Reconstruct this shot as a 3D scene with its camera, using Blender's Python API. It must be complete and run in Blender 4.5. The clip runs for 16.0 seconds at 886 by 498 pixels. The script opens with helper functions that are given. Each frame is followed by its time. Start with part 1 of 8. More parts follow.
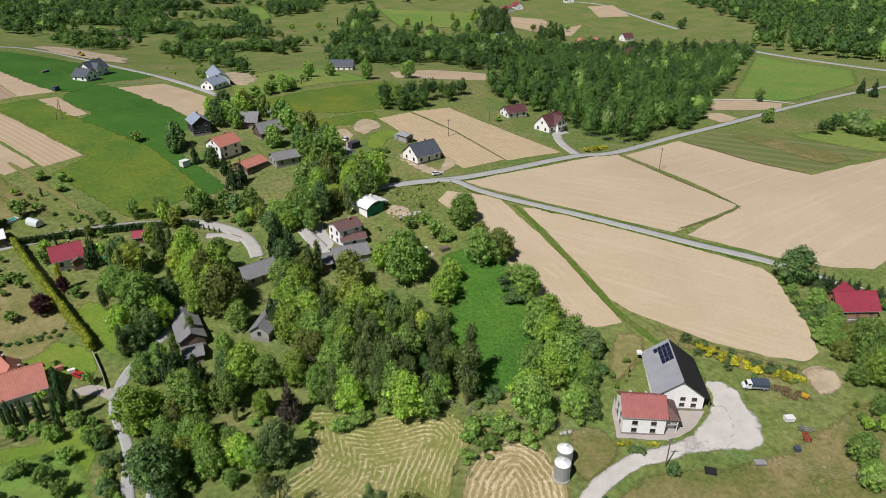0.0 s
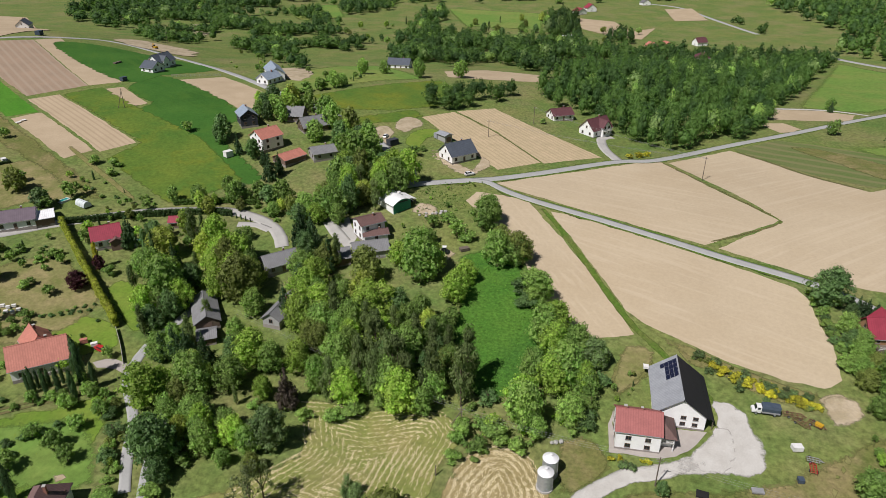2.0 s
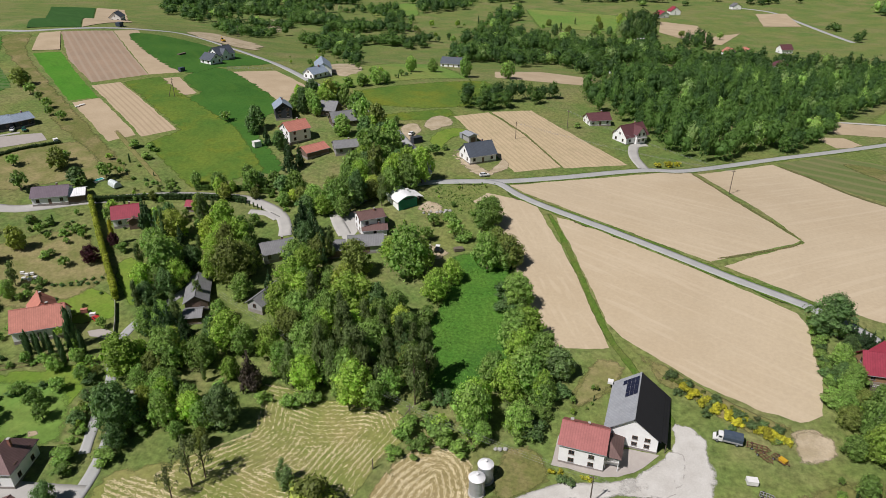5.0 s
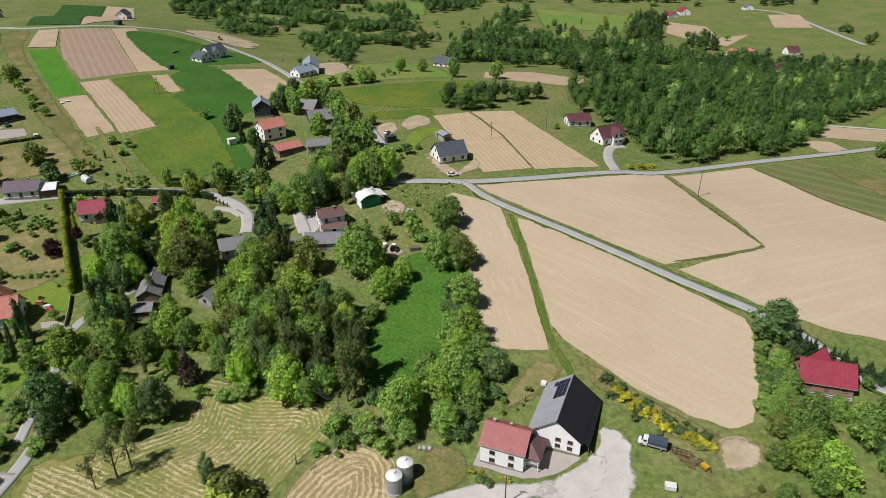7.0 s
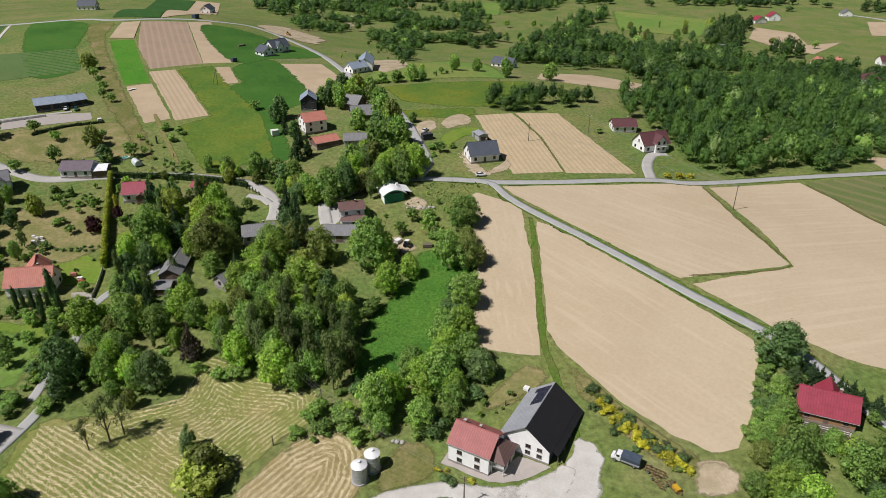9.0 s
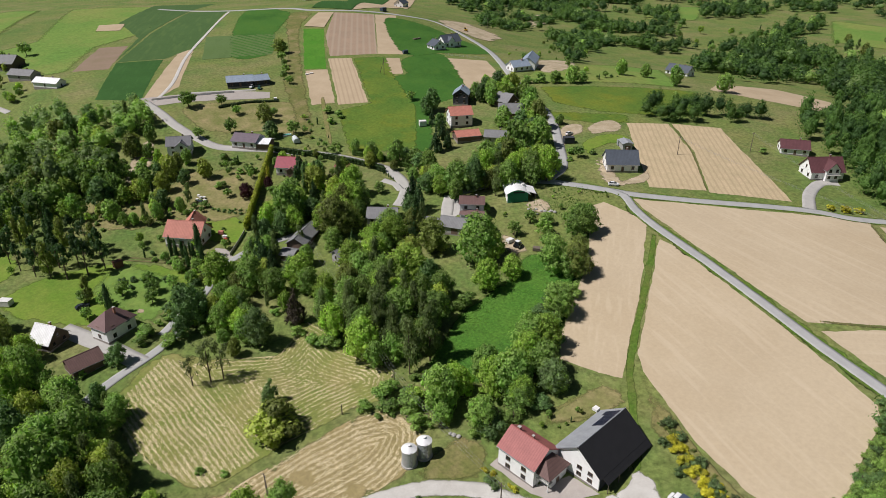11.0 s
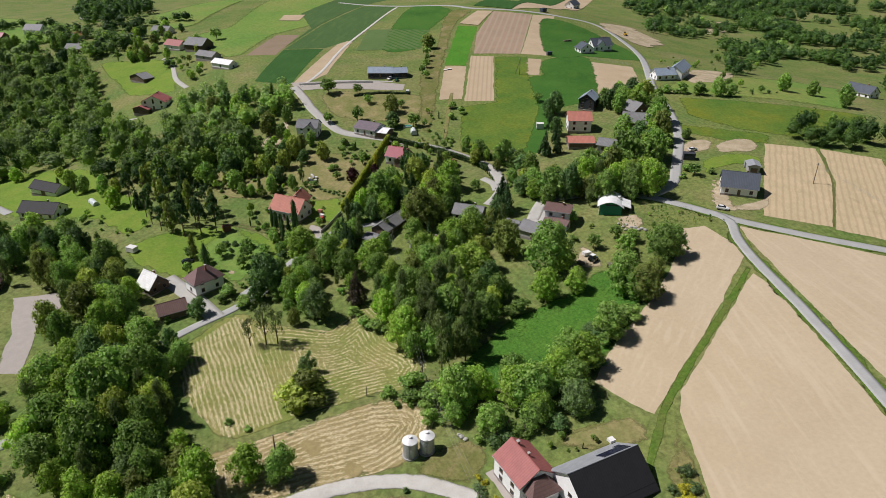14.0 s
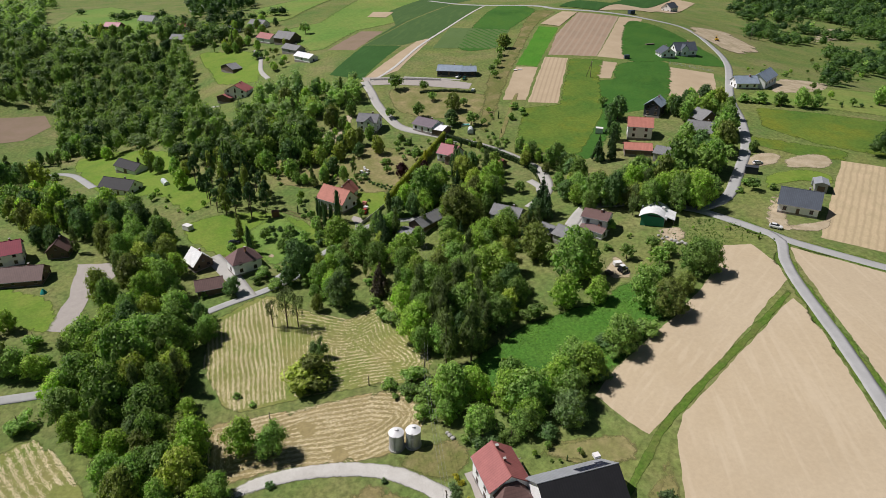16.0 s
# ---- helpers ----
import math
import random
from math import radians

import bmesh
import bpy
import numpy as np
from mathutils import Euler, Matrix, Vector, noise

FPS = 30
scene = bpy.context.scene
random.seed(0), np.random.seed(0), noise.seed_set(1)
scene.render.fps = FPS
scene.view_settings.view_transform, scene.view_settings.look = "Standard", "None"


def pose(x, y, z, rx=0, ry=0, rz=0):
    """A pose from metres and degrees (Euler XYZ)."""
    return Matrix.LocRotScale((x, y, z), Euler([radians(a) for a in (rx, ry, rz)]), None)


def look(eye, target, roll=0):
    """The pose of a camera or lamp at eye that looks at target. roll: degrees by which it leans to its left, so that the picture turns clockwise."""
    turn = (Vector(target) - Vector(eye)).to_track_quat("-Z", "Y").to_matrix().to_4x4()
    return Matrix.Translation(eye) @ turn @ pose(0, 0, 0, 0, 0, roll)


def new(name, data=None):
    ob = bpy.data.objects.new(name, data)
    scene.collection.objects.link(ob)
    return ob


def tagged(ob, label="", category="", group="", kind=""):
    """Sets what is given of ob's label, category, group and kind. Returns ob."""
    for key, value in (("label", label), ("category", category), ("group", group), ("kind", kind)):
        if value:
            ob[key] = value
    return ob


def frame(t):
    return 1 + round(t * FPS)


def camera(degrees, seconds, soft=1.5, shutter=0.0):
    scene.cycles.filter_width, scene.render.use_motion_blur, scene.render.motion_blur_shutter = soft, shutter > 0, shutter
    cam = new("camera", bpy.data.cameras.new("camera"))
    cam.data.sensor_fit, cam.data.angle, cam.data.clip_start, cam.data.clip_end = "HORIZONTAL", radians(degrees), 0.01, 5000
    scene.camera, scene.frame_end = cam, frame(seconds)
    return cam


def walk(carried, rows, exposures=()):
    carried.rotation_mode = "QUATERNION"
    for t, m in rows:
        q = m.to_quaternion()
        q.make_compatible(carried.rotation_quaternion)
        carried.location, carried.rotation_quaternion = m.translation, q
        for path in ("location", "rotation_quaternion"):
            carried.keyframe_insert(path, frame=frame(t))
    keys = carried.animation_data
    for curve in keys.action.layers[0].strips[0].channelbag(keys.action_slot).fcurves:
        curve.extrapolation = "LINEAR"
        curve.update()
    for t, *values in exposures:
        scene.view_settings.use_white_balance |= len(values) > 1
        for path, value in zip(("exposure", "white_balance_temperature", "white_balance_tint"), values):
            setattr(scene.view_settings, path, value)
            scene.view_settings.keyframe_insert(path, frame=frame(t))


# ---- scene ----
cam = camera(68.7, 16.0, 0.6)
METRES, EYE, TILT, LEAN, TURN = 160.0, 107.3, -27.08, 0.0, 0.0
ROWS = [
    (0.0, 0.0, 0.0, 0.0, 0.0, 0.0, -0.0),
    (0.5, 0.0225, -0.0012, -0.0004, 2.5, -0.03, -1.3),
    (1.0, 0.0481, 0.0001, -0.0001, 5.45, -0.11, -2.79),
    (1.5, 0.0749, 0.002, 0.0008, 6.02, -0.14, -3.07),
    (2.0, 0.1018, 0.0042, 0.0018, 6.15, -0.15, -3.13),
    (2.5, 0.1295, 0.0065, 0.0029, 7.29, -0.23, -3.73),
    (3.0, 0.1582, 0.0098, 0.0046, 9.29, -0.4, -4.72),
    (3.5, 0.1877, 0.0144, 0.0066, 11.14, -0.57, -5.66),
    (6.0, 0.3424, 0.0463, 0.0237, 14.15, -0.9, -7.12),
    (6.5, 0.3742, 0.054, 0.0276, 14.68, -0.98, -7.37),
    (7.0, 0.4056, 0.0616, 0.0315, 15.27, -1.07, -7.66),
    (7.5, 0.4371, 0.0699, 0.0356, 16.67, -1.27, -8.35),
    (8.0, 0.4691, 0.0785, 0.04, 17.81, -1.41, -8.88),
    (8.5, 0.5002, 0.0883, 0.045, 19.1, -1.63, -9.5),
    (9.0, 0.5301, 0.0985, 0.0504, 22.22, -2.22, -11.01),
    (9.5, 0.5595, 0.1109, 0.057, 26.79, -3.2, -13.03),
    (12.0, 0.6872, 0.1983, 0.0994, 45.09, -8.46, -19.89),
    (12.5, 0.7084, 0.2202, 0.1099, 48.44, -9.62, -20.9),
    (13.0, 0.7284, 0.2434, 0.1215, 51.26, -10.63, -21.7),
    (13.5, 0.7475, 0.2676, 0.1335, 53.59, -11.5, -22.3),
    (14.0, 0.7655, 0.2921, 0.1457, 55.21, -12.12, -22.71),
    (14.5, 0.783, 0.3168, 0.1578, 57.22, -12.92, -23.19),
    (15.0, 0.7999, 0.3424, 0.1703, 59.86, -13.99, -23.77),
    (15.5, 0.8149, 0.3684, 0.1835, 62.58, -15.1, -24.33),
    (16.0, 0.8288, 0.3951, 0.1966, 65.04, -16.12, -24.78),
]
walk(cam, [(t, pose(0, 0, EYE, TILT, LEAN, TURN) @ pose(METRES * x, METRES * y, METRES * z, 90 + pitch, roll, yaw)) for t, x, y, z, yaw, pitch, roll in ROWS])

# ---- light ----
SUN_ELEVATION, SUN_AZIMUTH = 54.0, 231.0   # degrees; azimuth: where the sun stands, counted from +x towards +y
world = bpy.data.worlds.new("sky")
scene.world = world
world.use_nodes = True
wn = world.node_tree.nodes
sky = wn.new("ShaderNodeTexSky")
sky.sky_type = "NISHITA"
sky.sun_disc = False
sky.sun_elevation = radians(SUN_ELEVATION)
sky.sun_rotation = radians(90.0 - SUN_AZIMUTH)
sky.air_density, sky.dust_density = 1.0, 0.6
world.node_tree.links.new(sky.outputs[0], wn["Background"].inputs[0])
wn["Background"].inputs[1].default_value = 0.03
sun_data = bpy.data.lights.new("sun", "SUN")
sun_data.energy, sun_data.angle, sun_data.color = 4.95, radians(0.53), (1.0, 0.95, 0.94)
sun = new("sun", sun_data)
sun_way = Vector((math.cos(radians(SUN_AZIMUTH)) * math.cos(radians(SUN_ELEVATION)), math.sin(radians(SUN_AZIMUTH)) * math.cos(radians(SUN_ELEVATION)), math.sin(radians(SUN_ELEVATION))))
sun.matrix_world = look(sun_way * 300, (0, 0, 0))
scene.view_settings.exposure = 0.0

# ---- land form ----
HILLS_NEAR = [(-330, 40, -24.4), (-220, 40, -10.1), (-110, 40, -1.4), (0, 40, -3.5), (110, 40, -4.7), (-330, 130, 13.4), (-220, 130, 12.6), (-110, 130, 0.4), (0, 130, -3.8), (110, 130, -1.7), (-330, 220, -3.6), (-220, 220, 4.7), (-110, 220, -2.5), (0, 220, 8.3), (110, 220, 5.5), (-330, 310, 6.7), (-220, 310, 5.9), (-110, 310, 13.5), (0, 310, -0.2), (110, 310, -3.6), (-330, 410, 18), (-220, 410, 3.7), (-110, 410, 3.8), (0, 410, 10.5), (110, 410, 6)]
HILLS_FAR = [(-560, 80, 10.5), (-520, 350, 26.4), (-400, 650, 1.3), (-100, 600, 1.6), (200, 620, -8.6), (330, 900, -7.1), (0, 900, -3.1), (300, 250, 13), (-700, 700, 12.7)]
HN, HF = np.array(HILLS_NEAR), np.array(HILLS_FAR)


def heights(x, y):
    """Height of the land at arrays of places."""
    x, y = np.asarray(x, float), np.asarray(y, float)
    z = np.zeros_like(x)
    for hills, radius in ((HN, 80.0), (HF, 190.0)):
        for cx, cy, h in hills:
            z += h * np.exp(-((x - cx) ** 2 + (y - cy) ** 2) / (2 * radius ** 2))
    return z


def height(x, y):
    return float(heights(x, y))


# ---- materials ----
def mat(name, colour, colour2=None, rough=0.9, scale=0.5, fine=6.0, bump=0.0, metal=0.0, spec=0.12, contrast=0.5, island=0.0, per_object=0.0, extra=None, own=False, third=None, fade=False):
    """A surface of two mixed colours in large patches, with finer grain over it; third: (colour, scale, amount) of wide patches; fade: frayed rim."""
    m = bpy.data.materials.new(name)
    m.use_nodes = True
    nodes, links = m.node_tree.nodes, m.node_tree.links
    shader = nodes["Principled BSDF"]
    shader.inputs["Roughness"].default_value = rough
    shader.inputs["Metallic"].default_value = metal
    shader.inputs["Specular IOR Level"].default_value = spec
    place = nodes.new("ShaderNodeNewGeometry")
    spot = nodes.new("ShaderNodeTexCoord").outputs["Object"] if own else place.outputs["Position"]
    big, small = nodes.new("ShaderNodeTexNoise"), nodes.new("ShaderNodeTexNoise")
    for node, s, detail in ((big, scale, 7), (small, fine, 6)):
        node.inputs["Scale"].default_value = s
        node.inputs["Detail"].default_value = detail
        links.new(spot, node.inputs["Vector"])
    small.inputs["Roughness"].default_value = 0.7
    big.inputs["Roughness"].default_value = 0.62
    ramp = nodes.new("ShaderNodeMapRange")
    ramp.inputs["From Min"].default_value, ramp.inputs["From Max"].default_value = 0.5 - 0.18, 0.5 + 0.18
    links.new(big.outputs["Fac"], ramp.inputs["Value"])
    mix = nodes.new("ShaderNodeMix")
    mix.data_type = "RGBA"
    mix.inputs["A"].default_value = (*colour, 1)
    mix.inputs["B"].default_value = (*(colour2 or [c * 0.8 for c in colour]), 1)
    links.new(ramp.outputs[0], mix.inputs["Factor"])
    last = mix.outputs["Result"]
    if third:
        wide, cut, over = nodes.new("ShaderNodeTexNoise"), nodes.new("ShaderNodeMapRange"), nodes.new("ShaderNodeMix")
        wide.inputs["Scale"].default_value, wide.inputs["Detail"].default_value, wide.inputs["Roughness"].default_value = third[1], 6, 0.66
        shift = nodes.new("ShaderNodeMapping")
        shift.inputs["Location"].default_value = (37.0, 11.0, 5.0)
        links.new(spot, shift.inputs["Vector"]), links.new(shift.outputs[0], wide.inputs["Vector"])
        cut.inputs["From Min"].default_value, cut.inputs["From Max"].default_value, cut.inputs["To Max"].default_value = 0.47, 0.66, third[2]
        links.new(wide.outputs["Fac"], cut.inputs["Value"])
        over.data_type = "RGBA"
        over.inputs["B"].default_value = (*third[0], 1)
        links.new(cut.outputs[0], over.inputs["Factor"]), links.new(last, over.inputs["A"])
        last = over.outputs["Result"]
    value = nodes.new("ShaderNodeHueSaturation")
    grain = nodes.new("ShaderNodeMapRange")
    grain.inputs["From Min"].default_value, grain.inputs["From Max"].default_value = 0.25, 0.75
    grain.inputs["To Min"].default_value, grain.inputs["To Max"].default_value = 1 - contrast * 0.5, 1 + contrast * 0.5
    links.new(small.outputs["Fac"], grain.inputs["Value"])
    bright = grain.outputs[0]
    for amount, source in ((island, place.outputs["Random Per Island"]), (per_object, None)):
        if amount:
            if source is None:
                source = nodes.new("ShaderNodeObjectInfo").outputs["Random"]
            spread = nodes.new("ShaderNodeMapRange")
            spread.inputs["To Min"].default_value, spread.inputs["To Max"].default_value = 1 - amount, 1 + amount
            links.new(source, spread.inputs["Value"])
            times = nodes.new("ShaderNodeMath")
            times.operation = "MULTIPLY"
            links.new(bright, times.inputs[0]), links.new(spread.outputs[0], times.inputs[1])
            bright = times.outputs[0]
    links.new(bright, value.inputs["Value"])
    links.new(last, value.inputs["Color"])
    last = value.outputs["Color"]
    if extra:
        last = extra(nodes, links, spot, last)
    links.new(last, shader.inputs["Base Color"])
    if bump:
        relief = nodes.new("ShaderNodeBump")
        relief.inputs["Strength"].default_value, relief.inputs["Distance"].default_value = 0.8, bump
        links.new(small.outputs["Fac"], relief.inputs["Height"])
        links.new(relief.outputs[0], shader.inputs["Normal"])
    if fade:
        rim, fray, both, cut = nodes.new("ShaderNodeAttribute"), nodes.new("ShaderNodeTexNoise"), nodes.new("ShaderNodeMath"), nodes.new("ShaderNodeMapRange")
        rim.attribute_name = "rim"
        fray.inputs["Scale"].default_value, fray.inputs["Detail"].default_value, fray.inputs["Roughness"].default_value = 0.55, 6, 0.7
        links.new(spot, fray.inputs["Vector"])
        both.operation = "ADD"
        links.new(rim.outputs["Fac"], both.inputs[0]), links.new(fray.outputs["Fac"], both.inputs[1])
        cut.inputs["From Min"].default_value, cut.inputs["From Max"].default_value = 0.72, 1.02
        links.new(both.outputs[0], cut.inputs["Value"]), links.new(cut.outputs[0], shader.inputs["Alpha"])
    return m


def rows_over(angle, spacing, colour, amount, wobble=1.0, sharp=0.5):
    """Parallel rows (furrows, swaths) of another colour laid over a surface."""
    def add(nodes, links, spot, last):
        turn = nodes.new("ShaderNodeMapping")
        turn.inputs["Rotation"].default_value = (0, 0, radians(angle))
        links.new(spot, turn.inputs["Vector"])
        wave = nodes.new("ShaderNodeTexWave")
        wave.inputs["Scale"].default_value = 0.314 / spacing
        wave.inputs["Distortion"].default_value = wobble
        wave.inputs["Detail"].default_value = 3
        wave.inputs["Detail Scale"].default_value = 1.2
        links.new(turn.outputs[0], wave.inputs["Vector"])
        ramp = nodes.new("ShaderNodeMapRange")
        ramp.inputs["From Min"].default_value, ramp.inputs["From Max"].default_value = sharp, 1
        ramp.inputs["To Max"].default_value = amount
        links.new(wave.outputs["Fac"], ramp.inputs["Value"])
        mix = nodes.new("ShaderNodeMix")
        mix.data_type = "RGBA"
        mix.inputs["B"].default_value = (*colour, 1)
        links.new(ramp.outputs[0], mix.inputs["Factor"])
        links.new(last, mix.inputs["A"])
        return mix.outputs["Result"]
    return add


def streaks(angle, colour, amount, across=0.8, along=0.006):
    """Long faint streaks of another colour, as wheels and harrows leave them."""
    def add(nodes, links, spot, last):
        turn = nodes.new("ShaderNodeMapping")
        turn.vector_type = "TEXTURE"
        turn.inputs["Rotation"].default_value = (0, 0, radians(angle))
        turn.inputs["Scale"].default_value = (1 / along, 1 / across, 1)
        links.new(spot, turn.inputs["Vector"])
        grain = nodes.new("ShaderNodeTexNoise")
        grain.inputs["Scale"].default_value = 1.0
        grain.inputs["Detail"].default_value = 2
        links.new(turn.outputs[0], grain.inputs["Vector"])
        ramp = nodes.new("ShaderNodeMapRange")
        ramp.inputs["From Min"].default_value, ramp.inputs["From Max"].default_value = 0.52, 0.68
        ramp.inputs["To Max"].default_value = amount
        links.new(grain.outputs["Fac"], ramp.inputs["Value"])
        mix = nodes.new("ShaderNodeMix")
        mix.data_type = "RGBA"
        mix.inputs["B"].default_value = (*colour, 1)
        links.new(ramp.outputs[0], mix.inputs["Factor"])
        links.new(last, mix.inputs["A"])
        return mix.outputs["Result"]
    return add


def leaf(name, colour, colour2, spread=0.4):
    """Foliage: matt leaves that let some light through."""
    m = mat(name, colour, colour2, rough=0.55, scale=0.11, fine=0.9, contrast=0.6, spec=0.22, island=spread, per_object=0.28)
    nodes, links = m.node_tree.nodes, m.node_tree.links
    shader = nodes["Principled BSDF"]
    glow = nodes.new("ShaderNodeBsdfTranslucent")
    source = shader.inputs["Base Color"].links[0].from_socket
    warm = nodes.new("ShaderNodeMix")
    warm.data_type, warm.blend_type = "RGBA", "MULTIPLY"
    warm.inputs["Factor"].default_value = 1.0
    warm.inputs["B"].default_value = (1.5, 1.7, 0.85, 1)
    links.new(source, warm.inputs["A"])
    links.new(warm.outputs["Result"], glow.inputs["Color"])
    both = nodes.new("ShaderNodeMixShader")
    both.inputs[0].default_value = 0.4
    links.new(shader.outputs[0], both.inputs[1]), links.new(glow.outputs[0], both.inputs[2])
    links.new(both.outputs[0], nodes["Material Output"].inputs["Surface"])
    return m


M = {}
M["grass"] = mat("grass", (0.094, 0.156, 0.038), (0.162, 0.182, 0.055), scale=0.05, fine=0.7, contrast=1.1, bump=0.2, third=((0.22, 0.19, 0.09), 0.028, 0.65))
for key, angle in (("sand", -20), ("sand_strip", -64), ("sand_slope", -29), ("sand_far", 35)):
    M[key] = mat("tilled_sandy_soil", (0.465, 0.382, 0.266), (0.42, 0.342, 0.236), scale=0.03, fine=1.0, contrast=0.16, bump=0.05, extra=streaks(angle, (0.53, 0.445, 0.325), 0.3, 0.6, 0.012), third=((0.40, 0.315, 0.205), 0.018, 0.5))
M["stubble"] = mat("stubble_soil", (0.4901, 0.3835, 0.2457), (0.4056, 0.3302, 0.2028), scale=0.2, fine=2.0, contrast=0.4, bump=0.08, extra=rows_over(145, 2.2, (0.295, 0.23, 0.139), 0.45, 2.0))
M["soil"] = mat("soil", (0.4332, 0.3444, 0.2364), (0.3636, 0.2856, 0.1872), scale=0.08, fine=1.5, contrast=0.2, bump=0.05)
M["soil_dark"] = mat("dark_soil", (0.2449, 0.1794, 0.1323), (0.207, 0.1598, 0.1037), scale=0.08, fine=1.5, contrast=0.2, bump=0.05)
M["plough"] = mat("ploughed_soil", (0.3252, 0.2364, 0.1668), (0.276, 0.2064, 0.1476), scale=0.08, fine=1.5, contrast=0.2, bump=0.05, extra=rows_over(132, 4.0, (0.35, 0.285, 0.215), 0.6, 0.4))
M["furrow"] = mat("furrowed_soil", (0.4427, 0.3484, 0.2357), (0.3956, 0.3116, 0.207), scale=0.08, fine=1.5, contrast=0.2, bump=0.05, extra=rows_over(126, 2.4, (0.26, 0.19, 0.125), 0.4, 0.2))
M["bright_green"] = mat("young_crop", (0.06, 0.19, 0.018), (0.082, 0.205, 0.024), scale=0.05, fine=0.8, contrast=0.35, bump=0.1, extra=streaks(-38, (0.05, 0.14, 0.016), 0.5, 0.3, 0.004))
M["lush"] = mat("lush_grass", (0.052, 0.152, 0.02), (0.09, 0.185, 0.028), scale=0.07, fine=1.3, contrast=1.3, bump=0.5, third=((0.045, 0.12, 0.022), 0.05, 0.7), fade=True)
M["clover"] = mat("dense_green_crop", (0.04, 0.115, 0.018), (0.055, 0.135, 0.022), scale=0.035, fine=0.9, contrast=0.5, bump=0.2, extra=streaks(-40, (0.06, 0.135, 0.02), 0.6, 0.12, 0.012), third=((0.024, 0.08, 0.012), 0.03, 0.6), fade=True)
M["meadow_yellow"] = mat("flowering_meadow", (0.066, 0.135, 0.022), (0.12, 0.168, 0.026), scale=0.045, fine=0.8, contrast=0.7, bump=0.15, third=((0.17, 0.175, 0.02), 0.05, 0.6), fade=True)
M["dark_green"] = mat("dense_crop", (0.03, 0.082, 0.018), (0.036, 0.098, 0.022), scale=0.05, fine=0.8, contrast=0.25, bump=0.1, extra=streaks(-38, (0.05, 0.12, 0.03), 0.5, 0.3, 0.004))
M["crop"] = mat("pale_crop", (0.0968, 0.15, 0.0528), (0.088, 0.141, 0.044), scale=0.05, fine=0.8, contrast=0.25, bump=0.1, extra=streaks(-38, (0.065, 0.115, 0.036), 0.5, 0.3, 0.004))
M["crop_dark"] = mat("mid_crop", (0.0528, 0.101, 0.0308), (0.0616, 0.114, 0.0352), scale=0.05, fine=0.8, contrast=0.25, bump=0.1, extra=streaks(-38, (0.085, 0.14, 0.042), 0.5, 0.3, 0.004))
M["crop_stripes"] = mat("striped_crop", (0.106, 0.15, 0.044), (0.141, 0.158, 0.0616), scale=0.05, fine=0.8, contrast=0.3, bump=0.1, extra=rows_over(115, 9.0, (0.22, 0.194, 0.0968), 0.55, 2.0))
M["mown"] = mat("mown_dry_grass", (0.165, 0.155, 0.055), (0.105, 0.13, 0.034), scale=0.12, fine=1.1, contrast=0.8, bump=0.1, third=((0.25, 0.2, 0.1), 0.09, 0.75), fade=True)
M["dry_lawn"] = mat("dry_lawn", (0.27, 0.225, 0.11), (0.15, 0.16, 0.05), scale=0.15, fine=1.0, contrast=0.6, bump=0.08, third=((0.1, 0.14, 0.03), 0.08, 0.5), fade=True)
M["lawn"] = mat("lawn", (0.125, 0.21, 0.026), (0.17, 0.222, 0.04), scale=0.12, fine=1.0, contrast=0.5, bump=0.05, third=((0.085, 0.165, 0.022), 0.07, 0.6), fade=True)
M["hay"] = mat("mown_hay_ground", (0.13, 0.18, 0.034), (0.25, 0.23, 0.085), scale=0.06, fine=0.9, contrast=0.6, bump=0.05, third=((0.29, 0.24, 0.12), 0.05, 0.4), fade=True)
M["hay_round"] = mat("mown_dry_hay_ground", (0.23, 0.19, 0.082), (0.32, 0.255, 0.13), scale=0.09, fine=0.9, contrast=0.5, bump=0.05, fade=True)
M["far_meadow"] = mat("open_meadow", (0.11, 0.205, 0.04), (0.155, 0.23, 0.05), scale=0.02, fine=0.4, contrast=0.6, bump=0.15, third=((0.21, 0.22, 0.065), 0.017, 0.7), fade=True)
M["straw"] = mat("dry_cut_hay", (0.60, 0.51, 0.33), (0.46, 0.385, 0.225), scale=0.15, fine=2.0, contrast=0.4, island=0.25)
M["verge"] = mat("verge_grass", (0.066, 0.14, 0.018), (0.1, 0.145, 0.026), scale=0.15, fine=1.2, contrast=0.8, bump=0.25, third=((0.15, 0.14, 0.05), 0.1, 0.5), fade=True)
M["blades"] = leaf("grass_blades", (0.085, 0.19, 0.03), (0.13, 0.22, 0.04))
M["dry_blades"] = leaf("dry_grass_blades", (0.17, 0.175, 0.055), (0.24, 0.205, 0.09))
M["weeds"] = mat("dry_weeds", (0.15, 0.128, 0.058), (0.09, 0.108, 0.034), scale=0.4, fine=1.6, contrast=0.6, bump=0.2, fade=True)
M["dry_track"] = mat("dry_wheel_track", (0.23, 0.195, 0.085), (0.15, 0.16, 0.05), scale=0.2, fine=1.2, contrast=0.6, bump=0.05, fade=True)
M["asphalt"] = mat("old_asphalt", (0.3674, 0.3674, 0.3584), (0.3125, 0.3125, 0.3035), scale=0.3, fine=5, contrast=0.2)
M["concrete"] = mat("pale_concrete", (0.41, 0.394, 0.369), (0.353, 0.344, 0.32), scale=0.3, fine=5, contrast=0.2)
M["gravel"] = mat("pale_gravel", (0.50, 0.485, 0.45), (0.42, 0.40, 0.365), scale=0.35, fine=4, contrast=0.35, bump=0.03, fade=True)
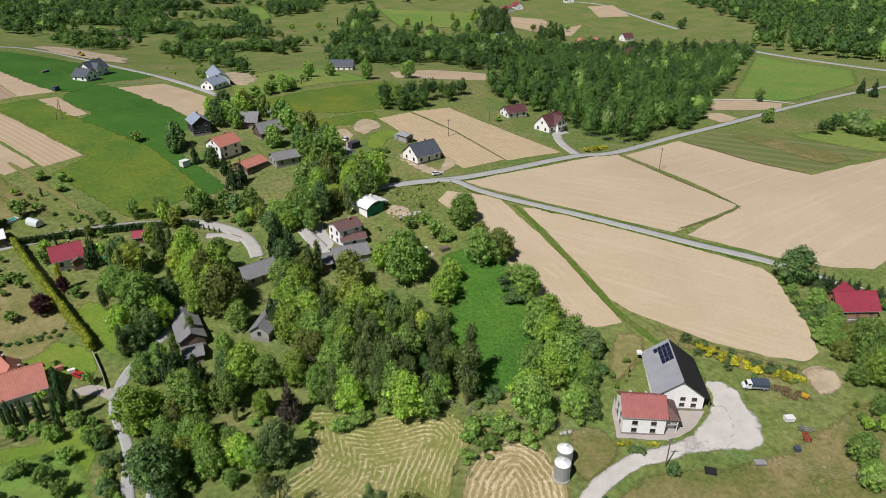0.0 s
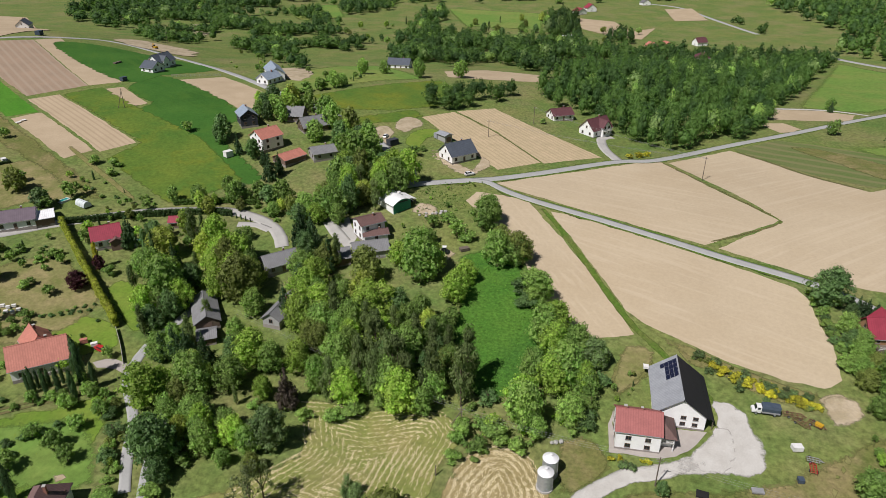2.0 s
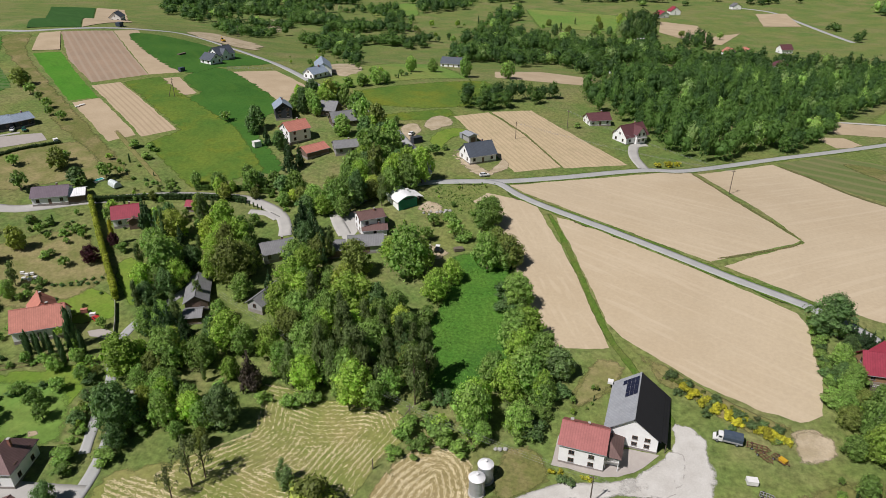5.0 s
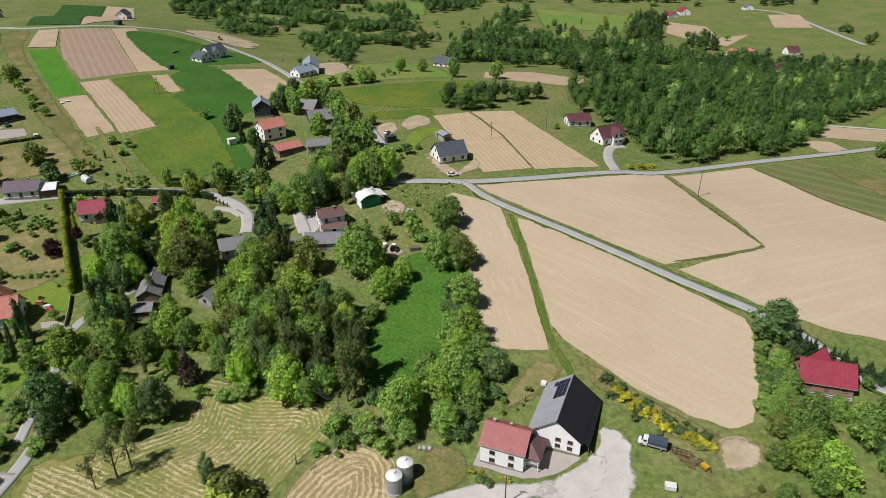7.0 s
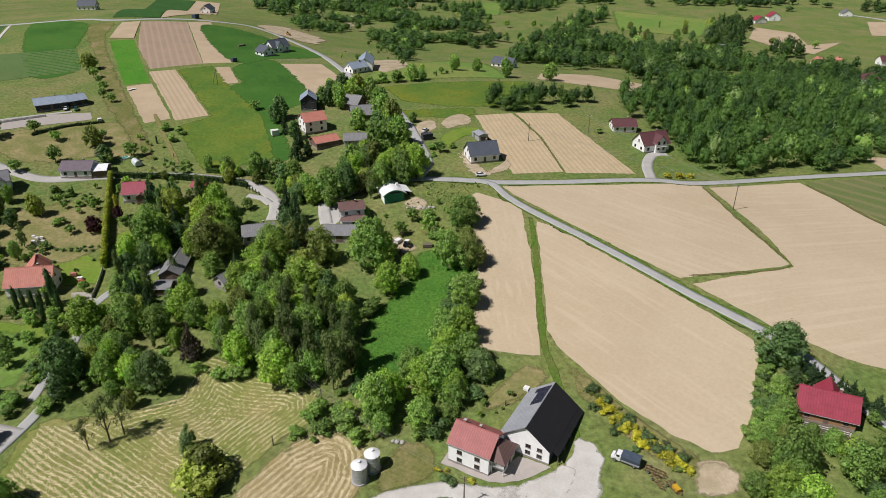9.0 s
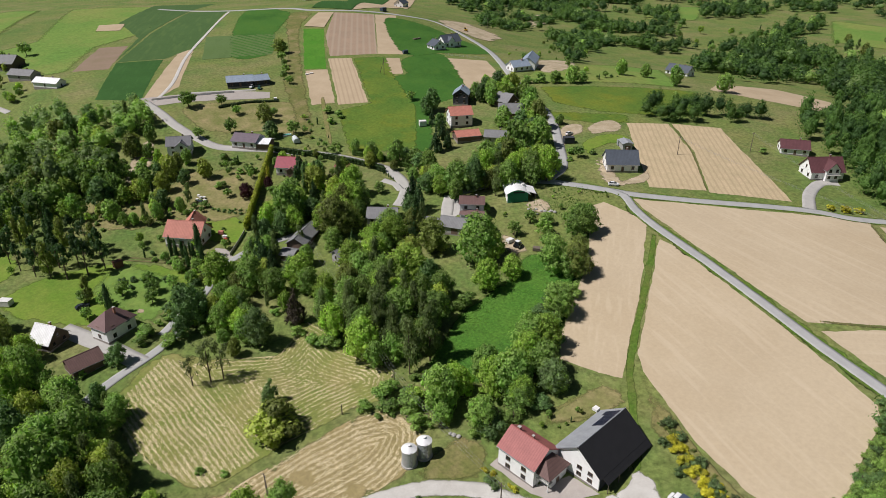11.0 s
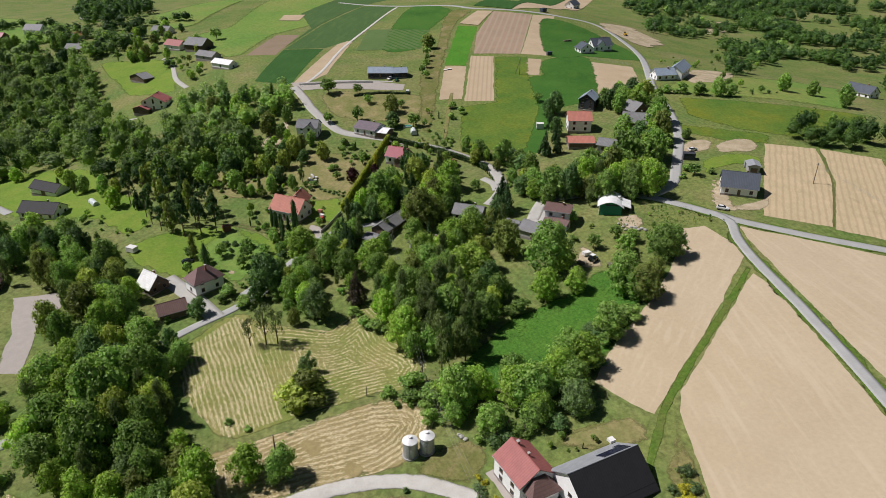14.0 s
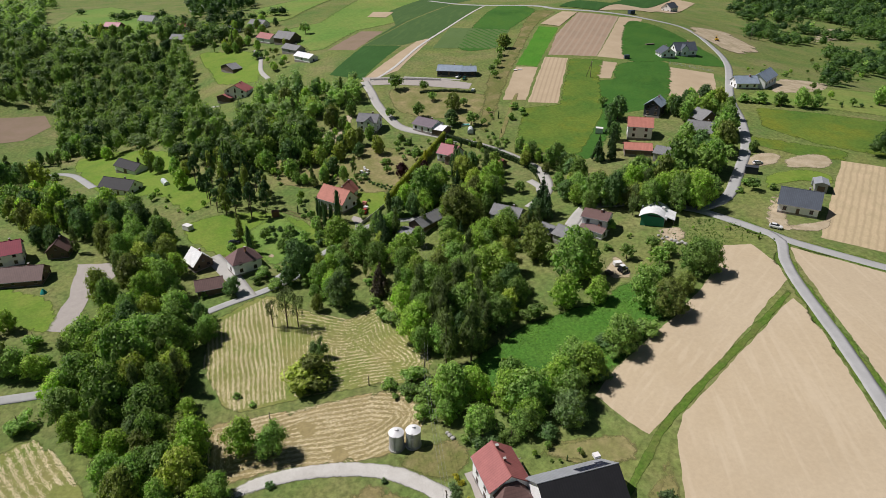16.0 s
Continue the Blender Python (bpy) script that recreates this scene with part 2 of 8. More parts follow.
M["gravel_yard"], M["concrete_yard"] = M["gravel"], M["concrete"]
M["paving"] = mat("concrete_paving", (0.369, 0.336, 0.303), (0.328, 0.295, 0.271), scale=0.5, fine=4, contrast=0.2)
M["bare_dirt"] = mat("bare_dirt", (0.46, 0.385, 0.28), (0.33, 0.265, 0.17), scale=0.25, fine=2, contrast=0.5, bump=0.1, third=((0.2, 0.18, 0.09), 0.12, 0.5), fade=True)
M["bark"] = mat("bark", (0.16, 0.12, 0.085), (0.10, 0.08, 0.06), scale=2, fine=12, contrast=0.5)
# pale_sheet and black_sheet also carry the barn roof's sunlit and shaded sides
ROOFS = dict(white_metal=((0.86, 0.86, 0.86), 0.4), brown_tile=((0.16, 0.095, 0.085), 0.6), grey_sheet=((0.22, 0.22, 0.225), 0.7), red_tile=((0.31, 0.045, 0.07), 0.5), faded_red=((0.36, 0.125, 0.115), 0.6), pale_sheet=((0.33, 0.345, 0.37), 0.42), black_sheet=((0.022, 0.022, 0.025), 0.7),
             orange_tile=((0.50, 0.20, 0.15), 0.7), blue_sheet=((0.085, 0.10, 0.125), 0.62), grey_tile=((0.17, 0.17, 0.18), 0.6), mauve_tile=((0.16, 0.125, 0.15), 0.55), purple_tile=((0.21, 0.13, 0.125), 0.6), maroon_tile=((0.13, 0.055, 0.06), 0.55), steel_blue=((0.30, 0.36, 0.44), 0.45))
for key, (colour, rough) in ROOFS.items():
    for end, angle in (("", 0), ("_y", 90)):
        M[key + end] = mat(key + "_roofing" + end, colour, [c * 0.78 for c in colour], rough=rough, scale=0.5, fine=2.5, contrast=0.3, spec=0.28, own=True, extra=rows_over(angle, 0.55, [c * 0.62 for c in colour], 0.45, 0.0))
WALLS = dict(white_wall=(0.87, 0.87, 0.86), green_wall=(0.05, 0.24, 0.15), grey_wall=(0.36, 0.36, 0.35), wood_wall=(0.13, 0.10, 0.075), brown_wall=(0.17, 0.12, 0.095), dark_wall=(0.05, 0.055, 0.065), brick_wall=(0.42, 0.33, 0.27), log_wall=(0.33, 0.20, 0.11))
for key, colour in WALLS.items():
    M[key] = mat(key + "_surface", colour, [c * 0.9 for c in colour], rough=0.85, scale=0.6, fine=5, contrast=0.12)
M["glass"] = mat("window_glass", (0.02, 0.025, 0.03), rough=0.08, spec=0.6, contrast=0.1)
M["frame"] = mat("window_frame", (0.16, 0.1, 0.07), rough=0.5, contrast=0.1)
M["gutter"] = mat("grey_metal", (0.30, 0.30, 0.31), rough=0.5, contrast=0.15, spec=0.5)
M["plinth"] = mat("plinth_plaster", (0.30, 0.27, 0.25), rough=0.9, scale=1.0, fine=5, contrast=0.2)
M["frame_white"] = mat("white_paint", (0.75, 0.74, 0.72), rough=0.5, contrast=0.1)
M["solar"] = mat("solar_cell", (0.010, 0.014, 0.04), rough=0.4, spec=0.25, contrast=0.1)
M["zinc"] = mat("galvanised_steel", (0.45, 0.48, 0.51), (0.38, 0.41, 0.44), rough=0.42, metal=0.6, scale=1.5, fine=6, contrast=0.2)
M["silo_white"] = mat("white_enamel", (0.80, 0.80, 0.80), rough=0.4, contrast=0.08)
M["pole_wood"] = mat("weathered_wood", (0.17, 0.14, 0.11), (0.12, 0.10, 0.08), scale=2, fine=9, contrast=0.4)
M["cable"] = mat("cable", (0.25, 0.25, 0.25), rough=0.5)
M["rubber"] = mat("rubber", (0.025, 0.025, 0.025), rough=0.85)
M["car_white"] = mat("white_car_paint", (0.78, 0.78, 0.78), rough=0.25, spec=0.5, contrast=0.04)
M["car_dark"] = mat("dark_car_paint", (0.03, 0.035, 0.05), rough=0.25, spec=0.5, contrast=0.04)
M["car_green"] = mat("green_car_paint", (0.02, 0.12, 0.08), rough=0.25, spec=0.5, contrast=0.04)
M["red_paint"] = mat("red_paint", (0.42, 0.03, 0.03), rough=0.45, contrast=0.15)
M["tarp_blue"] = mat("dark_blue_tarpaulin", (0.05, 0.07, 0.10), (0.07, 0.09, 0.12), rough=0.5, scale=1.2, fine=5, contrast=0.2)
M["rust"] = mat("rusty_iron", (0.20, 0.085, 0.055), (0.12, 0.07, 0.05), rough=0.8, scale=2, fine=8, contrast=0.4)
M["film"] = mat("plastic_film", (0.62, 0.66, 0.66), (0.52, 0.58, 0.58), rough=0.35, scale=1.0, fine=5, contrast=0.15)
M["stone"] = mat("field_stone", (0.42, 0.41, 0.38), (0.32, 0.31, 0.29), rough=0.9, scale=1.5, fine=7, contrast=0.3)
M["teal"] = mat("teal_cover", (0.02, 0.22, 0.20), (0.03, 0.27, 0.24), rough=0.4, scale=0.8, fine=5, contrast=0.15)
M["digger_yellow"] = mat("yellow_machine_paint", (0.55, 0.33, 0.03), rough=0.5, contrast=0.15)
M["chimney"] = mat("chimney_brick", (0.33, 0.16, 0.12), rough=0.9, scale=2, fine=9, contrast=0.4)
LEAVES = dict(fresh=((0.239, 0.379, 0.0626), (0.317, 0.415, 0.0835)), mid=((0.167, 0.285, 0.0696), (0.239, 0.337, 0.0862)), dark=((0.0946, 0.176, 0.0626), (0.139, 0.218, 0.0765)), olive=((0.161, 0.203, 0.0514), (0.203, 0.235, 0.0621)), birch=((0.111, 0.161, 0.0584), (0.167, 0.213, 0.0765)), lime=((0.312, 0.374, 0.0696), (0.367, 0.415, 0.0974)),
              blue=((0.128, 0.203, 0.0749), (0.171, 0.235, 0.0963)), dead=((0.125, 0.1, 0.08), (0.09, 0.075, 0.06)), purple=((0.045, 0.015, 0.02), (0.06, 0.02, 0.025)), yellow=((0.6, 0.53, 0.05), (0.36, 0.36, 0.05)), conifer=((0.0481, 0.0963, 0.0364), (0.0663, 0.116, 0.0449)), grey=((0.13, 0.165, 0.07), (0.11, 0.13, 0.06)))
for key, (a, b) in LEAVES.items():
    M["leaf_" + key] = leaf("leaf_" + key, a, b)


# ---- mesh helpers ----
def mesh_from(name, verts, faces, material, smooth=False):
    me = bpy.data.meshes.new(name)
    me.from_pydata([tuple(v) for v in verts], [], faces)
    me.materials.append(material)
    if smooth:
        me.polygons.foreach_set("use_smooth", [True] * len(me.polygons))
    me.update()
    return me


def part(name, mesh, parent, label="", at=None):
    ob = new(name, mesh)
    ob.parent = parent
    if at is not None:
        ob.matrix_basis = at
    return tagged(ob, label)


class Shape:
    """Collects boxes and prisms into one mesh."""
    def __init__(self):
        self.v, self.f = [], []

    def add(self, verts, faces):
        n = len(self.v)
        self.v += [tuple(v) for v in verts]
        self.f += [tuple(i + n for i in f) for f in faces]
        return self

    def box(self, x0, x1, y0, y1, z0, z1):
        return self.add([(x0, y0, z0), (x1, y0, z0), (x1, y1, z0), (x0, y1, z0), (x0, y0, z1), (x1, y0, z1), (x1, y1, z1), (x0, y1, z1)],
                        [(0, 3, 2, 1), (4, 5, 6, 7), (0, 1, 5, 4), (1, 2, 6, 5), (2, 3, 7, 6), (3, 0, 4, 7)])

    def tube(self, a, b, r0, r1, sides=8):
        a, b = Vector(a), Vector(b)
        q = (b - a).to_track_quat("Z", "Y")
        ring = [q @ Vector((math.cos(k * math.tau / sides), math.sin(k * math.tau / sides), 0)) for k in range(sides)]
        v = [a + p * r0 for p in ring] + [b + p * r1 for p in ring]
        f = [(k, (k + 1) % sides, sides + (k + 1) % sides, sides + k) for k in range(sides)]
        return self.add(v, f + [tuple(range(sides))[::-1], tuple(range(sides, 2 * sides))])

    def mesh(self, name, material):
        return mesh_from(name, self.v, self.f, material)


def big_mesh(name, verts, triangles, material):
    """A large mesh straight from arrays."""
    me = bpy.data.meshes.new(name)
    n = len(triangles)
    me.vertices.add(len(verts))
    me.vertices.foreach_set("co", verts.astype(np.float32).ravel())
    me.loops.add(n * 3)
    me.loops.foreach_set("vertex_index", triangles.astype(np.int32).ravel())
    me.polygons.add(n)
    me.polygons.foreach_set("loop_start", (np.arange(n) * 3).astype(np.int32))
    me.materials.append(material)
    me.update(calc_edges=True)
    return me


# ---- ground ----
def spaced(lo, hi, fine_lo, fine_hi, fine):
    """Steps that are fine in the middle and grow outwards."""
    steps = list(np.arange(fine_lo, fine_hi + 0.1, fine))
    d, v = fine, fine_hi
    while v < hi:
        d *= 1.18
        v += d
        steps.append(v)
    d, v = fine, fine_lo
    while v > lo:
        d *= 1.18
        v -= d
        steps.insert(0, v)
    return np.array(steps)


gx, gy = spaced(-2600, 2600, -420, 260, 5.0), spaced(-900, 3600, -20, 480, 5.0)
GX, GY = np.meshgrid(gx, gy)
gv = np.column_stack((GX.ravel(), GY.ravel(), heights(GX.ravel(), GY.ravel())))
nx, ny = len(gx), len(gy)
gi = np.arange(nx * ny).reshape(ny, nx)
gf = np.column_stack((gi[:-1, :-1].ravel(), gi[:-1, 1:].ravel(), gi[1:, 1:].ravel(), gi[1:, :-1].ravel()))
tagged(new("ground", mesh_from("ground", gv.tolist(), gf.tolist(), M["grass"], True)), "rolling green countryside with grass and weeds", "ground", kind="structure")

from mathutils.geometry import delaunay_2d_cdt


def inside(p, poly):
    """Is the place p inside the outline?"""
    x, y = p
    r = False
    for (ax, ay), (bx, by) in zip(poly, poly[1:] + poly[:1]):
        if (ay > y) != (by > y) and x < (bx - ax) * (y - ay) / (by - ay) + ax:
            r = not r
    return r


def smooth_line(points, step=4.0):
    """A rounded line through the places."""
    p = [Vector(q) for q in points]
    p = [p[0] * 2 - p[1]] + p + [p[-1] * 2 - p[-2]]
    r = []
    for a, b, c, d in zip(p, p[1:], p[2:], p[3:]):
        n = max(1, int((c - b).length / step))
        for k in range(n):
            t = k / n
            r.append(0.5 * (2 * b + (c - a) * t + (2 * a - 5 * b + 4 * c - d) * t * t + (3 * b - a - 3 * c + d) * t ** 3))
    return r + [p[-2]]


LIFT = [0.03]


def drape(points, lift, step, material, name, rough_edge=0.5, rounded=False, fade=0.0):
    """A sheet over the land inside an outline, with a slightly uneven edge."""
    pts = [Vector(p) for p in points]
    if rounded:
        pts = smooth_line(points[-2:] + points + points[:2], 3.0)
        first = min(range(len(pts)), key=lambda k: (pts[k] - Vector(points[0])).length)
        last = max(range(len(pts)), key=lambda k: (k > first + 2) * (k if (pts[k] - Vector(points[0])).length < 1e-3 else 0))
        pts = pts[first:last]
    edge = []
    for a, b in zip(pts, pts[1:] + pts[:1]):
        n = max(1, int((b - a).length / step))
        for k in range(n):
            p = a.lerp(b, k / n)
            w = noise.noise_vector((p.x * 0.15, p.y * 0.15, 3.0)) * rough_edge + noise.noise_vector((p.x * 0.6, p.y * 0.6, 5.0)) * rough_edge * 0.5
            edge.append((p.x + w.x, p.y + w.y))
    xs, ys = [p[0] for p in edge], [p[1] for p in edge]
    inner = []
    grid = max(step, min(4.0, max(0.7, math.sqrt((max(xs) - min(xs)) * (max(ys) - min(ys))) / 9)) if step < 4 else 4.0)
    for x in np.arange(min(xs) + 0.31, max(xs), grid):
        for y in np.arange(min(ys) + 0.17, max(ys), grid):
            if inside((x, y), edge):
                inner.append((x, y))
    flat = [Vector(p) for p in edge + inner]
    n = len(edge)
    v, _, f, *_ = delaunay_2d_cdt(flat, [(k, (k + 1) % n) for k in range(n)], [], 1, 0.001)
    x, y = np.array([p.x for p in v]), np.array([p.y for p in v])
    z = heights(x, y) + lift
    me = mesh_from(name, np.column_stack((x, y, z)).tolist(), [tuple(t) for t in f], material, True)
    if fade:
        near = np.full(len(x), 1e9)
        for (ax, ay), (bx, by) in zip(edge, edge[1:] + edge[:1]):
            d2 = max((bx - ax) ** 2 + (by - ay) ** 2, 1e-9)
            t = np.clip(((x - ax) * (bx - ax) + (y - ay) * (by - ay)) / d2, 0, 1)
            near = np.minimum(near, np.hypot(x - ax - t * (bx - ax), y - ay - t * (by - ay)))
        me.attributes.new("rim", "FLOAT", "POINT").data.foreach_set("value", np.clip(near / min(fade, 0.6 * near.max() + 1e-6), 0, 1))
    return me


SOFT_KINDS = ("bare_dirt", "gravel_yard", "mown", "lush", "lawn", "dry_lawn", "hay", "hay_round", "clover")
FADE = dict(bare_dirt=2.5, gravel_yard=1.0, mown=4.0, lush=3.0, lawn=1.6, dry_lawn=4.0, hay=1.6, hay_round=1.2, clover=1.2, meadow_yellow=2.0, far_meadow=12.0)


def field(kind, points):
    LIFT[0] += 0.004 if kind in ("clover", "meadow_yellow") else 0.0006
    names = dict(sand="tilled_field", sand_strip="tilled_field", sand_slope="tilled_field", sand_far="tilled_field", soil="tilled_field", soil_dark="tilled_field", plough="ploughed_field", furrow="furrowed_field", stubble="stubble_field", hay="hay_meadow", hay_round="hay_meadow",
                 lawn="lawn", dry_lawn="lawn", lush="meadow", clover="crop_field", meadow_yellow="meadow", mown="meadow", gravel_yard="gravel_yard", concrete_yard="paved_yard", paving="paved_yard", bare_dirt="dirt_yard")
    name = names.get(kind, "crop_field")
    far = min(math.hypot(p[0] - 60, p[1] - 60) for p in points) > 420
    return tagged(new(name, drape(points, LIFT[0] + (0.3 if far else 0), 12.0 if far else 1.6, M[kind], name, 1.1 if kind in SOFT_KINDS else 0.6, kind in SOFT_KINDS, FADE.get(kind, 0.0))), M[kind].name.replace("_", " ") + " covering a piece of the land", name.split("_")[-1], kind="structure")


def road(kind, width, points):
    LIFT[0] += 0.0006
    line = smooth_line(points, 1.5 if kind in ("verge", "weeds") else 3.0)
    v, f = [], []
    for k, p in enumerate(line):
        d = (line[min(k + 1, len(line) - 1)] - line[max(k - 1, 0)]).normalized()
        s = Vector((-d.y, d.x))
        for j, w in enumerate((-0.5, -0.5, -0.25, 0, 0.25, 0.5, 0.5)):
            soft = kind in ("verge", "weeds")
            q = p + s * (width * w + noise.noise((p.x * 0.25, p.y * 0.25, j * 0.3 + (9 if w > 0 else 0))) * (width * 0.22 if soft else 0.15))
            v.append((q.x, q.y, height(q.x, q.y) + LIFT[0] + (0.0 if soft else 0.06 if 0 < j < 6 else -0.1)))
    for k in range(len(line) - 1):
        for j in range(6):
            a = k * 7 + j
            f.append((a, a + 7, a + 8, a + 1))
    name = dict(asphalt="road", concrete="driveway", gravel="track", verge="verge", weeds="verge", dry_track="track")[kind]
    me = mesh_from(name, v, [t[::-1] for t in f], M[kind], True)
    if kind in ("verge", "weeds", "gravel", "dry_track"):
        soft_rim = (0, 0.05, 0.75, 1, 0.75, 0.05, 0) if kind != "gravel" else (0.1, 0.25, 1, 1, 1, 0.25, 0.1)
        me.attributes.new("rim", "FLOAT", "POINT").data.foreach_set("value", (np.tile(soft_rim, len(line)) * np.repeat(np.clip(np.minimum(np.arange(len(line)), np.arange(len(line))[::-1]) / 4, 0, 1), 7)).astype(np.float32))
    return tagged(new(name, me), dict(asphalt="narrow grey asphalt village road", concrete="pale concrete driveway", gravel="pale gravel track", verge="strip of tall green grass between the fields", weeds="thin line of dry weeds between two fields", dry_track="dry grass wheel track along the meadow")[kind], name, kind="structure")


def windrows(points, angle, spacing, rings=False, seed=1, thin=0.42):
    """Raked hay: many small tufts that lie in rows, straight at an angle or in rings along the outline."""
    rng = np.random.default_rng(seed)
    poly = np.array(points)
    lo, hi = poly.min(0), poly.max(0)
    n = int((hi - lo).prod() * 22)
    p = rng.uniform(lo, hi, (n, 2))
    a, b = poly, np.roll(poly, -1, 0)
    keep = np.zeros(n, bool)
    for (ax, ay), (bx, by) in zip(a, b):
        cross = (ay > p[:, 1]) != (by > p[:, 1])
        keep ^= cross & (p[:, 0] < (bx - ax) * (p[:, 1] - ay) / (by - ay if by != ay else 1e-9) + ax)
    p = p[keep]
    wob = np.array([(noise.noise((x * 0.09, y * 0.09, 0.5)), noise.noise((x * 0.03, y * 0.03, 2.5)), noise.noise((x * 0.25, y * 0.25, 7.5))) for x, y in p])
    if rings:
        best, way = np.full(len(p), 1e9), np.zeros(len(p))
        for (ax, ay), (bx, by) in zip(a, b):
            d = np.array((bx - ax, by - ay))
            t = np.clip(((p - (ax, ay)) @ d) / (d @ d), 0, 1)
            far = np.hypot(*(p - (ax, ay) - t[:, None] * d).T)
            near = far < best
            best[near], way[near] = far[near], math.atan2(d[1], d[0])
        across = best
    else:
        way = np.full(len(p), radians(angle))
        across = p @ np.array((-math.sin(radians(angle)), math.cos(radians(angle))))
    across = across + wob[:, 0] * 0.8 + wob[:, 1] * 2.5
    wave = np.cos(across * math.tau / spacing)
    keep = (wave + wob[:, 2] * 0.8 + rng.normal(scale=0.38, size=len(p)) + (rng.random(len(p)) < 0.12) * 1.2 > thin) & (wob[:, 0] * 1.4 + wob[:, 1] < 0.75)
    p, way = p[keep], way[keep] + rng.normal(scale=0.45, size=keep.sum())
    m = len(p)
    u, v = np.column_stack((np.cos(way), np.sin(way))), np.column_stack((-np.sin(way), np.cos(way)))
    s, w = rng.uniform(0.2, 0.6, m)[:, None], rng.uniform(0.04, 0.085, m)[:, None]
    corner = np.stack((p - u * s, p + v * w, p + u * s, p - v * w), 1).reshape(-1, 2)
    z = heights(corner[:, 0], corner[:, 1]) + 0.075 + np.repeat(rng.uniform(0, 0.03, m), 4)
    ob = new("hay_windrow", mesh_from("hay_windrow", np.column_stack((corner, z)).tolist(), np.arange(m * 4).reshape(-1, 4)[:, ::-1].tolist(), M["straw"]))
    return tagged(ob, "rows of dry raked hay on the meadow", "hay", kind="stuff")


def tufts(key, density, tall, points, width=0.0, clear=0.0):
    """Standing grass: crossed blades strewn inside an outline, or along a line of some width."""
    rng = np.random.default_rng(int(abs(points[0][0]) * 10) + 3)
    if width:
        line = smooth_line(points, 1.0)
        n = int(len(line) * width * density)
        k = rng.integers(0, len(line), n)
        way = np.array([(line[min(i + 1, len(line) - 1)] - line[max(i - 1, 0)]).normalized()[:] for i in k])
        off = rng.uniform(clear / 2, width / 2, n) * rng.choice((-1, 1), n)
        p = np.array([line[i][:] for i in k]) + np.column_stack((-way[:, 1], way[:, 0])) * off[:, None]
    else:
        poly = np.array(points)
        lo, hi = poly.min(0), poly.max(0)
        p = rng.uniform(lo, hi, (int((hi - lo).prod() * density), 2))
        keep = np.zeros(len(p), bool)
        for (ax, ay), (bx, by) in zip(poly, np.roll(poly, -1, 0)):
            keep ^= ((ay > p[:, 1]) != (by > p[:, 1])) & (p[:, 0] < (bx - ax) * (p[:, 1] - ay) / (by - ay if by != ay else 1e-9) + ax)
        p = p[keep]
    m = len(p)
    lump = np.array([0.6 + 0.9 * max(0, noise.noise((x * 0.12, y * 0.12, 6.0)) + 0.4) for x, y in p])
    a, h, w = rng.uniform(0, math.tau, m), tall * rng.uniform(0.5, 1.3, m) * lump, rng.uniform(0.12, 0.3, m)
    z = heights(p[:, 0], p[:, 1])
    lean = rng.normal(scale=0.3, size=(m, 2)) * h[:, None]
    d = np.column_stack((np.cos(a) * w, np.sin(a) * w))
    v = np.stack((np.column_stack((p - d, z)), np.column_stack((p + d, z)), np.column_stack((p + lean, z + h))), 1).reshape(-1, 3)
    ob = new("tall_grass", big_mesh("tall_grass", v, np.arange(m * 3).reshape(-1, 3), M[key]))
    return tagged(ob, "tufts of standing green grass and weeds", "grass", kind="stuff")


field('sand_slope', [(28.7, 217.2), (37.8, 215.1), (47.6, 209.4), (67.3, 198.1), (84.4, 188), (100, 177.5), (101.7, 172.7), (101.2, 151.8), (99.4, 139.9), (94.2, 136.8), (84.5, 139.1), (73.8, 144.2), (64.7, 150.4), (53.7, 158.2), (49.6, 162.8), (42.6, 182), (35.8, 199.2)])
field('sand_strip', [(-1.9, 221.9), (1.6, 229.8), (13.4, 227.9), (21.6, 223.1), (37.8, 186.9), (46.3, 164.4), (50.6, 153.1), (44.8, 151.7), (34.5, 150.6), (28.6, 160.3), (20.5, 184), (11.5, 203.3)])
field('sand', [(8.4, 237.9), (39.2, 254.7), (76.5, 278.5), (91.6, 249.6), (102.3, 231.6), (108.6, 221), (105.1, 217.4), (83.2, 202.9), (79, 199.6), (65, 206.6), (44.7, 217.7), (21.6, 229.9)])
field('sand_far', [(80.7, 275.7), (113.2, 301.7), (126.6, 286.5), (137.7, 270.3), (153.1, 254.3), (175, 265.9), (199.2, 278.1), (248.3, 299.8), (244.8, 261.6), (165.5, 168.6), (157.6, 185.1), (140.4, 181.2), (133.6, 176.5), (121.4, 178), (106.9, 183.8), (82.6, 197.8), (109.9, 219.8), (100.5, 242)])
field('stubble', [(-31.2, 307.9), (-16.6, 321.4), (5.1, 297.2), (26.1, 262.8), (8.3, 251.4)])
field('stubble', [(-15.6, 323), (2.5, 335.3), (30.3, 302.9), (52.9, 275.9), (27.4, 262.1), (6.2, 297.8)])
field('crop_stripes', [(115.3, 303.8), (141.1, 324.3), (156.8, 320.3), (208.4, 293.1), (180.6, 271.5), (157, 259.5), (138.8, 272.8)])
field('plough', [(-307.8, 364), (-287.9, 386.9), (-249.4, 351.6), (-205.1, 311.8), (-221.7, 287.6), (-263.4, 318.7)])
field('soil', [(-287.8, 387.4), (-282.3, 404.5), (-238.7, 362.5), (-193.4, 322.7), (-204.9, 312.1), (-249.2, 352.4)])
field('soil', [(-315.2, 354.7), (-308, 363.6), (-278.8, 330.2), (-291.7, 322.1)])
field('bright_green', [(-287, 318.1), (-276.6, 328), (-230.7, 290.9), (-202.3, 269), (-211.6, 259.9)])
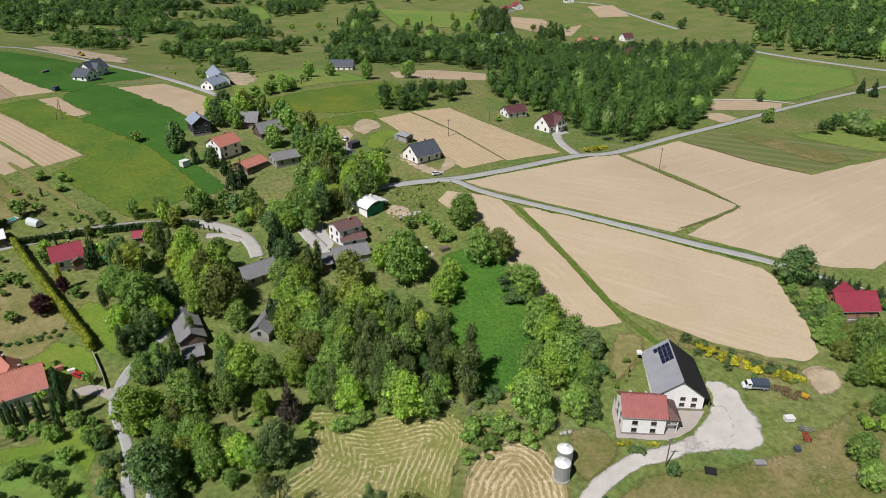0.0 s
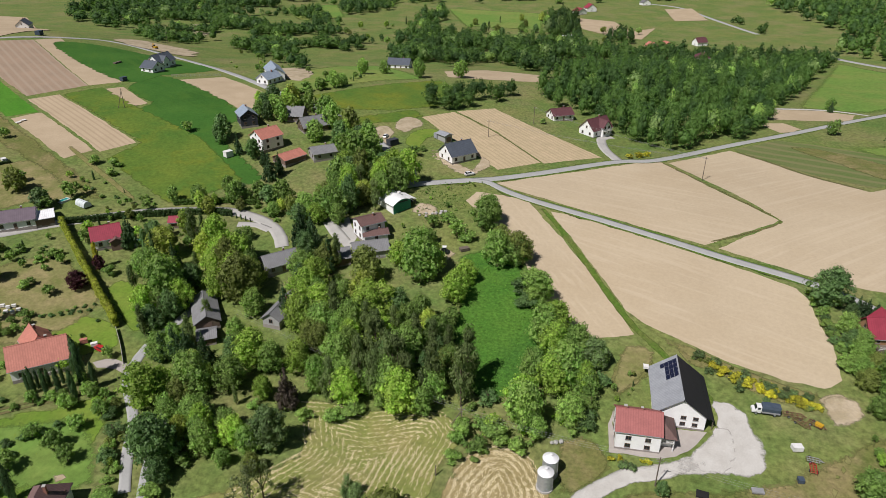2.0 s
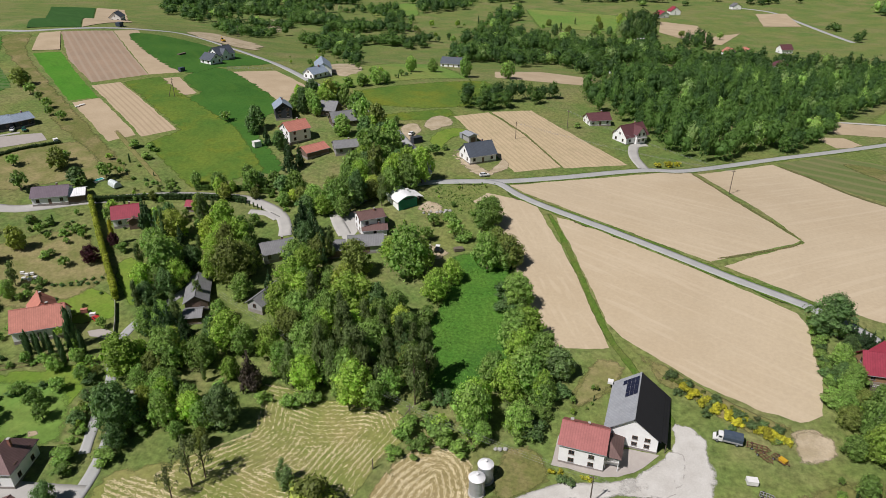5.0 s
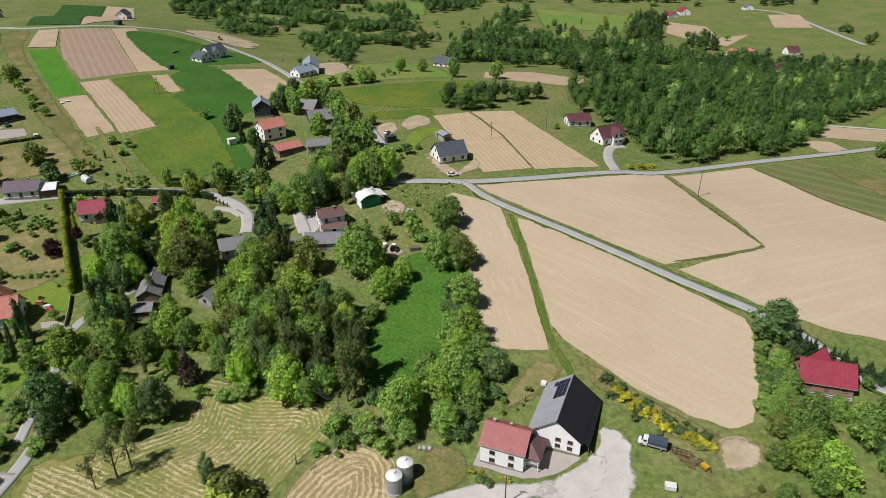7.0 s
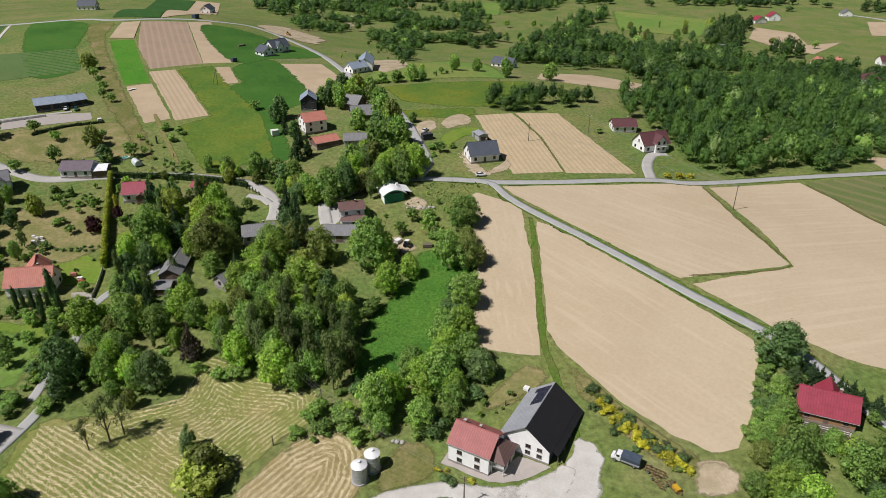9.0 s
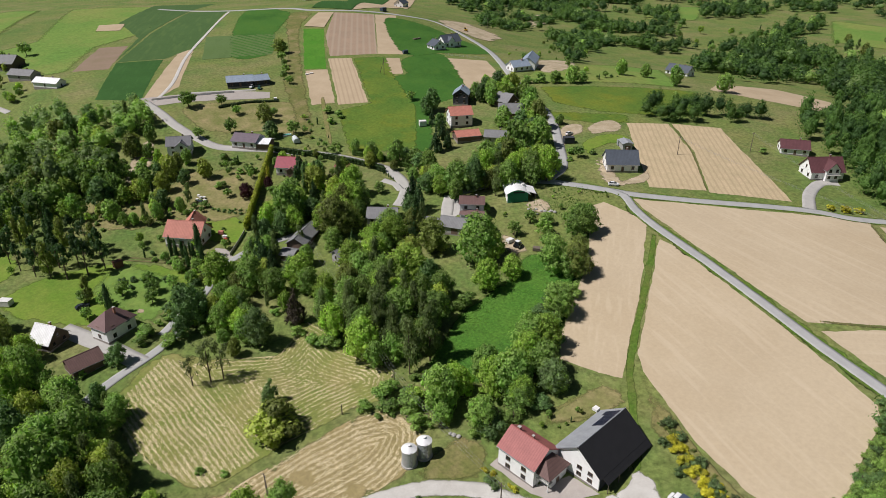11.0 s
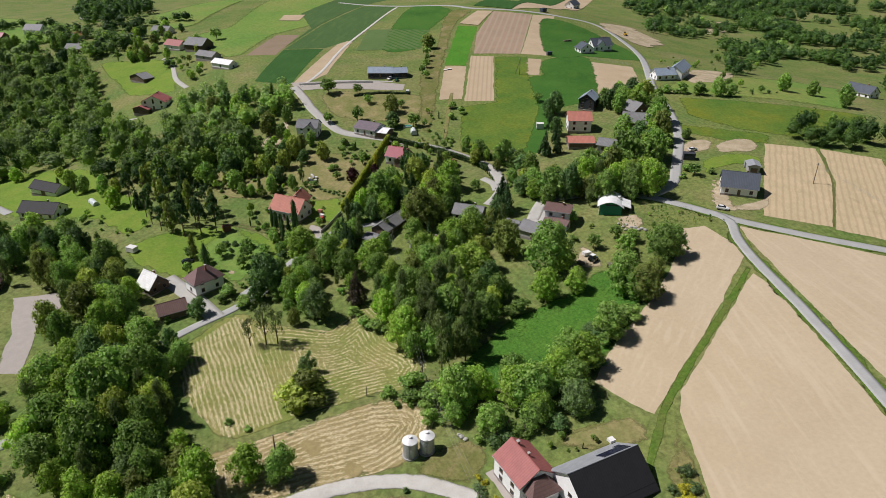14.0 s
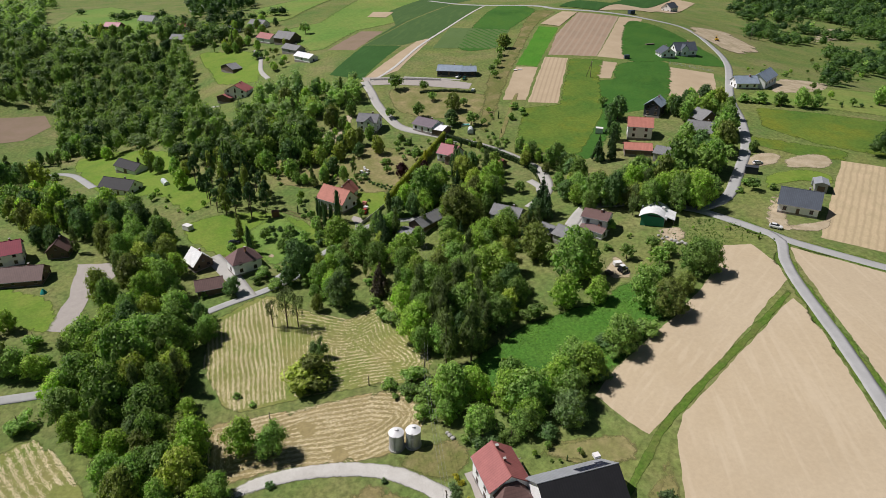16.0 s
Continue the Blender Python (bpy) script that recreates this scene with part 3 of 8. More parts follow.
field('soil', [(-208.4, 258.2), (-201.1, 268.7), (-156.6, 236.5), (-162.6, 226.4)])
field('furrow', [(-218.1, 283.5), (-209.3, 294.1), (-144, 247.6), (-153.4, 235.8)])
field('soil', [(-195.8, 306.7), (-188.2, 314.5), (-162.4, 292), (-167.8, 284.8)])
field('soil', [(-169.3, 337.4), (-150.2, 352.6), (-97.8, 307.8), (-114.7, 292.3)])
field('clover', [(-186.4, 315.2), (-177.8, 343.2), (-113.6, 291), (-109.9, 282.1), (-113.3, 263.8), (-83.1, 231), (-91.4, 222.5), (-123.7, 255.1), (-163.8, 283.5), (-160.5, 291.1)])
field('meadow_yellow', [(-209.2, 294.4), (-197.6, 312), (-163.5, 286.2), (-120.1, 259.2), (-86.8, 224.8), (-107.9, 202.7), (-148.8, 230.4), (-143.3, 247.2)])
field('dark_green', [(-314.5, 196.9), (-296.3, 218.2), (-229.8, 170.2), (-253.7, 157.6)])
field('soil', [(-310.3, 237), (-304.8, 243.4), (-234.4, 194.3), (-228.5, 182), (-227.8, 169.6), (-262.1, 198.4)])
field('soil_dark', [(-370.8, 211.2), (-358, 224.8), (-304.2, 187.6), (-321.1, 173)])
field('soil', [(-453.3, 246.6), (-439.9, 261.2), (-416.4, 246.2), (-431.1, 234.2)])
field('crop_dark', [(-440.3, 317), (-403.8, 330.6), (-310.1, 245.9), (-297.4, 219.8), (-316.2, 197.8), (-381.3, 252.3)])
field('mown', [(-333.1, 340.3), (-317.6, 351.2), (-287.7, 317.1), (-209.6, 258.5), (-160.9, 224.8), (-128.4, 200.8), (-133.5, 198.3), (-159.7, 212.1), (-204.2, 238.5), (-254.3, 279.3), (-304.3, 314.8)])
field('dry_lawn', [(-206.8, 183.1), (-177, 220.3), (-166, 219), (-141.5, 200.6), (-151.1, 192.9), (-168.2, 175.7), (-185.7, 172.7)])
field('dark_green', [(-569.6, 625.2), (-526.5, 641.7), (-307.8, 381), (-334.5, 363.6)])
field('soil', [(-525.8, 642.7), (-491.7, 644.8), (-313.8, 438.3), (-307.3, 381.5)])
field('bare_dirt', [(-276.4, 449.9), (-272.8, 479.9), (-216.9, 458.7), (-204.9, 418.4), (-231.2, 422.7), (-257.8, 429.3)])
field('hay', [(-46.7, 68.8), (-54.8, 86.2), (-40.2, 96.9), (-29.7, 107.6), (-36.1, 122.3), (-28, 122.8), (-16.7, 120.1), (-5.3, 123.2), (2, 122.3), (7.4, 115.8), (2.3, 101.7), (-1, 84.8), (-3.2, 69.6), (-15.3, 65.9), (-26.4, 63.9)])
field('hay_round', [(-1.5, 62.7), (-0.7, 73.4), (1.9, 90), (4.6, 104.1), (9.1, 112), (14.4, 114.6), (20.1, 114), (24.1, 109.9), (27, 102.6), (26.8, 95.9), (22.2, 82.8), (19.9, 70.6), (18.1, 62.4)])
field('hay', [(-8.5, 12), (-11.7, 18.1), (-14, 24.8), (-6.9, 30.2), (8.5, 37.1), (19, 39.4), (9.2, 15.2)])
field('lush', [(8, 127.9), (2.3, 140.6), (0.1, 156), (2.1, 173.4), (-1.5, 183.6), (5.1, 190.6), (15, 187.6), (22, 179.5), (28, 163.2), (33.2, 152.2), (30.6, 144.5), (25.3, 132.1), (17.4, 126.8)])
field('lawn', [(-120.8, 77.9), (-111.5, 97.8), (-91.2, 111.4), (-83.8, 116.1), (-77, 112.2), (-76.7, 89.8), (-75.8, 83.8), (-90.4, 71.9), (-108.4, 64.2), (-120.1, 65.9)])
field('lawn', [(-248.5, 13.8), (-255.9, 33.2), (-218.5, 62.9), (-179.7, 69.5), (-140.3, 78.7), (-128, 66.4), (-153.5, 56.2), (-175.4, 32.4)])
field('dry_lawn', [(-140.6, 155.2), (-134.8, 164.1), (-122.1, 166.2), (-109.2, 153.2), (-98.6, 144.3), (-108.2, 143.5), (-118.4, 135.8)])
field('lawn', [(-117.2, 134.7), (-106.3, 141.7), (-95.8, 142.3), (-87.3, 133.7), (-95.6, 127.5), (-108, 126.6)])
field('lawn', [(-104.7, 155.2), (-99.4, 161), (-84.5, 143.7), (-85.1, 137.5), (-90.9, 141.2)])
field('far_meadow', [(-115.3, 103.2), (-97.3, 105.5), (-84, 111.4), (-73.7, 101.9), (-67.1, 89.1), (-100, 84.1)])
field('mown', [(28.5, 114.9), (37.2, 119), (39.6, 114.7), (41.8, 109.9), (36.8, 104.7), (28.5, 99.8), (27, 105.6)])
field('mown', [(35.4, 98.1), (44.2, 104.6), (50.9, 106.4), (70, 107.4), (97.2, 121.4), (108.1, 124.6), (108.7, 107.7), (90.8, 87.9), (35.4, 88)])
field('mown', [(47, 149), (54, 148.8), (55.7, 143.3), (52.8, 138.1), (43.3, 128.6), (42.1, 136.4)])
field('meadow_yellow', [(-67.8, 293.3), (-36.4, 319.7), (-29.5, 308.9), (-39.7, 297), (-63.9, 285.2)])
field('meadow_yellow', [(-92.3, 324), (-75.6, 347), (-57.5, 368), (-32.9, 389.8), (-6.8, 347.7), (-26.3, 326.2), (-47.8, 311.7), (-71.4, 306.3)])
field('far_meadow', [(-113.8, 332.5), (-124.4, 383.8), (-115.9, 451.5), (-86.9, 473.4), (-37, 388.7), (-60.8, 372.6), (-78.2, 350.1), (-95.4, 325.3)])
field('soil', [(140.6, 355.3), (155.7, 358.9), (163.6, 344.6), (147.8, 339.1)])
field('far_meadow', [(296.1, 639.3), (310.6, 591.5), (336.5, 532.7), (300.4, 464.7), (221.2, 396.6), (209.3, 393.7), (172.9, 398.2)])
field('soil', [(85.7, 892.5), (127.7, 875.5), (137.9, 802.1), (171.2, 836.4), (142.1, 749.9), (112.7, 764.9), (81.6, 809)])
field('soil', [(209.9, 997.7), (249.7, 1010.1), (249.1, 909.3), (205.2, 898)])
field('far_meadow', [(-96, 940.9), (42.8, 925.6), (39.8, 782.6), (-54.4, 777.1)])
field('far_meadow', [(-305.2, 873.3), (-244.8, 949.1), (-197, 808.1), (-238.8, 747.3)])
field('soil', [(-34.9, 432), (-9.4, 457.6), (28.8, 441.1), (26.8, 408.1), (-8.4, 403.1), (-29.1, 402.1)])
field('soil', [(153.9, 389.5), (189.5, 396.1), (205, 388.2), (194.9, 370.6), (150.2, 365.3)])
road('verge', 6.4, [(377.2, 499.7), (278, 433.7), (205.5, 378.9), (156.5, 340.9), (116.2, 310.7), (77.8, 279.4), (59.1, 271.9), (28.4, 252.5), (8.2, 242.2), (0.8, 240), (-9.7, 237.3), (-14, 235.6), (-26.7, 230.4), (-38.2, 220.1), (-44.1, 211.2), (-48.5, 202.2)])
road('asphalt', 3.8, [(377.2, 499.7), (278, 433.7), (205.5, 378.9), (156.5, 340.9), (116.2, 310.7), (77.8, 279.4), (59.1, 271.9), (28.4, 252.5), (8.2, 242.2), (0.8, 240), (-14, 235.6), (-26.7, 230.4), (-38.2, 220.1), (-44.1, 211.2), (-48.5, 202.2)])
road('verge', 6.2, [(-2.5, 239.4), (4.7, 238.7), (12.6, 231.7), (24.4, 224.2), (47, 212.7), (66.8, 201.7), (84.2, 191.7), (102.2, 182.2), (112.8, 174.4), (118.6, 168.3), (124.9, 160.5), (130.9, 156.2), (143.1, 148.4)])
road('asphalt', 3.3, [(-2.5, 239.4), (4.7, 238.7), (12.6, 231.7), (24.4, 224.2), (47, 212.7), (66.8, 201.7), (84.2, 191.7), (102.2, 182.2), (112.8, 174.4), (118.6, 168.3), (124.9, 160.5), (130.9, 156.2), (143.1, 148.4)])
road('verge', 2.3, [(25.4, 220.4), (29.1, 212.3), (36.8, 192.8), (43.7, 173.9), (49.8, 158.7), (53.6, 151.8), (57.2, 146.2), (61.2, 139.5), (64.8, 133.5), (67.2, 128.0)])
road('weeds', 1.0, [(77.2, 276.7), (84.5, 264.2), (91.6, 250.8), (102.4, 232.6), (109.3, 221.2)])
road('weeds', 1.0, [(109.3, 221.2), (105, 215.8), (91.8, 207.7), (80.4, 201.6)])
road('weeds', 0.8, [(-16.1, 322.7), (5.1, 297.2), (26.7, 261.8)])
road('weeds', 2, [(114.7, 301.8), (126.6, 286.5), (137.7, 270.3), (154, 255)])
road('asphalt', 4.2, [(-24.7, 231.8), (-27, 246.4), (-39.2, 263.1), (-57.7, 285.1), (-80.2, 304.2), (-110.7, 326.5), (-171.8, 383.5), (-215.8, 413.2), (-262.3, 430), (-284.3, 407.7), (-321.2, 360.9), (-349.5, 352.2), (-400.7, 331.7), (-488.9, 314.1)])
road('gravel', 3.4, [(154.5, 391.2), (190.3, 397.9), (208.4, 391.9), (215.8, 386)])
road('asphalt', 7, [(296.6, 695.1), (303.5, 656.6), (324.8, 599.8), (356.8, 530.3), (384.3, 486)])
road('asphalt', 6, [(186.1, 1052.2), (231.1, 1020.4), (249.6, 958), (281.1, 809.9)])
road('concrete', 4.5, [(58.9, 273.9), (55, 288.1), (55, 303.4), (60.3, 308.1)])
road('gravel', 4.2, [(23.4, 63.1), (22.3, 69.1), (22.4, 77.7), (26, 89.6), (31.4, 98.4), (36.4, 103.2), (44, 107.9), (49.1, 108.9), (55.6, 111.2), (62.4, 114.2)])
field('gravel_yard', [(50.7, 109.7), (60.6, 109), (71.1, 108.4), (74.3, 112.2), (75.6, 119.6), (73.9, 123.2), (73.6, 127.4), (70.6, 130.1), (66.8, 131.4), (65.1, 129.2), (66.7, 126.1), (64.7, 121.7), (60.9, 117.6), (57.6, 114.7), (52.5, 111.6)])
field('gravel_yard', [(50, 109.4), (58, 108.6), (67, 112), (68.5, 123), (65.4, 123.6), (63.9, 120.6), (60.3, 116.8), (55, 112.8)])
field('paving', [(40.1, 113.8), (51.6, 112.9), (55, 113.6), (60.2, 117.6), (63.2, 121.2), (55.5, 121.8), (51.4, 114.5), (41.7, 115), (42.2, 126.8), (40.8, 121.5)])
road('concrete', 3.0, [(-79.5, 196.0), (-72.6, 196.6), (-67.4, 194.2)])
road('concrete', 4.6, [(-59.8, 185.0), (-62.0, 189.8), (-65.0, 194.4), (-70.2, 198.8), (-77.6, 202.0), (-86.4, 203.6), (-105.2, 199.9), (-120.5, 193.6), (-139, 182), (-155, 169.5), (-169.3, 167.1), (-189.1, 167), (-205.8, 169.1), (-225.6, 171)])
road('gravel', 2.2, [(-220, 170.9), (-243.3, 195.6), (-304.1, 241.4), (-400.7, 331.7)])
road('asphalt', 3, [(-52, 64.2), (-54.8, 73.8), (-57.1, 86.6), (-60.4, 96.5), (-64.6, 110.2), (-64.1, 121.2)])
road('asphalt', 2.6, [(-62.6, 90.6), (-67.1, 99.9), (-70.4, 108.6), (-76.3, 117.4), (-79.6, 123), (-80.3, 133.9), (-76.3, 147), (-74.2, 159.1), (-73.4, 167), (-67, 174.3)])
road('concrete', 5.5, [(-55.4, 80.9), (-70.2, 77.8), (-81.8, 74.5), (-87.8, 72.8)])
road('asphalt', 3.6, [(-225.6, -1.7), (-229.6, 6.6), (-220, 16.6), (-189.3, 27.9)])
road('asphalt', 3.6, [(-32.9, 5.1), (-31.9, 15.1), (-30.7, 24.1), (-31, 29.4)])
road('concrete', 3, [(-289.5, 126.7), (-318.5, 126.4), (-360.8, 132.7), (-379.2, 130.9)])
road('concrete', 4.5, [(-48.5, 202.2), (-45, 196.8), (-39.8, 190.2)])
field('concrete_yard', [(-46.5, 201.9), (-42.2, 205.6), (-36.6, 193.5), (-37.3, 185.5), (-40.5, 188.6)])
field('bare_dirt', [(-47.4, 269.5), (-50.8, 285.8), (-44.7, 291.5), (-39.8, 283.4), (-39.4, 273), (-35.8, 261.2)])
field('bare_dirt', [(-11.4, 247.6), (-20.2, 263), (-23, 272.7), (-1.3, 249.4), (3.6, 254.9), (0.6, 244.9)])
field('bare_dirt', [(-9.4, 183.2), (-15.6, 191.7), (-8.2, 190.6), (-0.9, 187.2), (-2.9, 182.7)])
field('bare_dirt', [(-20.9, 211.1), (-17.8, 220), (-10.6, 215), (-12.5, 208.8)])
field('paving', [(-233.5, 171.6), (-207.6, 210.2), (-192.6, 222.5), (-185.2, 217.5), (-211.1, 184.5), (-218.2, 170.4)])
field('paving', [(-104, 28.1), (-98.9, 41), (-89, 41), (-80.7, 34.3), (-58.6, 28.9), (-62.6, 22.3), (-81.2, 27.2)])
road('dry_track', 2.6, [(-170.5, 239.4), (-151.4, 225.3), (-132, 211.4), (-117.8, 201.4)])
windrows([(-44.9, 68.6), (-52.8, 85.9), (-47.3, 88.6), (-23.8, 86), (-3.1, 83.7), (-4.7, 69.8), (-15.1, 66.3), (-26.2, 64.3)], -5.5, 1.25, False, 2, 0.42)
windrows([(-45.4, 89.1), (-39, 96.7), (-28.6, 107.3), (-34, 121.6), (-26.9, 121.9), (-16.4, 119.5), (-5, 122.6), (1.7, 121.8), (6.4, 115.8), (1.5, 102), (-2.3, 85), (-18.4, 85.8)], 34.6, 1.3, True, 3, 0.95)
windrows([(-0.6, 62.9), (0.1, 73.3), (2.7, 89.8), (5.4, 103.8), (9.7, 111.5), (14.5, 114), (19.7, 113.4), (23.4, 109.7), (26.2, 102.6), (26.1, 96.1), (21.6, 82.9), (19.2, 70.7), (17.5, 62.7)], 0.0, 1.5, True, 4, 0.42)
windrows([(-7.5, 12.1), (-10.7, 18.2), (-13, 24.9), (-6.4, 30), (8.3, 36.8), (18.8, 38.8), (9.2, 15.2)], 25.5, 2, False, 5, 0.42)
tufts('blades', 2.5, 0.26, [(8, 127.9), (2.3, 140.6), (0.1, 156), (2.1, 173.4), (-1.5, 183.6), (5.1, 190.6), (15, 187.6), (22, 179.5), (28, 163.2), (33.2, 152.2), (30.6, 144.5), (25.3, 132.1), (17.4, 126.8)])
tufts('dry_blades', 1.5, 0.4, [(77.2, 276.7), (91.6, 250.8), (102.4, 232.6), (109.3, 221.2), (105, 215.8), (91.8, 207.7), (80.4, 201.6)], 1.4, 0)
tufts('blades', 1.5, 0.4, [(-22.5, 225.2), (-12.3, 236.2), (-0.8, 234.5), (-1.8, 224.1), (-0.6, 214.1), (-15.4, 204.5)])
tufts('blades', 1.2, 0.4, [(9.3, 113.2), (4.1, 121.5), (4.4, 126.2), (12.5, 122.7), (13.4, 116.2)])
field('bare_dirt', [(-138.2, 391.2), (-129.7, 418.7), (-109.3, 389.7), (-106.2, 356.9), (-116.3, 358.5)])
field('bare_dirt', [(-331.2, 659.6), (-333.4, 693.3), (-289.9, 636.2), (-276.7, 581)])
field('clover', [(-382.5, 334.2), (-336.3, 343.4), (-290.3, 297.3), (-252.9, 266.9), (-272.7, 248.4)])
field('crop', [(-330.8, 267.7), (-291.6, 298), (-252, 267), (-275.3, 232.1)])
field('bare_dirt', [(-9.9, 246.1), (-19.7, 259.1), (-22.8, 264.9), (-17.6, 261.2), (-9.8, 250.4), (-4.1, 247.5), (1.3, 256.3), (5.4, 254.1), (0.1, 245.4), (-4.2, 243.9)])
field('bare_dirt', [(-36.1, 288.2), (-35.6, 297.9), (-30.9, 301.6), (-30.1, 294.8), (-32.5, 288.6)])
field('soil_dark', [(-345.1, -52), (-350.6, -35.1), (-353.8, -10.4), (-333.2, -5.7), (-309, -18.3), (-298.9, -44.3)])
field('dry_lawn', [(-138.1, 131.4), (-146.6, 145.7), (-135.7, 163.9), (-123.2, 166), (-102.7, 152), (-103.3, 137.6), (-115.2, 126.6)])
field('dry_lawn', [(-160.5, 103.8), (-148.5, 124.9), (-132.3, 131.1), (-120.3, 118.2), (-134.8, 104.3)])
field('lawn', [(-96.3, 5.3), (-87.8, 16.3), (-77.2, 23.9), (-60.6, 23.9), (-68.2, 12.6), (-79, 2)])
field('mown', [(56, 154.4), (65.1, 147.9), (74, 142), (84.6, 136.9), (94.5, 134.1), (91.5, 129.7), (81.4, 131.6), (72.1, 137.3), (63.2, 143.1)])
road('dry_track', 4.4, [(55.8, 154.2), (62.2, 149.0), (70.2, 143.4), (78.8, 138.2), (88.0, 134.6), (95.8, 134.0)])
field('bare_dirt', [(90.2, 133.3), (97.7, 136.2), (99.9, 134.4), (97.6, 129.2), (92.1, 127.7)])
field('paving', [(-90.9, 126.3), (-86.3, 128.1), (-81, 127), (-79.7, 122.4), (-84, 124.5), (-88.8, 124.6)])
road('weeds', 1, [(-112.6, 100.8), (-106.8, 105.1), (-100.5, 109.2), (-91.5, 114.4), (-83.6, 118.9)])
road('weeds', 1, [(-111.5, 99.6), (-105.8, 104), (-99.6, 108.1), (-90.7, 113.4), (-82.9, 117.8)])
field('bare_dirt', [(-80.4, 91.5), (-80.2, 92.7), (-78.7, 93), (-76.9, 92.3), (-77.5, 91), (-78.9, 90.6)])
field('lawn', [(-411.5, 93.1), (-399.1, 112.3), (-370.2, 130.4), (-297.7, 122.5), (-306.9, 109), (-327.4, 98.1), (-361.2, 95.7)])
field('far_meadow', [(-603.7, -31.8), (-780.7, -22.7), (-830.9, 18), (-567.5, 94.1), (-485.4, 75.4), (-514.4, 21.3)])
field('far_meadow', [(-425.2, 146.9), (-437.9, 191.6), (-574.8, 270.9), (-495.4, 340.6), (-386.3, 254.1), (-372.8, 212.2), (-321.1, 173), (-327.1, 158.4), (-392.3, 154.6)])
field('far_meadow', [(-550.8, 150.7), (-642.6, 237.5), (-594, 257.6), (-465.9, 177.9), (-455.1, 142.2)])
field('crop_dark', [(-448.8, 260.5), (-519.1, 325.9), (-479.7, 364.1), (-444.7, 318.9), (-386.3, 254.1), (-320.2, 199), (-376.5, 241.1)])
field('clover', [(-270.1, 379.1), (-272.8, 398.8), (-246.6, 406.1), (-196.1, 394.9), (-164.4, 375.4), (-180.2, 345.2), (-194.3, 324.2)])
field('bare_dirt', [(-41.5, 288.1), (-40.7, 303.7), (-33.5, 306.2), (-27.7, 296.4), (-31.6, 290.5), (-33.6, 284.1)])
field('bare_dirt', [(-2.3, 249.2), (0.5, 257.2), (-0.8, 268.4), (4.2, 260.5), (5.9, 253.5), (0.9, 247)])
field('lawn', [(-33.5, 271.3), (-31.7, 287.8), (-22.5, 293.3), (-16.9, 285.2), (-22.1, 282.8), (-26.5, 270.9), (-23.2, 262.2)])
field('bare_dirt', [(-164.4, 128.7), (-182.4, 144.6), (-186, 153), (-170.8, 147.2), (-154.6, 133.1), (-150.5, 126.7)])
road('gravel', 2.5, [(-270, 96), (-279.3, 88.3), (-282.2, 76.4)])
road('concrete', 1.6, [(-200.6, 219.3), (-211.5, 204.9), (-220.4, 192.9)])
field('mown', [(142.5, 313.2), (158.9, 312.1), (184.3, 282.4), (174.7, 269.8), (166.4, 268.1), (156.1, 288.1)])
field('far_meadow', [(167.1, 317.6), (206.8, 332.7), (219.3, 310.6), (227.9, 293.6), (200.7, 280.6), (189.4, 291.4)])
field('bare_dirt', [(90.4, 132.2), (97.7, 135.8), (101.3, 134.8), (100.7, 128.9), (96, 124.7), (92, 125)])
field('dry_lawn', [(42.5, 133), (44.2, 141), (46.8, 149.2), (52.4, 150), (55.8, 146.6), (53.4, 140.6), (48.8, 135.6), (45.6, 130.4)])
field('dry_lawn', [(91.2, 117.4), (92.7, 117.3), (88.6, 110.1), (81.7, 100), (78.6, 96.8), (77, 96.8), (81.2, 102.1), (86.1, 108.7)])


# ---- houses ----
def gable_mesh(L, W, wall, rise, ridge, base=-1.2):
    """Closed wall body with gable ends under the roof."""
    s = Shape()
    x, y = L / 2, W / 2
    if ridge == "h":
        return s.box(-x, x, -y, y, base, wall)
    low = [(-x, -y, base), (x, -y, base), (x, y, base), (-x, y, base), (-x, -y, wall), (x, -y, wall), (x, y, wall), (-x, y, wall)]
    if ridge == "x":
        return s.add(low + [(-x, 0, wall + rise), (x, 0, wall + rise)], [(3, 2, 1, 0), (0, 1, 5, 4), (2, 3, 7, 6), (1, 2, 6, 9, 5), (3, 0, 4, 8, 7), (4, 5, 9, 8), (6, 7, 8, 9)])
    return s.add(low + [(0, -y, wall + rise), (0, y, wall + rise)], [(3, 2, 1, 0), (0, 1, 5, 8, 4), (2, 3, 7, 9, 6), (1, 2, 6, 5), (3, 0, 4, 7), (5, 6, 9, 8), (7, 4, 8, 9)])


def slab(s, quad, thick):
    """A thick sheet on four (or three) corners."""
    q = [Vector(p) for p in quad]
    n = (q[1] - q[0]).cross(q[2] - q[0]).normalized() * thick
    k = len(q)
    s.add([p - n for p in q] + q, [tuple(range(k))[::-1], tuple(range(k, 2 * k))] + [(i, (i + 1) % k, k + (i + 1) % k, k + i) for i in range(k)])


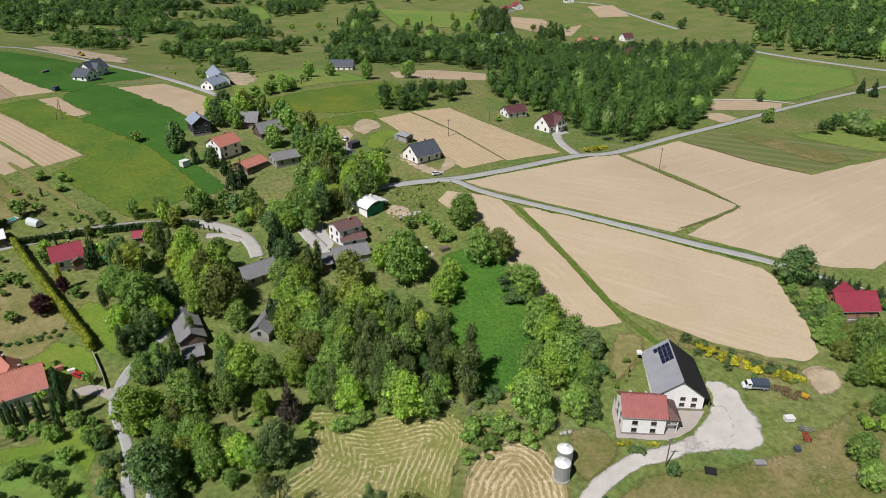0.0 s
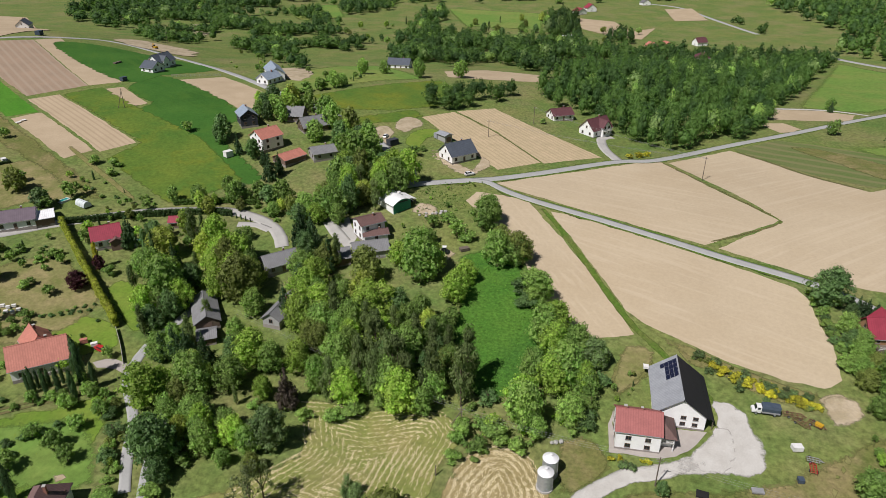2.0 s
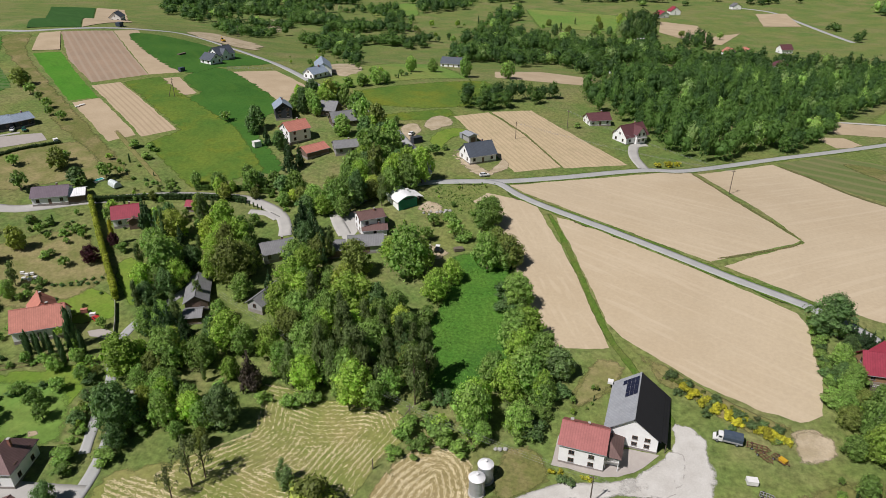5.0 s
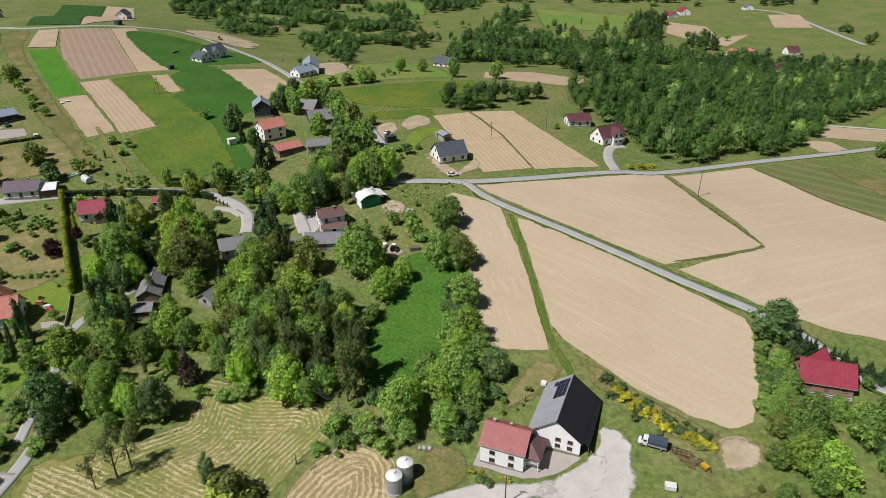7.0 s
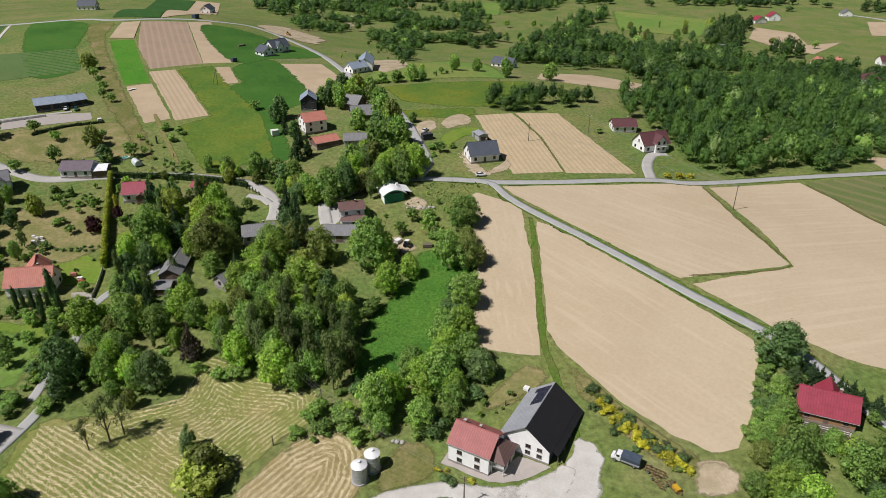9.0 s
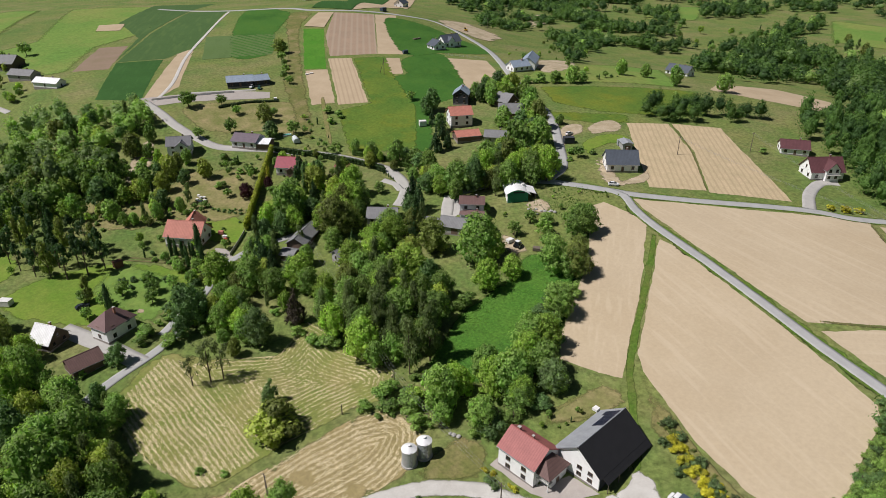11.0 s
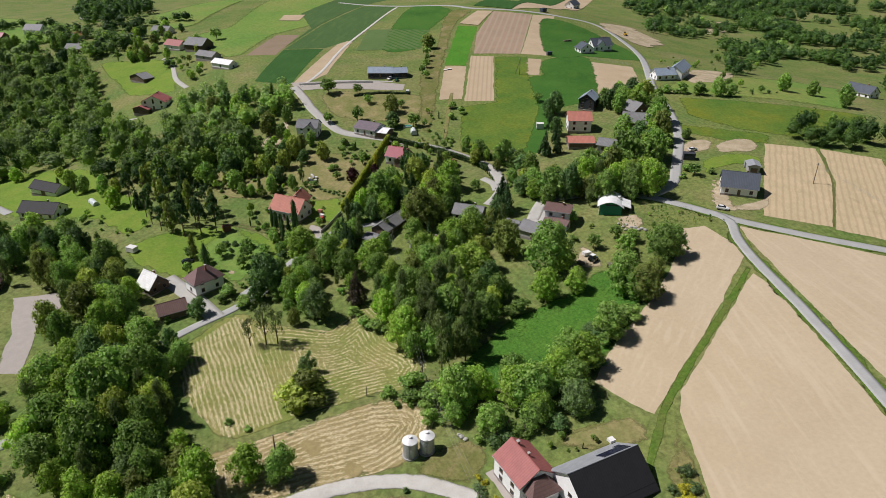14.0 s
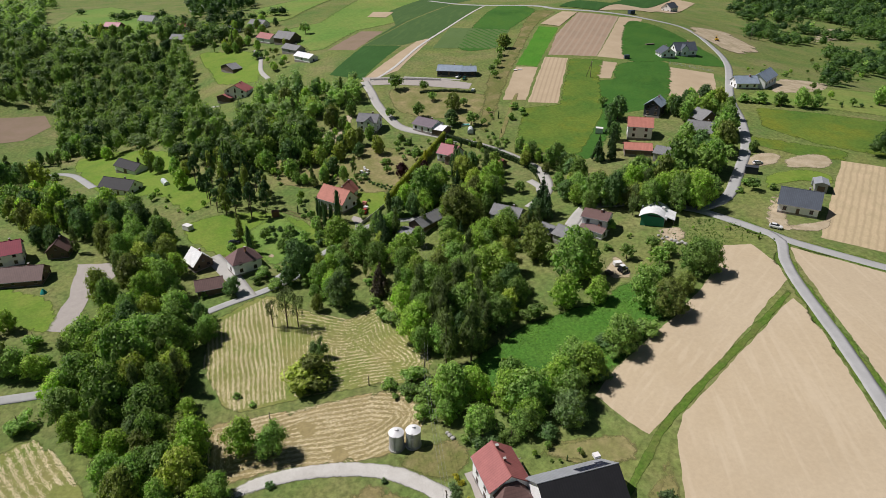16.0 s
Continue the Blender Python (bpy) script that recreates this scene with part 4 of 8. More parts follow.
def roof_quads(L, W, wall, rise, ridge, over=0.5, lift=0.19):
    """The faces of a gable or hip roof."""
    x, y = L / 2 + over, W / 2 + over
    if ridge == "h":
        z0, z1 = wall - rise * over / (min(L, W) / 2) + lift, wall + rise + lift
        k = abs(L - W) / 2
        c = [(-x, -y, z0), (x, -y, z0), (x, y, z0), (-x, y, z0)]
        if L >= W:
            a, b = (-k, 0, z1), (k, 0, z1)
            return [(c[0], c[1], b, a), (c[2], c[3], a, b), (c[1], c[2], b), (c[3], c[0], a)]
        a, b = (0, -k, z1), (0, k, z1)
        return [(c[0], c[1], a), (c[2], c[3], b), (c[1], c[2], b, a), (c[3], c[0], a, b)]
    half = (W if ridge == "x" else L) / 2
    z0, z1 = wall - rise * over / half + lift, wall + rise + lift
    if ridge == "x":
        return [((-x, -y, z0), (x, -y, z0), (x, 0, z1), (-x, 0, z1)), ((x, y, z0), (-x, y, z0), (-x, 0, z1), (x, 0, z1))]
    return [((x, -y, z0), (x, y, z0), (0, y, z1), (0, -y, z1)), ((-x, y, z0), (-x, -y, z0), (0, -y, z1), (0, y, z1))]


def add_roof(root, L, W, wall, rise, ridge, roofings, at=None, over=0.5, ridge_cap=True):
    """One part for each slope, with a ridge cap and gutters along the eaves."""
    quads = roof_quads(L, W, wall, rise, ridge, over)
    for k, q in enumerate(quads):
        s = Shape()
        slab(s, q, 0.16)
        along_y = abs(q[0][1] - q[1][1]) > abs(q[0][0] - q[1][0])
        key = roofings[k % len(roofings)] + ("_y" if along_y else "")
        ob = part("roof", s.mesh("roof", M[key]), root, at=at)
        a, b = Vector(q[0]), Vector(q[1])
        part("gutter", Shape().tube(a + Vector((0, 0, -0.12)), b + Vector((0, 0, -0.12)), 0.08, 0.08, 6).mesh("gutter", M["rubber" if key.startswith("black") else "gutter"]), ob)
    if ridge_cap and ridge != "h":
        a, b = Vector(quads[0][2]), Vector(quads[0][3])
        part("ridge_cap", Shape().tube(a + Vector((0, 0, -0.04)), b + Vector((0, 0, -0.04)), 0.14, 0.14, 6).mesh("ridge_cap", M[roofings[-1]]), root, at=at)


def window(parent, x, y, z, turn, w=1.1, h=1.3, name="window"):
    """A window on a wall: frame and sill that stand proud and two panes; turn: which way it faces, 0 towards -y."""
    key = (round(w, 2), round(h, 2))
    if key not in WINDOWS:
        s, t = Shape(), 0.09
        s.box(-w / 2, w / 2, -0.06, 0.05, 0, t).box(-w / 2, w / 2, -0.06, 0.05, h - t, h).box(-w / 2, -w / 2 + t, -0.06, 0.05, t, h - t).box(w / 2 - t, w / 2, -0.06, 0.05, t, h - t).box(-0.03, 0.03, -0.05, 0.05, t, h - t)
        WINDOWS[key] = (s.mesh("window_frame", M["frame"]), Shape().box(-w / 2 + t, -0.03, -0.03, 0.04, t, h - t).mesh("pane", M["glass"]), Shape().box(0.03, w / 2 - t, -0.03, 0.04, t, h - t).mesh("pane", M["glass"]), Shape().box(-w / 2 - 0.08, w / 2 + 0.08, -0.16, 0.02, -0.07, -0.005).mesh("sill", M["gutter"]))
    ob = part(name, WINDOWS[key][0], parent, at=pose(x, y, z, 0, 0, turn))
    for pane in WINDOWS[key][1:3]:
        part("pane", pane, ob)
    part("sill", WINDOWS[key][3], ob)
    return ob


WINDOWS = {}


def chimney(root, x, y, z0, z1, w=0.55):
    ob = part("chimney", Shape().box(-w / 2, w / 2, -w / 2, w / 2, z0, z1).mesh("chimney", M["chimney"]), root, at=pose(x, y, 0))
    part("cap", Shape().box(-w / 2 - 0.07, w / 2 + 0.07, -w / 2 - 0.07, w / 2 + 0.07, z1, z1 + 0.09).mesh("cap", M["concrete"]), ob)


def door(root, x, y, turn, w=1.0, h=2.1, key="brown_wall"):
    ob = part("door", Shape().box(-w / 2, w / 2, -0.05, 0.03, 0, h).mesh("door", M[key]), root, at=pose(x, y, 0.05, 0, 0, turn))
    part("handle", Shape().box(w * 0.32, w * 0.4, -0.1, -0.05, 1.0, 1.05).mesh("handle", M["gutter"]), ob)


def house(x, y, yaw, L, W, wall, rise, ridge, roofing, walling, windows=2, label="", drop=0.0):
    L = min(L, 16.0)
    root = new("house" if windows else "shed")
    root.matrix_basis = pose(x, y, height(x, y) - drop, 0, 0, yaw)
    part("wall", gable_mesh(L, W, wall, rise, ridge).mesh("wall", M[walling]), root)
    part("plinth", Shape().box(-L / 2 - 0.03, L / 2 + 0.03, -W / 2 - 0.03, W / 2 + 0.03, -1.2, 0.35).mesh("plinth", M["plinth"]), root)
    add_roof(root, L, W, wall, rise, ridge, [roofing])
    floors = 2 if wall > 4.3 else 1
    if windows:
        for f in range(floors):
            z = 0.95 + 2.6 * f
            for side, length, off, turn in (("front", L, W / 2, 0), ("back", L, W / 2, 180), ("right", W, L / 2, 90), ("left", W, L / 2, -90)):
                n = max(1, int(length / 3.4)) if windows == 2 else 1
                for k in range(n):
                    u = (k + 0.5) / n * length - length / 2
                    px, py = {"front": (u, -off), "back": (u, off), "right": (off, u), "left": (-off, u)}[side]
                    if side == "front" and f == 0 and k == n // 2 and n > 2:
                        door(root, px, py, 0)
                    else:
                        window(root, px, py, z, turn)
        if ridge in "xy" and rise > 2.5 and windows == 2:
            for e in (-1, 1):
                window(root, *((e * L / 2, 0) if ridge == "x" else (0, e * W / 2)), wall + 0.5, (90 * e if ridge == "x" else (180 if e > 0 else 0)), 0.9, 1.1)
        chimney(root, L * 0.18 if ridge != "y" else 0.5, 0.5 if ridge != "y" else W * 0.18, wall, wall + rise + 0.8)
    else:
        door(root, 0, -W / 2, 0, 2.4, 2.1)
    words = "%s with %s walls and %s roof" % ("two-storey house" if floors == 2 else ("small house" if windows else "plain shed"), walling.split("_")[0], roofing.replace("_", " "))
    return tagged(root, label or words, "house" if windows else "shed")


def wing(root, x, y, yaw, L, W, wall, rise, ridge, roofing, walling, over=0.4, windows=0):
    """A lower wing, cross gable or dormer on a house, in the house's own axes."""
    at = pose(x, y, 0, 0, 0, yaw)
    body = part("wing_wall", gable_mesh(L, W, wall, rise, ridge).mesh("wing_wall", M[walling]), root, at=at)
    add_roof(root, L, W, wall, rise, ridge, [roofing], at=at, over=over)
    for k in range(windows):
        window(body, (k + 0.5) / windows * L - L / 2, -W / 2, 1.0, 0)
        if wall > 4.3:
            window(body, (k + 0.5) / windows * L - L / 2, -W / 2, 3.5, 0)


def hall(x, y, yaw, L, W, wall, rise):
    """Farm hall with a low arched white roof that reaches past white sides, green boarded ends and a lean-to."""
    root = new("farm_hall")
    root.matrix_basis = pose(x, y, height(x, y) - 0.1, 0, 0, yaw)
    half = W / 2 + 0.75

    def arch(v):
        return wall - 0.2 + rise * (1 - abs(v / half) ** 1.9)
    steps = [half * k / 7 for k in range(-7, 8)]
    inner = [v for v in steps if abs(v) < W / 2]
    profile = [(-W / 2, -1.0), (-W / 2, arch(W / 2) - 0.05)] + [(v, arch(v) - 0.05) for v in inner] + [(W / 2, arch(W / 2) - 0.05), (W / 2, -1.0)]
    n = len(profile)

    def prism(x0, x1):
        return Shape().add([(x0, p, q) for p, q in profile] + [(x1, p, q) for p, q in profile], [tuple(range(n))[::-1], tuple(range(n, 2 * n))] + [(k, (k + 1) % n, n + (k + 1) % n, n + k) for k in range(n)])
    part("wall", prism(-L / 2, L / 2).mesh("wall", M["white_wall"]), root)
    for x0, x1 in ((L / 2 + 0.003, L / 2 + 0.06), (-L / 2 - 0.06, -L / 2 - 0.003)):
        part("end_wall", prism(x0, x1).mesh("end_wall", M["green_wall"]), root, "green boarded end wall")
    for a0, a1 in zip(steps, steps[1:]):
        s = Shape()
        slab(s, ((-L / 2 - 0.5, a0, arch(a0) + 0.08), (L / 2 + 0.9, a0, arch(a0) + 0.08), (L / 2 + 0.9, a1, arch(a1) + 0.08), (-L / 2 - 0.5, a1, arch(a1) + 0.08)), 0.1)
        part("roof", s.mesh("roof", M["white_metal"]), root)
    s, z0 = Shape(), wall + 0.35
    slab(s, ((-L / 2 + 1.5, W / 2 + 3.2, z0 - 0.9), (-L / 2 + 1.5, W / 2 + 0.1, z0), (L / 2 - 0.8, W / 2 + 0.1, z0), (L / 2 - 0.8, W / 2 + 3.2, z0 - 0.9)), -0.1)
    part("lean_to_roof", s.mesh("lean_to_roof", M["white_metal"]), root, "white sheet lean-to roof")
    part("lean_to_wall", Shape().box(-L / 2 + 1.8, L / 2 - 2.6, W / 2 + 2.7, W / 2 + 2.85, -0.8, z0 - 0.95).mesh("lean_to_wall", M["dark_wall"]), root)
    for u in (-L / 2 + 1.7, L / 2 - 1.0):
        part("post", Shape().box(u - 0.08, u + 0.08, W / 2 + 2.9, W / 2 + 3.06, -0.8, z0 - 0.92).mesh("post", M["pole_wood"]), root)
    part("roof_vent", Shape().box(-1.3, -0.3, W / 2 - 1.6, W / 2 - 0.6, arch(W / 2 - 1) - 0.2, arch(W / 2 - 1) + 0.9).mesh("roof_vent", M["frame_white"]), root)
    part("gable_opening", Shape().box(L / 2 + 0.03, L / 2 + 0.075, -W * 0.22, W * 0.34, wall + 0.15, wall + 0.7).mesh("gable_opening", M["dark_wall"]), root, "dark open strip under the arch")
    ob = part("door", Shape().box(-1.7, 1.7, -0.04, 0.04, 0.05, 2.8).mesh("door", M["green_wall"]), root, at=pose(L / 2 + 0.12, 0, 0, 0, 0, 90))
    part("handle", Shape().box(-0.1, -0.04, -0.12, -0.04, 1.0, 1.3).mesh("handle", M["gutter"]), ob)
    return tagged(root, "farm hall with low arched white roof and green end walls", "hall")


def farmhouse(x, y, yaw, L, W, wall, rise, ridge):
    """White house with a faded red roof, a brown hipped porch at its right end and few windows."""
    root = new("farmhouse")
    root.matrix_basis = pose(x, y, height(x, y - W / 2) + 0.1, 0, 0, yaw)
    part("wall", gable_mesh(L, W, wall, rise, ridge).mesh("wall", M["white_wall"]), root)
    part("plinth", Shape().box(-L / 2 - 0.03, L / 2 + 0.03, -W / 2 - 0.03, W / 2 + 0.03, -1.2, 0.4).mesh("plinth", M["plinth"]), root)
    add_roof(root, L, W, wall, rise, ridge, ["faded_red"], over=0.4)
    for u in (-L * 0.22, L * 0.22):
        for z in (0.75, 2.9):
            window(root, u, -W / 2, z, 0, 1.25, 1.1)
        window(root, u, -W / 2, 4.55, 0, 0.5, 0.4)
        window(root, u, W / 2, 2.9, 180)
    for z in (0.8, 3.0):
        window(root, -L / 2, 1.6, z, -90), window(root, -L / 2, -1.6, z, -90)
    chimney(root, -L * 0.32, 0.3, wall, wall + rise + 0.7, 0.6)
    chimney(root, L * 0.06, 0.5, wall, wall + rise + 0.5, 0.45)
    # porch with balcony
    px, pw, pd = L / 2 + 1.6, 3.2, W * 0.78
    part("porch_wall", Shape().box(L / 2, L / 2 + 2.9, -pd / 2 + 1.4, pd / 2, -1.0, 3.9).mesh("porch_wall", M["white_wall"]), root)
    part("porch_floor", Shape().box(L / 2, L / 2 + 3.2, -pd / 2, -pd / 2 + 1.4, 2.35, 2.55).mesh("porch_floor", M["concrete"]), root)
    s = Shape()
    x0, x1, y0, y1, z0, z1 = L / 2 + 0.05, L / 2 + 3.6, -pd / 2 - 0.4, pd / 2 + 0.4, 4.0, 6.3
    top = [(x0, y0 + 2.2, z1), (x0, y1 - 2.2, z1)]
    for q in (((x0, y0, z0), (x1, y0, z0), (x0 + 0.9, y0 + 2.2, z1), top[0]), ((x1, y0, z0), (x1, y1, z0), (x0 + 0.9, y1 - 2.2, z1), (x0 + 0.9, y0 + 2.2, z1)), ((x1, y1, z0), (x0, y1, z0), top[1], (x0 + 0.9, y1 - 2.2, z1)), ((x0 + 0.9, y0 + 2.2, z1), (x0 + 0.9, y1 - 2.2, z1), top[1], top[0])):
        slab(s, q, 0.14)
    part("porch_roof", s.mesh("porch_roof", M["brown_tile"]), root, "brown hipped porch roof")
    rail = Shape().box(L / 2 + 0.1, L / 2 + 3.1, -pd / 2 + 0.02, -pd / 2 + 0.1, 3.35, 3.45).box(L / 2 + 0.1, L / 2 + 3.1, -pd / 2 + 0.02, -pd / 2 + 0.1, 2.6, 2.68)
    for k in range(13):
        u = L / 2 + 0.12 + k * 0.24
        rail.box(u, u + 0.1, -pd / 2 + 0.03, -pd / 2 + 0.09, 2.6, 3.4)
    part("railing", rail.mesh("railing", M["frame_white"]), root, "white balcony railing")
    for u in (L / 2 + 0.25, L / 2 + 3.0):
        part("post", Shape().tube((u, -pd / 2 + 0.15, -0.5), (u, -pd / 2 + 0.15, 4.05), 0.11, 0.11, 8).mesh("post", M["white_wall"]), root)
    door(root, L / 2 + 2.92, 0.3, 90)
    return tagged(root, "white two-storey farmhouse with faded red roof and brown porch", "house")


def barn(x, y, yaw, L, W, wall, rise, ridge):
    """Long white barn with solar panels; its roof slopes are coloured pale where sunlit and black where shaded."""
    root = new("barn")
    root.matrix_basis = pose(x, y, height(x, y - W / 2) + 0.1, 0, 0, yaw)
    part("wall", gable_mesh(L, W, wall, rise, ridge, -2.5).mesh("wall", M["white_wall"]), root)
    part("plinth", Shape().box(-L / 2 - 0.03, L / 2 + 0.03, -W / 2 - 0.03, W / 2 + 0.03, -2.5, 0.45).mesh("plinth", M["plinth"]), root)
    # two roofings put the sunlit and the shaded slope into the colour
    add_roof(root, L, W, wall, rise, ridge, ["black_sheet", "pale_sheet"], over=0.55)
    lean, end = rise / (L / 2), Shape()
    x0, x1, z0 = L / 2 + 0.6, L / 2 + 1.9, wall + 0.17 - 0.6 * rise / (L / 2)
    slab(end, ((x0, -W / 2 + 0.4, z0), (x1, -W / 2 + 0.4, z0 - lean * 1.3), (x1, W / 2 + 0.55, z0 - lean * 1.3), (x0, W / 2 + 0.55, z0)), 0.12)
    # continues the slope's painted shade in the same black roofing
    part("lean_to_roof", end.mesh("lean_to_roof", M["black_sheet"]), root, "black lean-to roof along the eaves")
    for k in range(5):
        u = -W / 2 + 0.8 + k * (W - 1.0) / 4
        part("post", Shape().tube((x1 - 0.15, u, -2.0), (x1 - 0.15, u, z0 - lean * 1.2), 0.09, 0.09, 6).mesh("post", M["pole_wood"]), root)
    # dark sheet over the white wall stands in for deep shade under the eaves
    part("side_boarding", Shape().box(L / 2 + 0.02, L / 2 + 0.1, -W / 2 + 0.3, W / 2, -2.0, wall - 0.25).mesh("side_boarding", M["dark_wall"]), root, "dark side sheet coloured for the shade under the eaves")
    part("verge_board", Shape().box(-0.1, 0.1, -W / 2 - 0.58, -W / 2 - 0.5, wall + rise - 0.3, wall + rise + 0.1).mesh("verge_board", M["black_sheet"]), root)
    for u in (0.7, 3.4):
        for z in (1.0, 2.75):
            window(root, u, -W / 2, z, 0, 1.2, 0.95)
    slope = math.atan2(rise, L / 2)
    panel = Shape().box(-0.5, 0.5, -0.8, 0.8, 0, 0.05)
    frame_ = Shape().box(-0.53, 0.53, -0.83, 0.83, -0.06, -0.005)
    pm, fm = panel.mesh("cell_glass", M["solar"]), frame_.mesh("panel_frame", M["gutter"])
    for i in range(4):
        for j in range(3 if i else 4):
            d, v = 1.25 + (j % 2) * 0 + i * 0.0, 0
            along, up = W / 2 - 1.8 - i * 1.72, 0.75 + j * 1.1
            cx, cz = -up * math.cos(slope), wall + rise + 0.19 - up * math.sin(slope)
            n = Vector((-math.sin(slope), 0, math.cos(slope))) * 0.12
            ob = part("solar_panel", fm, root, "dark blue solar panel", at=Matrix.Translation((cx + n.x, along, cz + n.z)) @ Matrix.Rotation(-slope, 4, "Y"))
            part("cell_glass", pm, ob)
    part("loft_hatch", Shape().box(-L / 2 - 1.8, -L / 2 - 0.5, W / 2 - 0.8, W / 2 + 0.6, wall - 0.1, wall + 0.5).mesh("loft_hatch", M["frame_white"]), root)
    return tagged(root, "long white barn with grey metal roof and solar panels", "barn")


farmhouse(46.7, 118.9, -4.2, 9.7, 8.5, 5.2, 2.9, 'x')
barn(57.5, 130.2, -5.1, 11.3, 16.5, 4.2, 4.3, 'y')
hall(-27.5, 215.3, -44.8, 9.6, 7.6, 3.0, 1.9)
house(-32.6, 195.7, -51.6, 7.1, 8.4, 5.6, 1.4, 'y', 'brown_tile', 'white_wall')
house(-57.1, 174.7, 39.8, 10.4, 8.0, 2.8, 2.2, 'x', 'grey_sheet', 'grey_wall')
house(-70.0, 148.5, 29.1, 6.4, 14.0, 2.4, 2.0, 'y', 'grey_sheet', 'wood_wall', 0)
house(-48.8, 152.6, -9.6, 5.2, 13.0, 2.4, 1.8, 'y', 'grey_sheet', 'grey_wall', 1)
red_house = house(-116.0, 177.1, 34.4, 8.4, 8.0, 3.2, 3.0, 'x', 'red_tile', 'white_wall')
wing(red_house, 2.6, -4.4, 0, 3.6, 2.4, 2.4, 0.9, 'y', 'brown_tile', 'brown_wall')
house(-102.4, 122.8, 33.2, 13.0, 9.0, 3.6, 4.0, 'x', 'orange_tile', 'white_wall')
house(-90.0, 256.0, 54.9, 10.1, 9.0, 5.4, 2.8, 'x', 'orange_tile', 'white_wall')
house(-107.0, 277.6, 33.9, 7.4, 10.0, 5.0, 2.6, 'y', 'steel_blue', 'dark_wall')
house(-76.8, 245.3, 57.7, 10.6, 8.0, 2.3, 1.6, 'x', 'orange_tile', 'brown_wall', 0)
house(-64.5, 251.1, 33.0, 9.6, 8.0, 3.0, 1.8, 'x', 'grey_sheet', 'grey_wall')
house(-76.6, 278.2, 39.4, 11.5, 8.0, 2.6, 3.4, 'x', 'grey_sheet', 'wood_wall')
house(-8.9, 260.4, 39.1, 12.1, 10.0, 3.2, 4.0, 'x', 'blue_sheet', 'white_wall')
manor = house(-196.4, 369.9, 77.2, 13.5, 9.0, 3.4, 4.0, 'x', 'blue_sheet', 'white_wall')
wing(manor, -1.5, -3.2, 0, 4.4, 4.4, 4.2, 2.4, 'y', 'blue_sheet', 'white_wall', 0.3, 1)
house(-192.7, 353.2, 73.1, 8.6, 9.0, 2.8, 3.0, 'y', 'blue_sheet', 'white_wall')
house(-418.4, 545.9, 115.1, 50.7, 10.0, 4.0, 4.0, 'x', 'blue_sheet', 'white_wall')
house(-212.5, 218.0, 58.1, 13.3, 9.0, 3.0, 2.2, 'x', 'steel_blue', 'dark_wall')
house(-207.2, 227.0, 69.5, 8.0, 8.0, 2.8, 2.0, 'x', 'steel_blue', 'dark_wall')
house(-148.5, 179.4, 29.6, 11.5, 9.0, 3.0, 2.2, 'x', 'mauve_tile', 'white_wall')
house(-141.6, 183.5, 36.0, 5.4, 8.0, 2.6, 1.2, 'x', 'white_metal', 'brown_wall', 0)
grey_house = house(-163.5, 155, 53.7, 9.6, 8.4, 4.8, 2.6, 'x', 'grey_tile', 'white_wall')
wing(grey_house, 1.4, -3.6, 0, 4.8, 4.0, 4.6, 1.9, 'y', 'grey_tile', 'white_wall', 0.4, 1)
house(-74.2, 82.5, 14.3, 6.7, 9.7, 4.6, 3.4, 'h', 'purple_tile', 'white_wall')
house(-83.6, 68.1, 24.2, 6.6, 7.1, 2.6, 3.6, 'x', 'white_metal', 'wood_wall')
house(-65.6, 70.1, 89.9, 8.1, 6.5, 2.5, 2.0, 'x', 'brown_tile', 'brown_wall', 0)
house(-174.0, 41.0, 50.5, 20.1, 9.0, 3.0, 3.0, 'x', 'black_sheet', 'white_wall')
house(-202.7, 44.7, 35.7, 18.6, 7.0, 2.8, 2.4, 'x', 'black_sheet', 'white_wall', 0)
house(-116.5, 5.6, 93.7, 9.3, 9.0, 5.0, 3.0, 'x', 'red_tile', 'white_wall')
house(-98.7, 12.3, 78.1, 13.9, 9.0, 2.4, 3.0, 'x', 'brown_tile', 'brown_wall')
house(-115.5, 21.9, 79.1, 7.0, 7.0, 3.0, 3.0, 'y', 'brown_tile', 'wood_wall')
house(-275.7, 106.6, 58.4, 13.5, 10.0, 4.4, 3.4, 'y', 'faded_red', 'white_wall')
house(-346.5, 110.1, 22.9, 16.7, 7.0, 2.6, 2.4, 'y', 'grey_sheet', 'wood_wall', 0)
house(-304.3, 154.4, 25.6, 20.7, 7.0, 3.0, 2.0, 'x', 'white_metal', 'white_wall', 1)
house(-376.7, 155.8, 36.6, 22.8, 12.0, 4.0, 4.0, 'x', 'grey_sheet', 'wood_wall', 1)
house(-545.8, 60.5, 48.0, 25.9, 10.0, 4.0, 4.0, 'x', 'grey_tile', 'white_wall')
house(-544.8, 31.2, 50.4, 18.1, 9.0, 3.0, 3.0, 'x', 'red_tile', 'wood_wall', 1)
house(-453.5, 124.4, 46.5, 10.2, 8.0, 3.0, 3.0, 'y', 'grey_sheet', 'white_wall', 1)
house(-455.4, 146.4, 45.9, 14.3, 10.0, 3.0, 3.0, 'x', 'grey_sheet', 'white_wall', 1)
house(-490.8, 86.3, 51.6, 9.0, 8.0, 4.0, 3.0, 'y', 'orange_tile', 'white_wall', 1)
house(-603.5, 106.6, 35.0, 12.3, 9.0, 4.0, 3.0, 'y', 'white_metal', 'white_wall', 1)
house(-455.4, 82.9, 52.6, 13.8, 9.0, 3.0, 3.0, 'x', 'grey_sheet', 'wood_wall', 1)
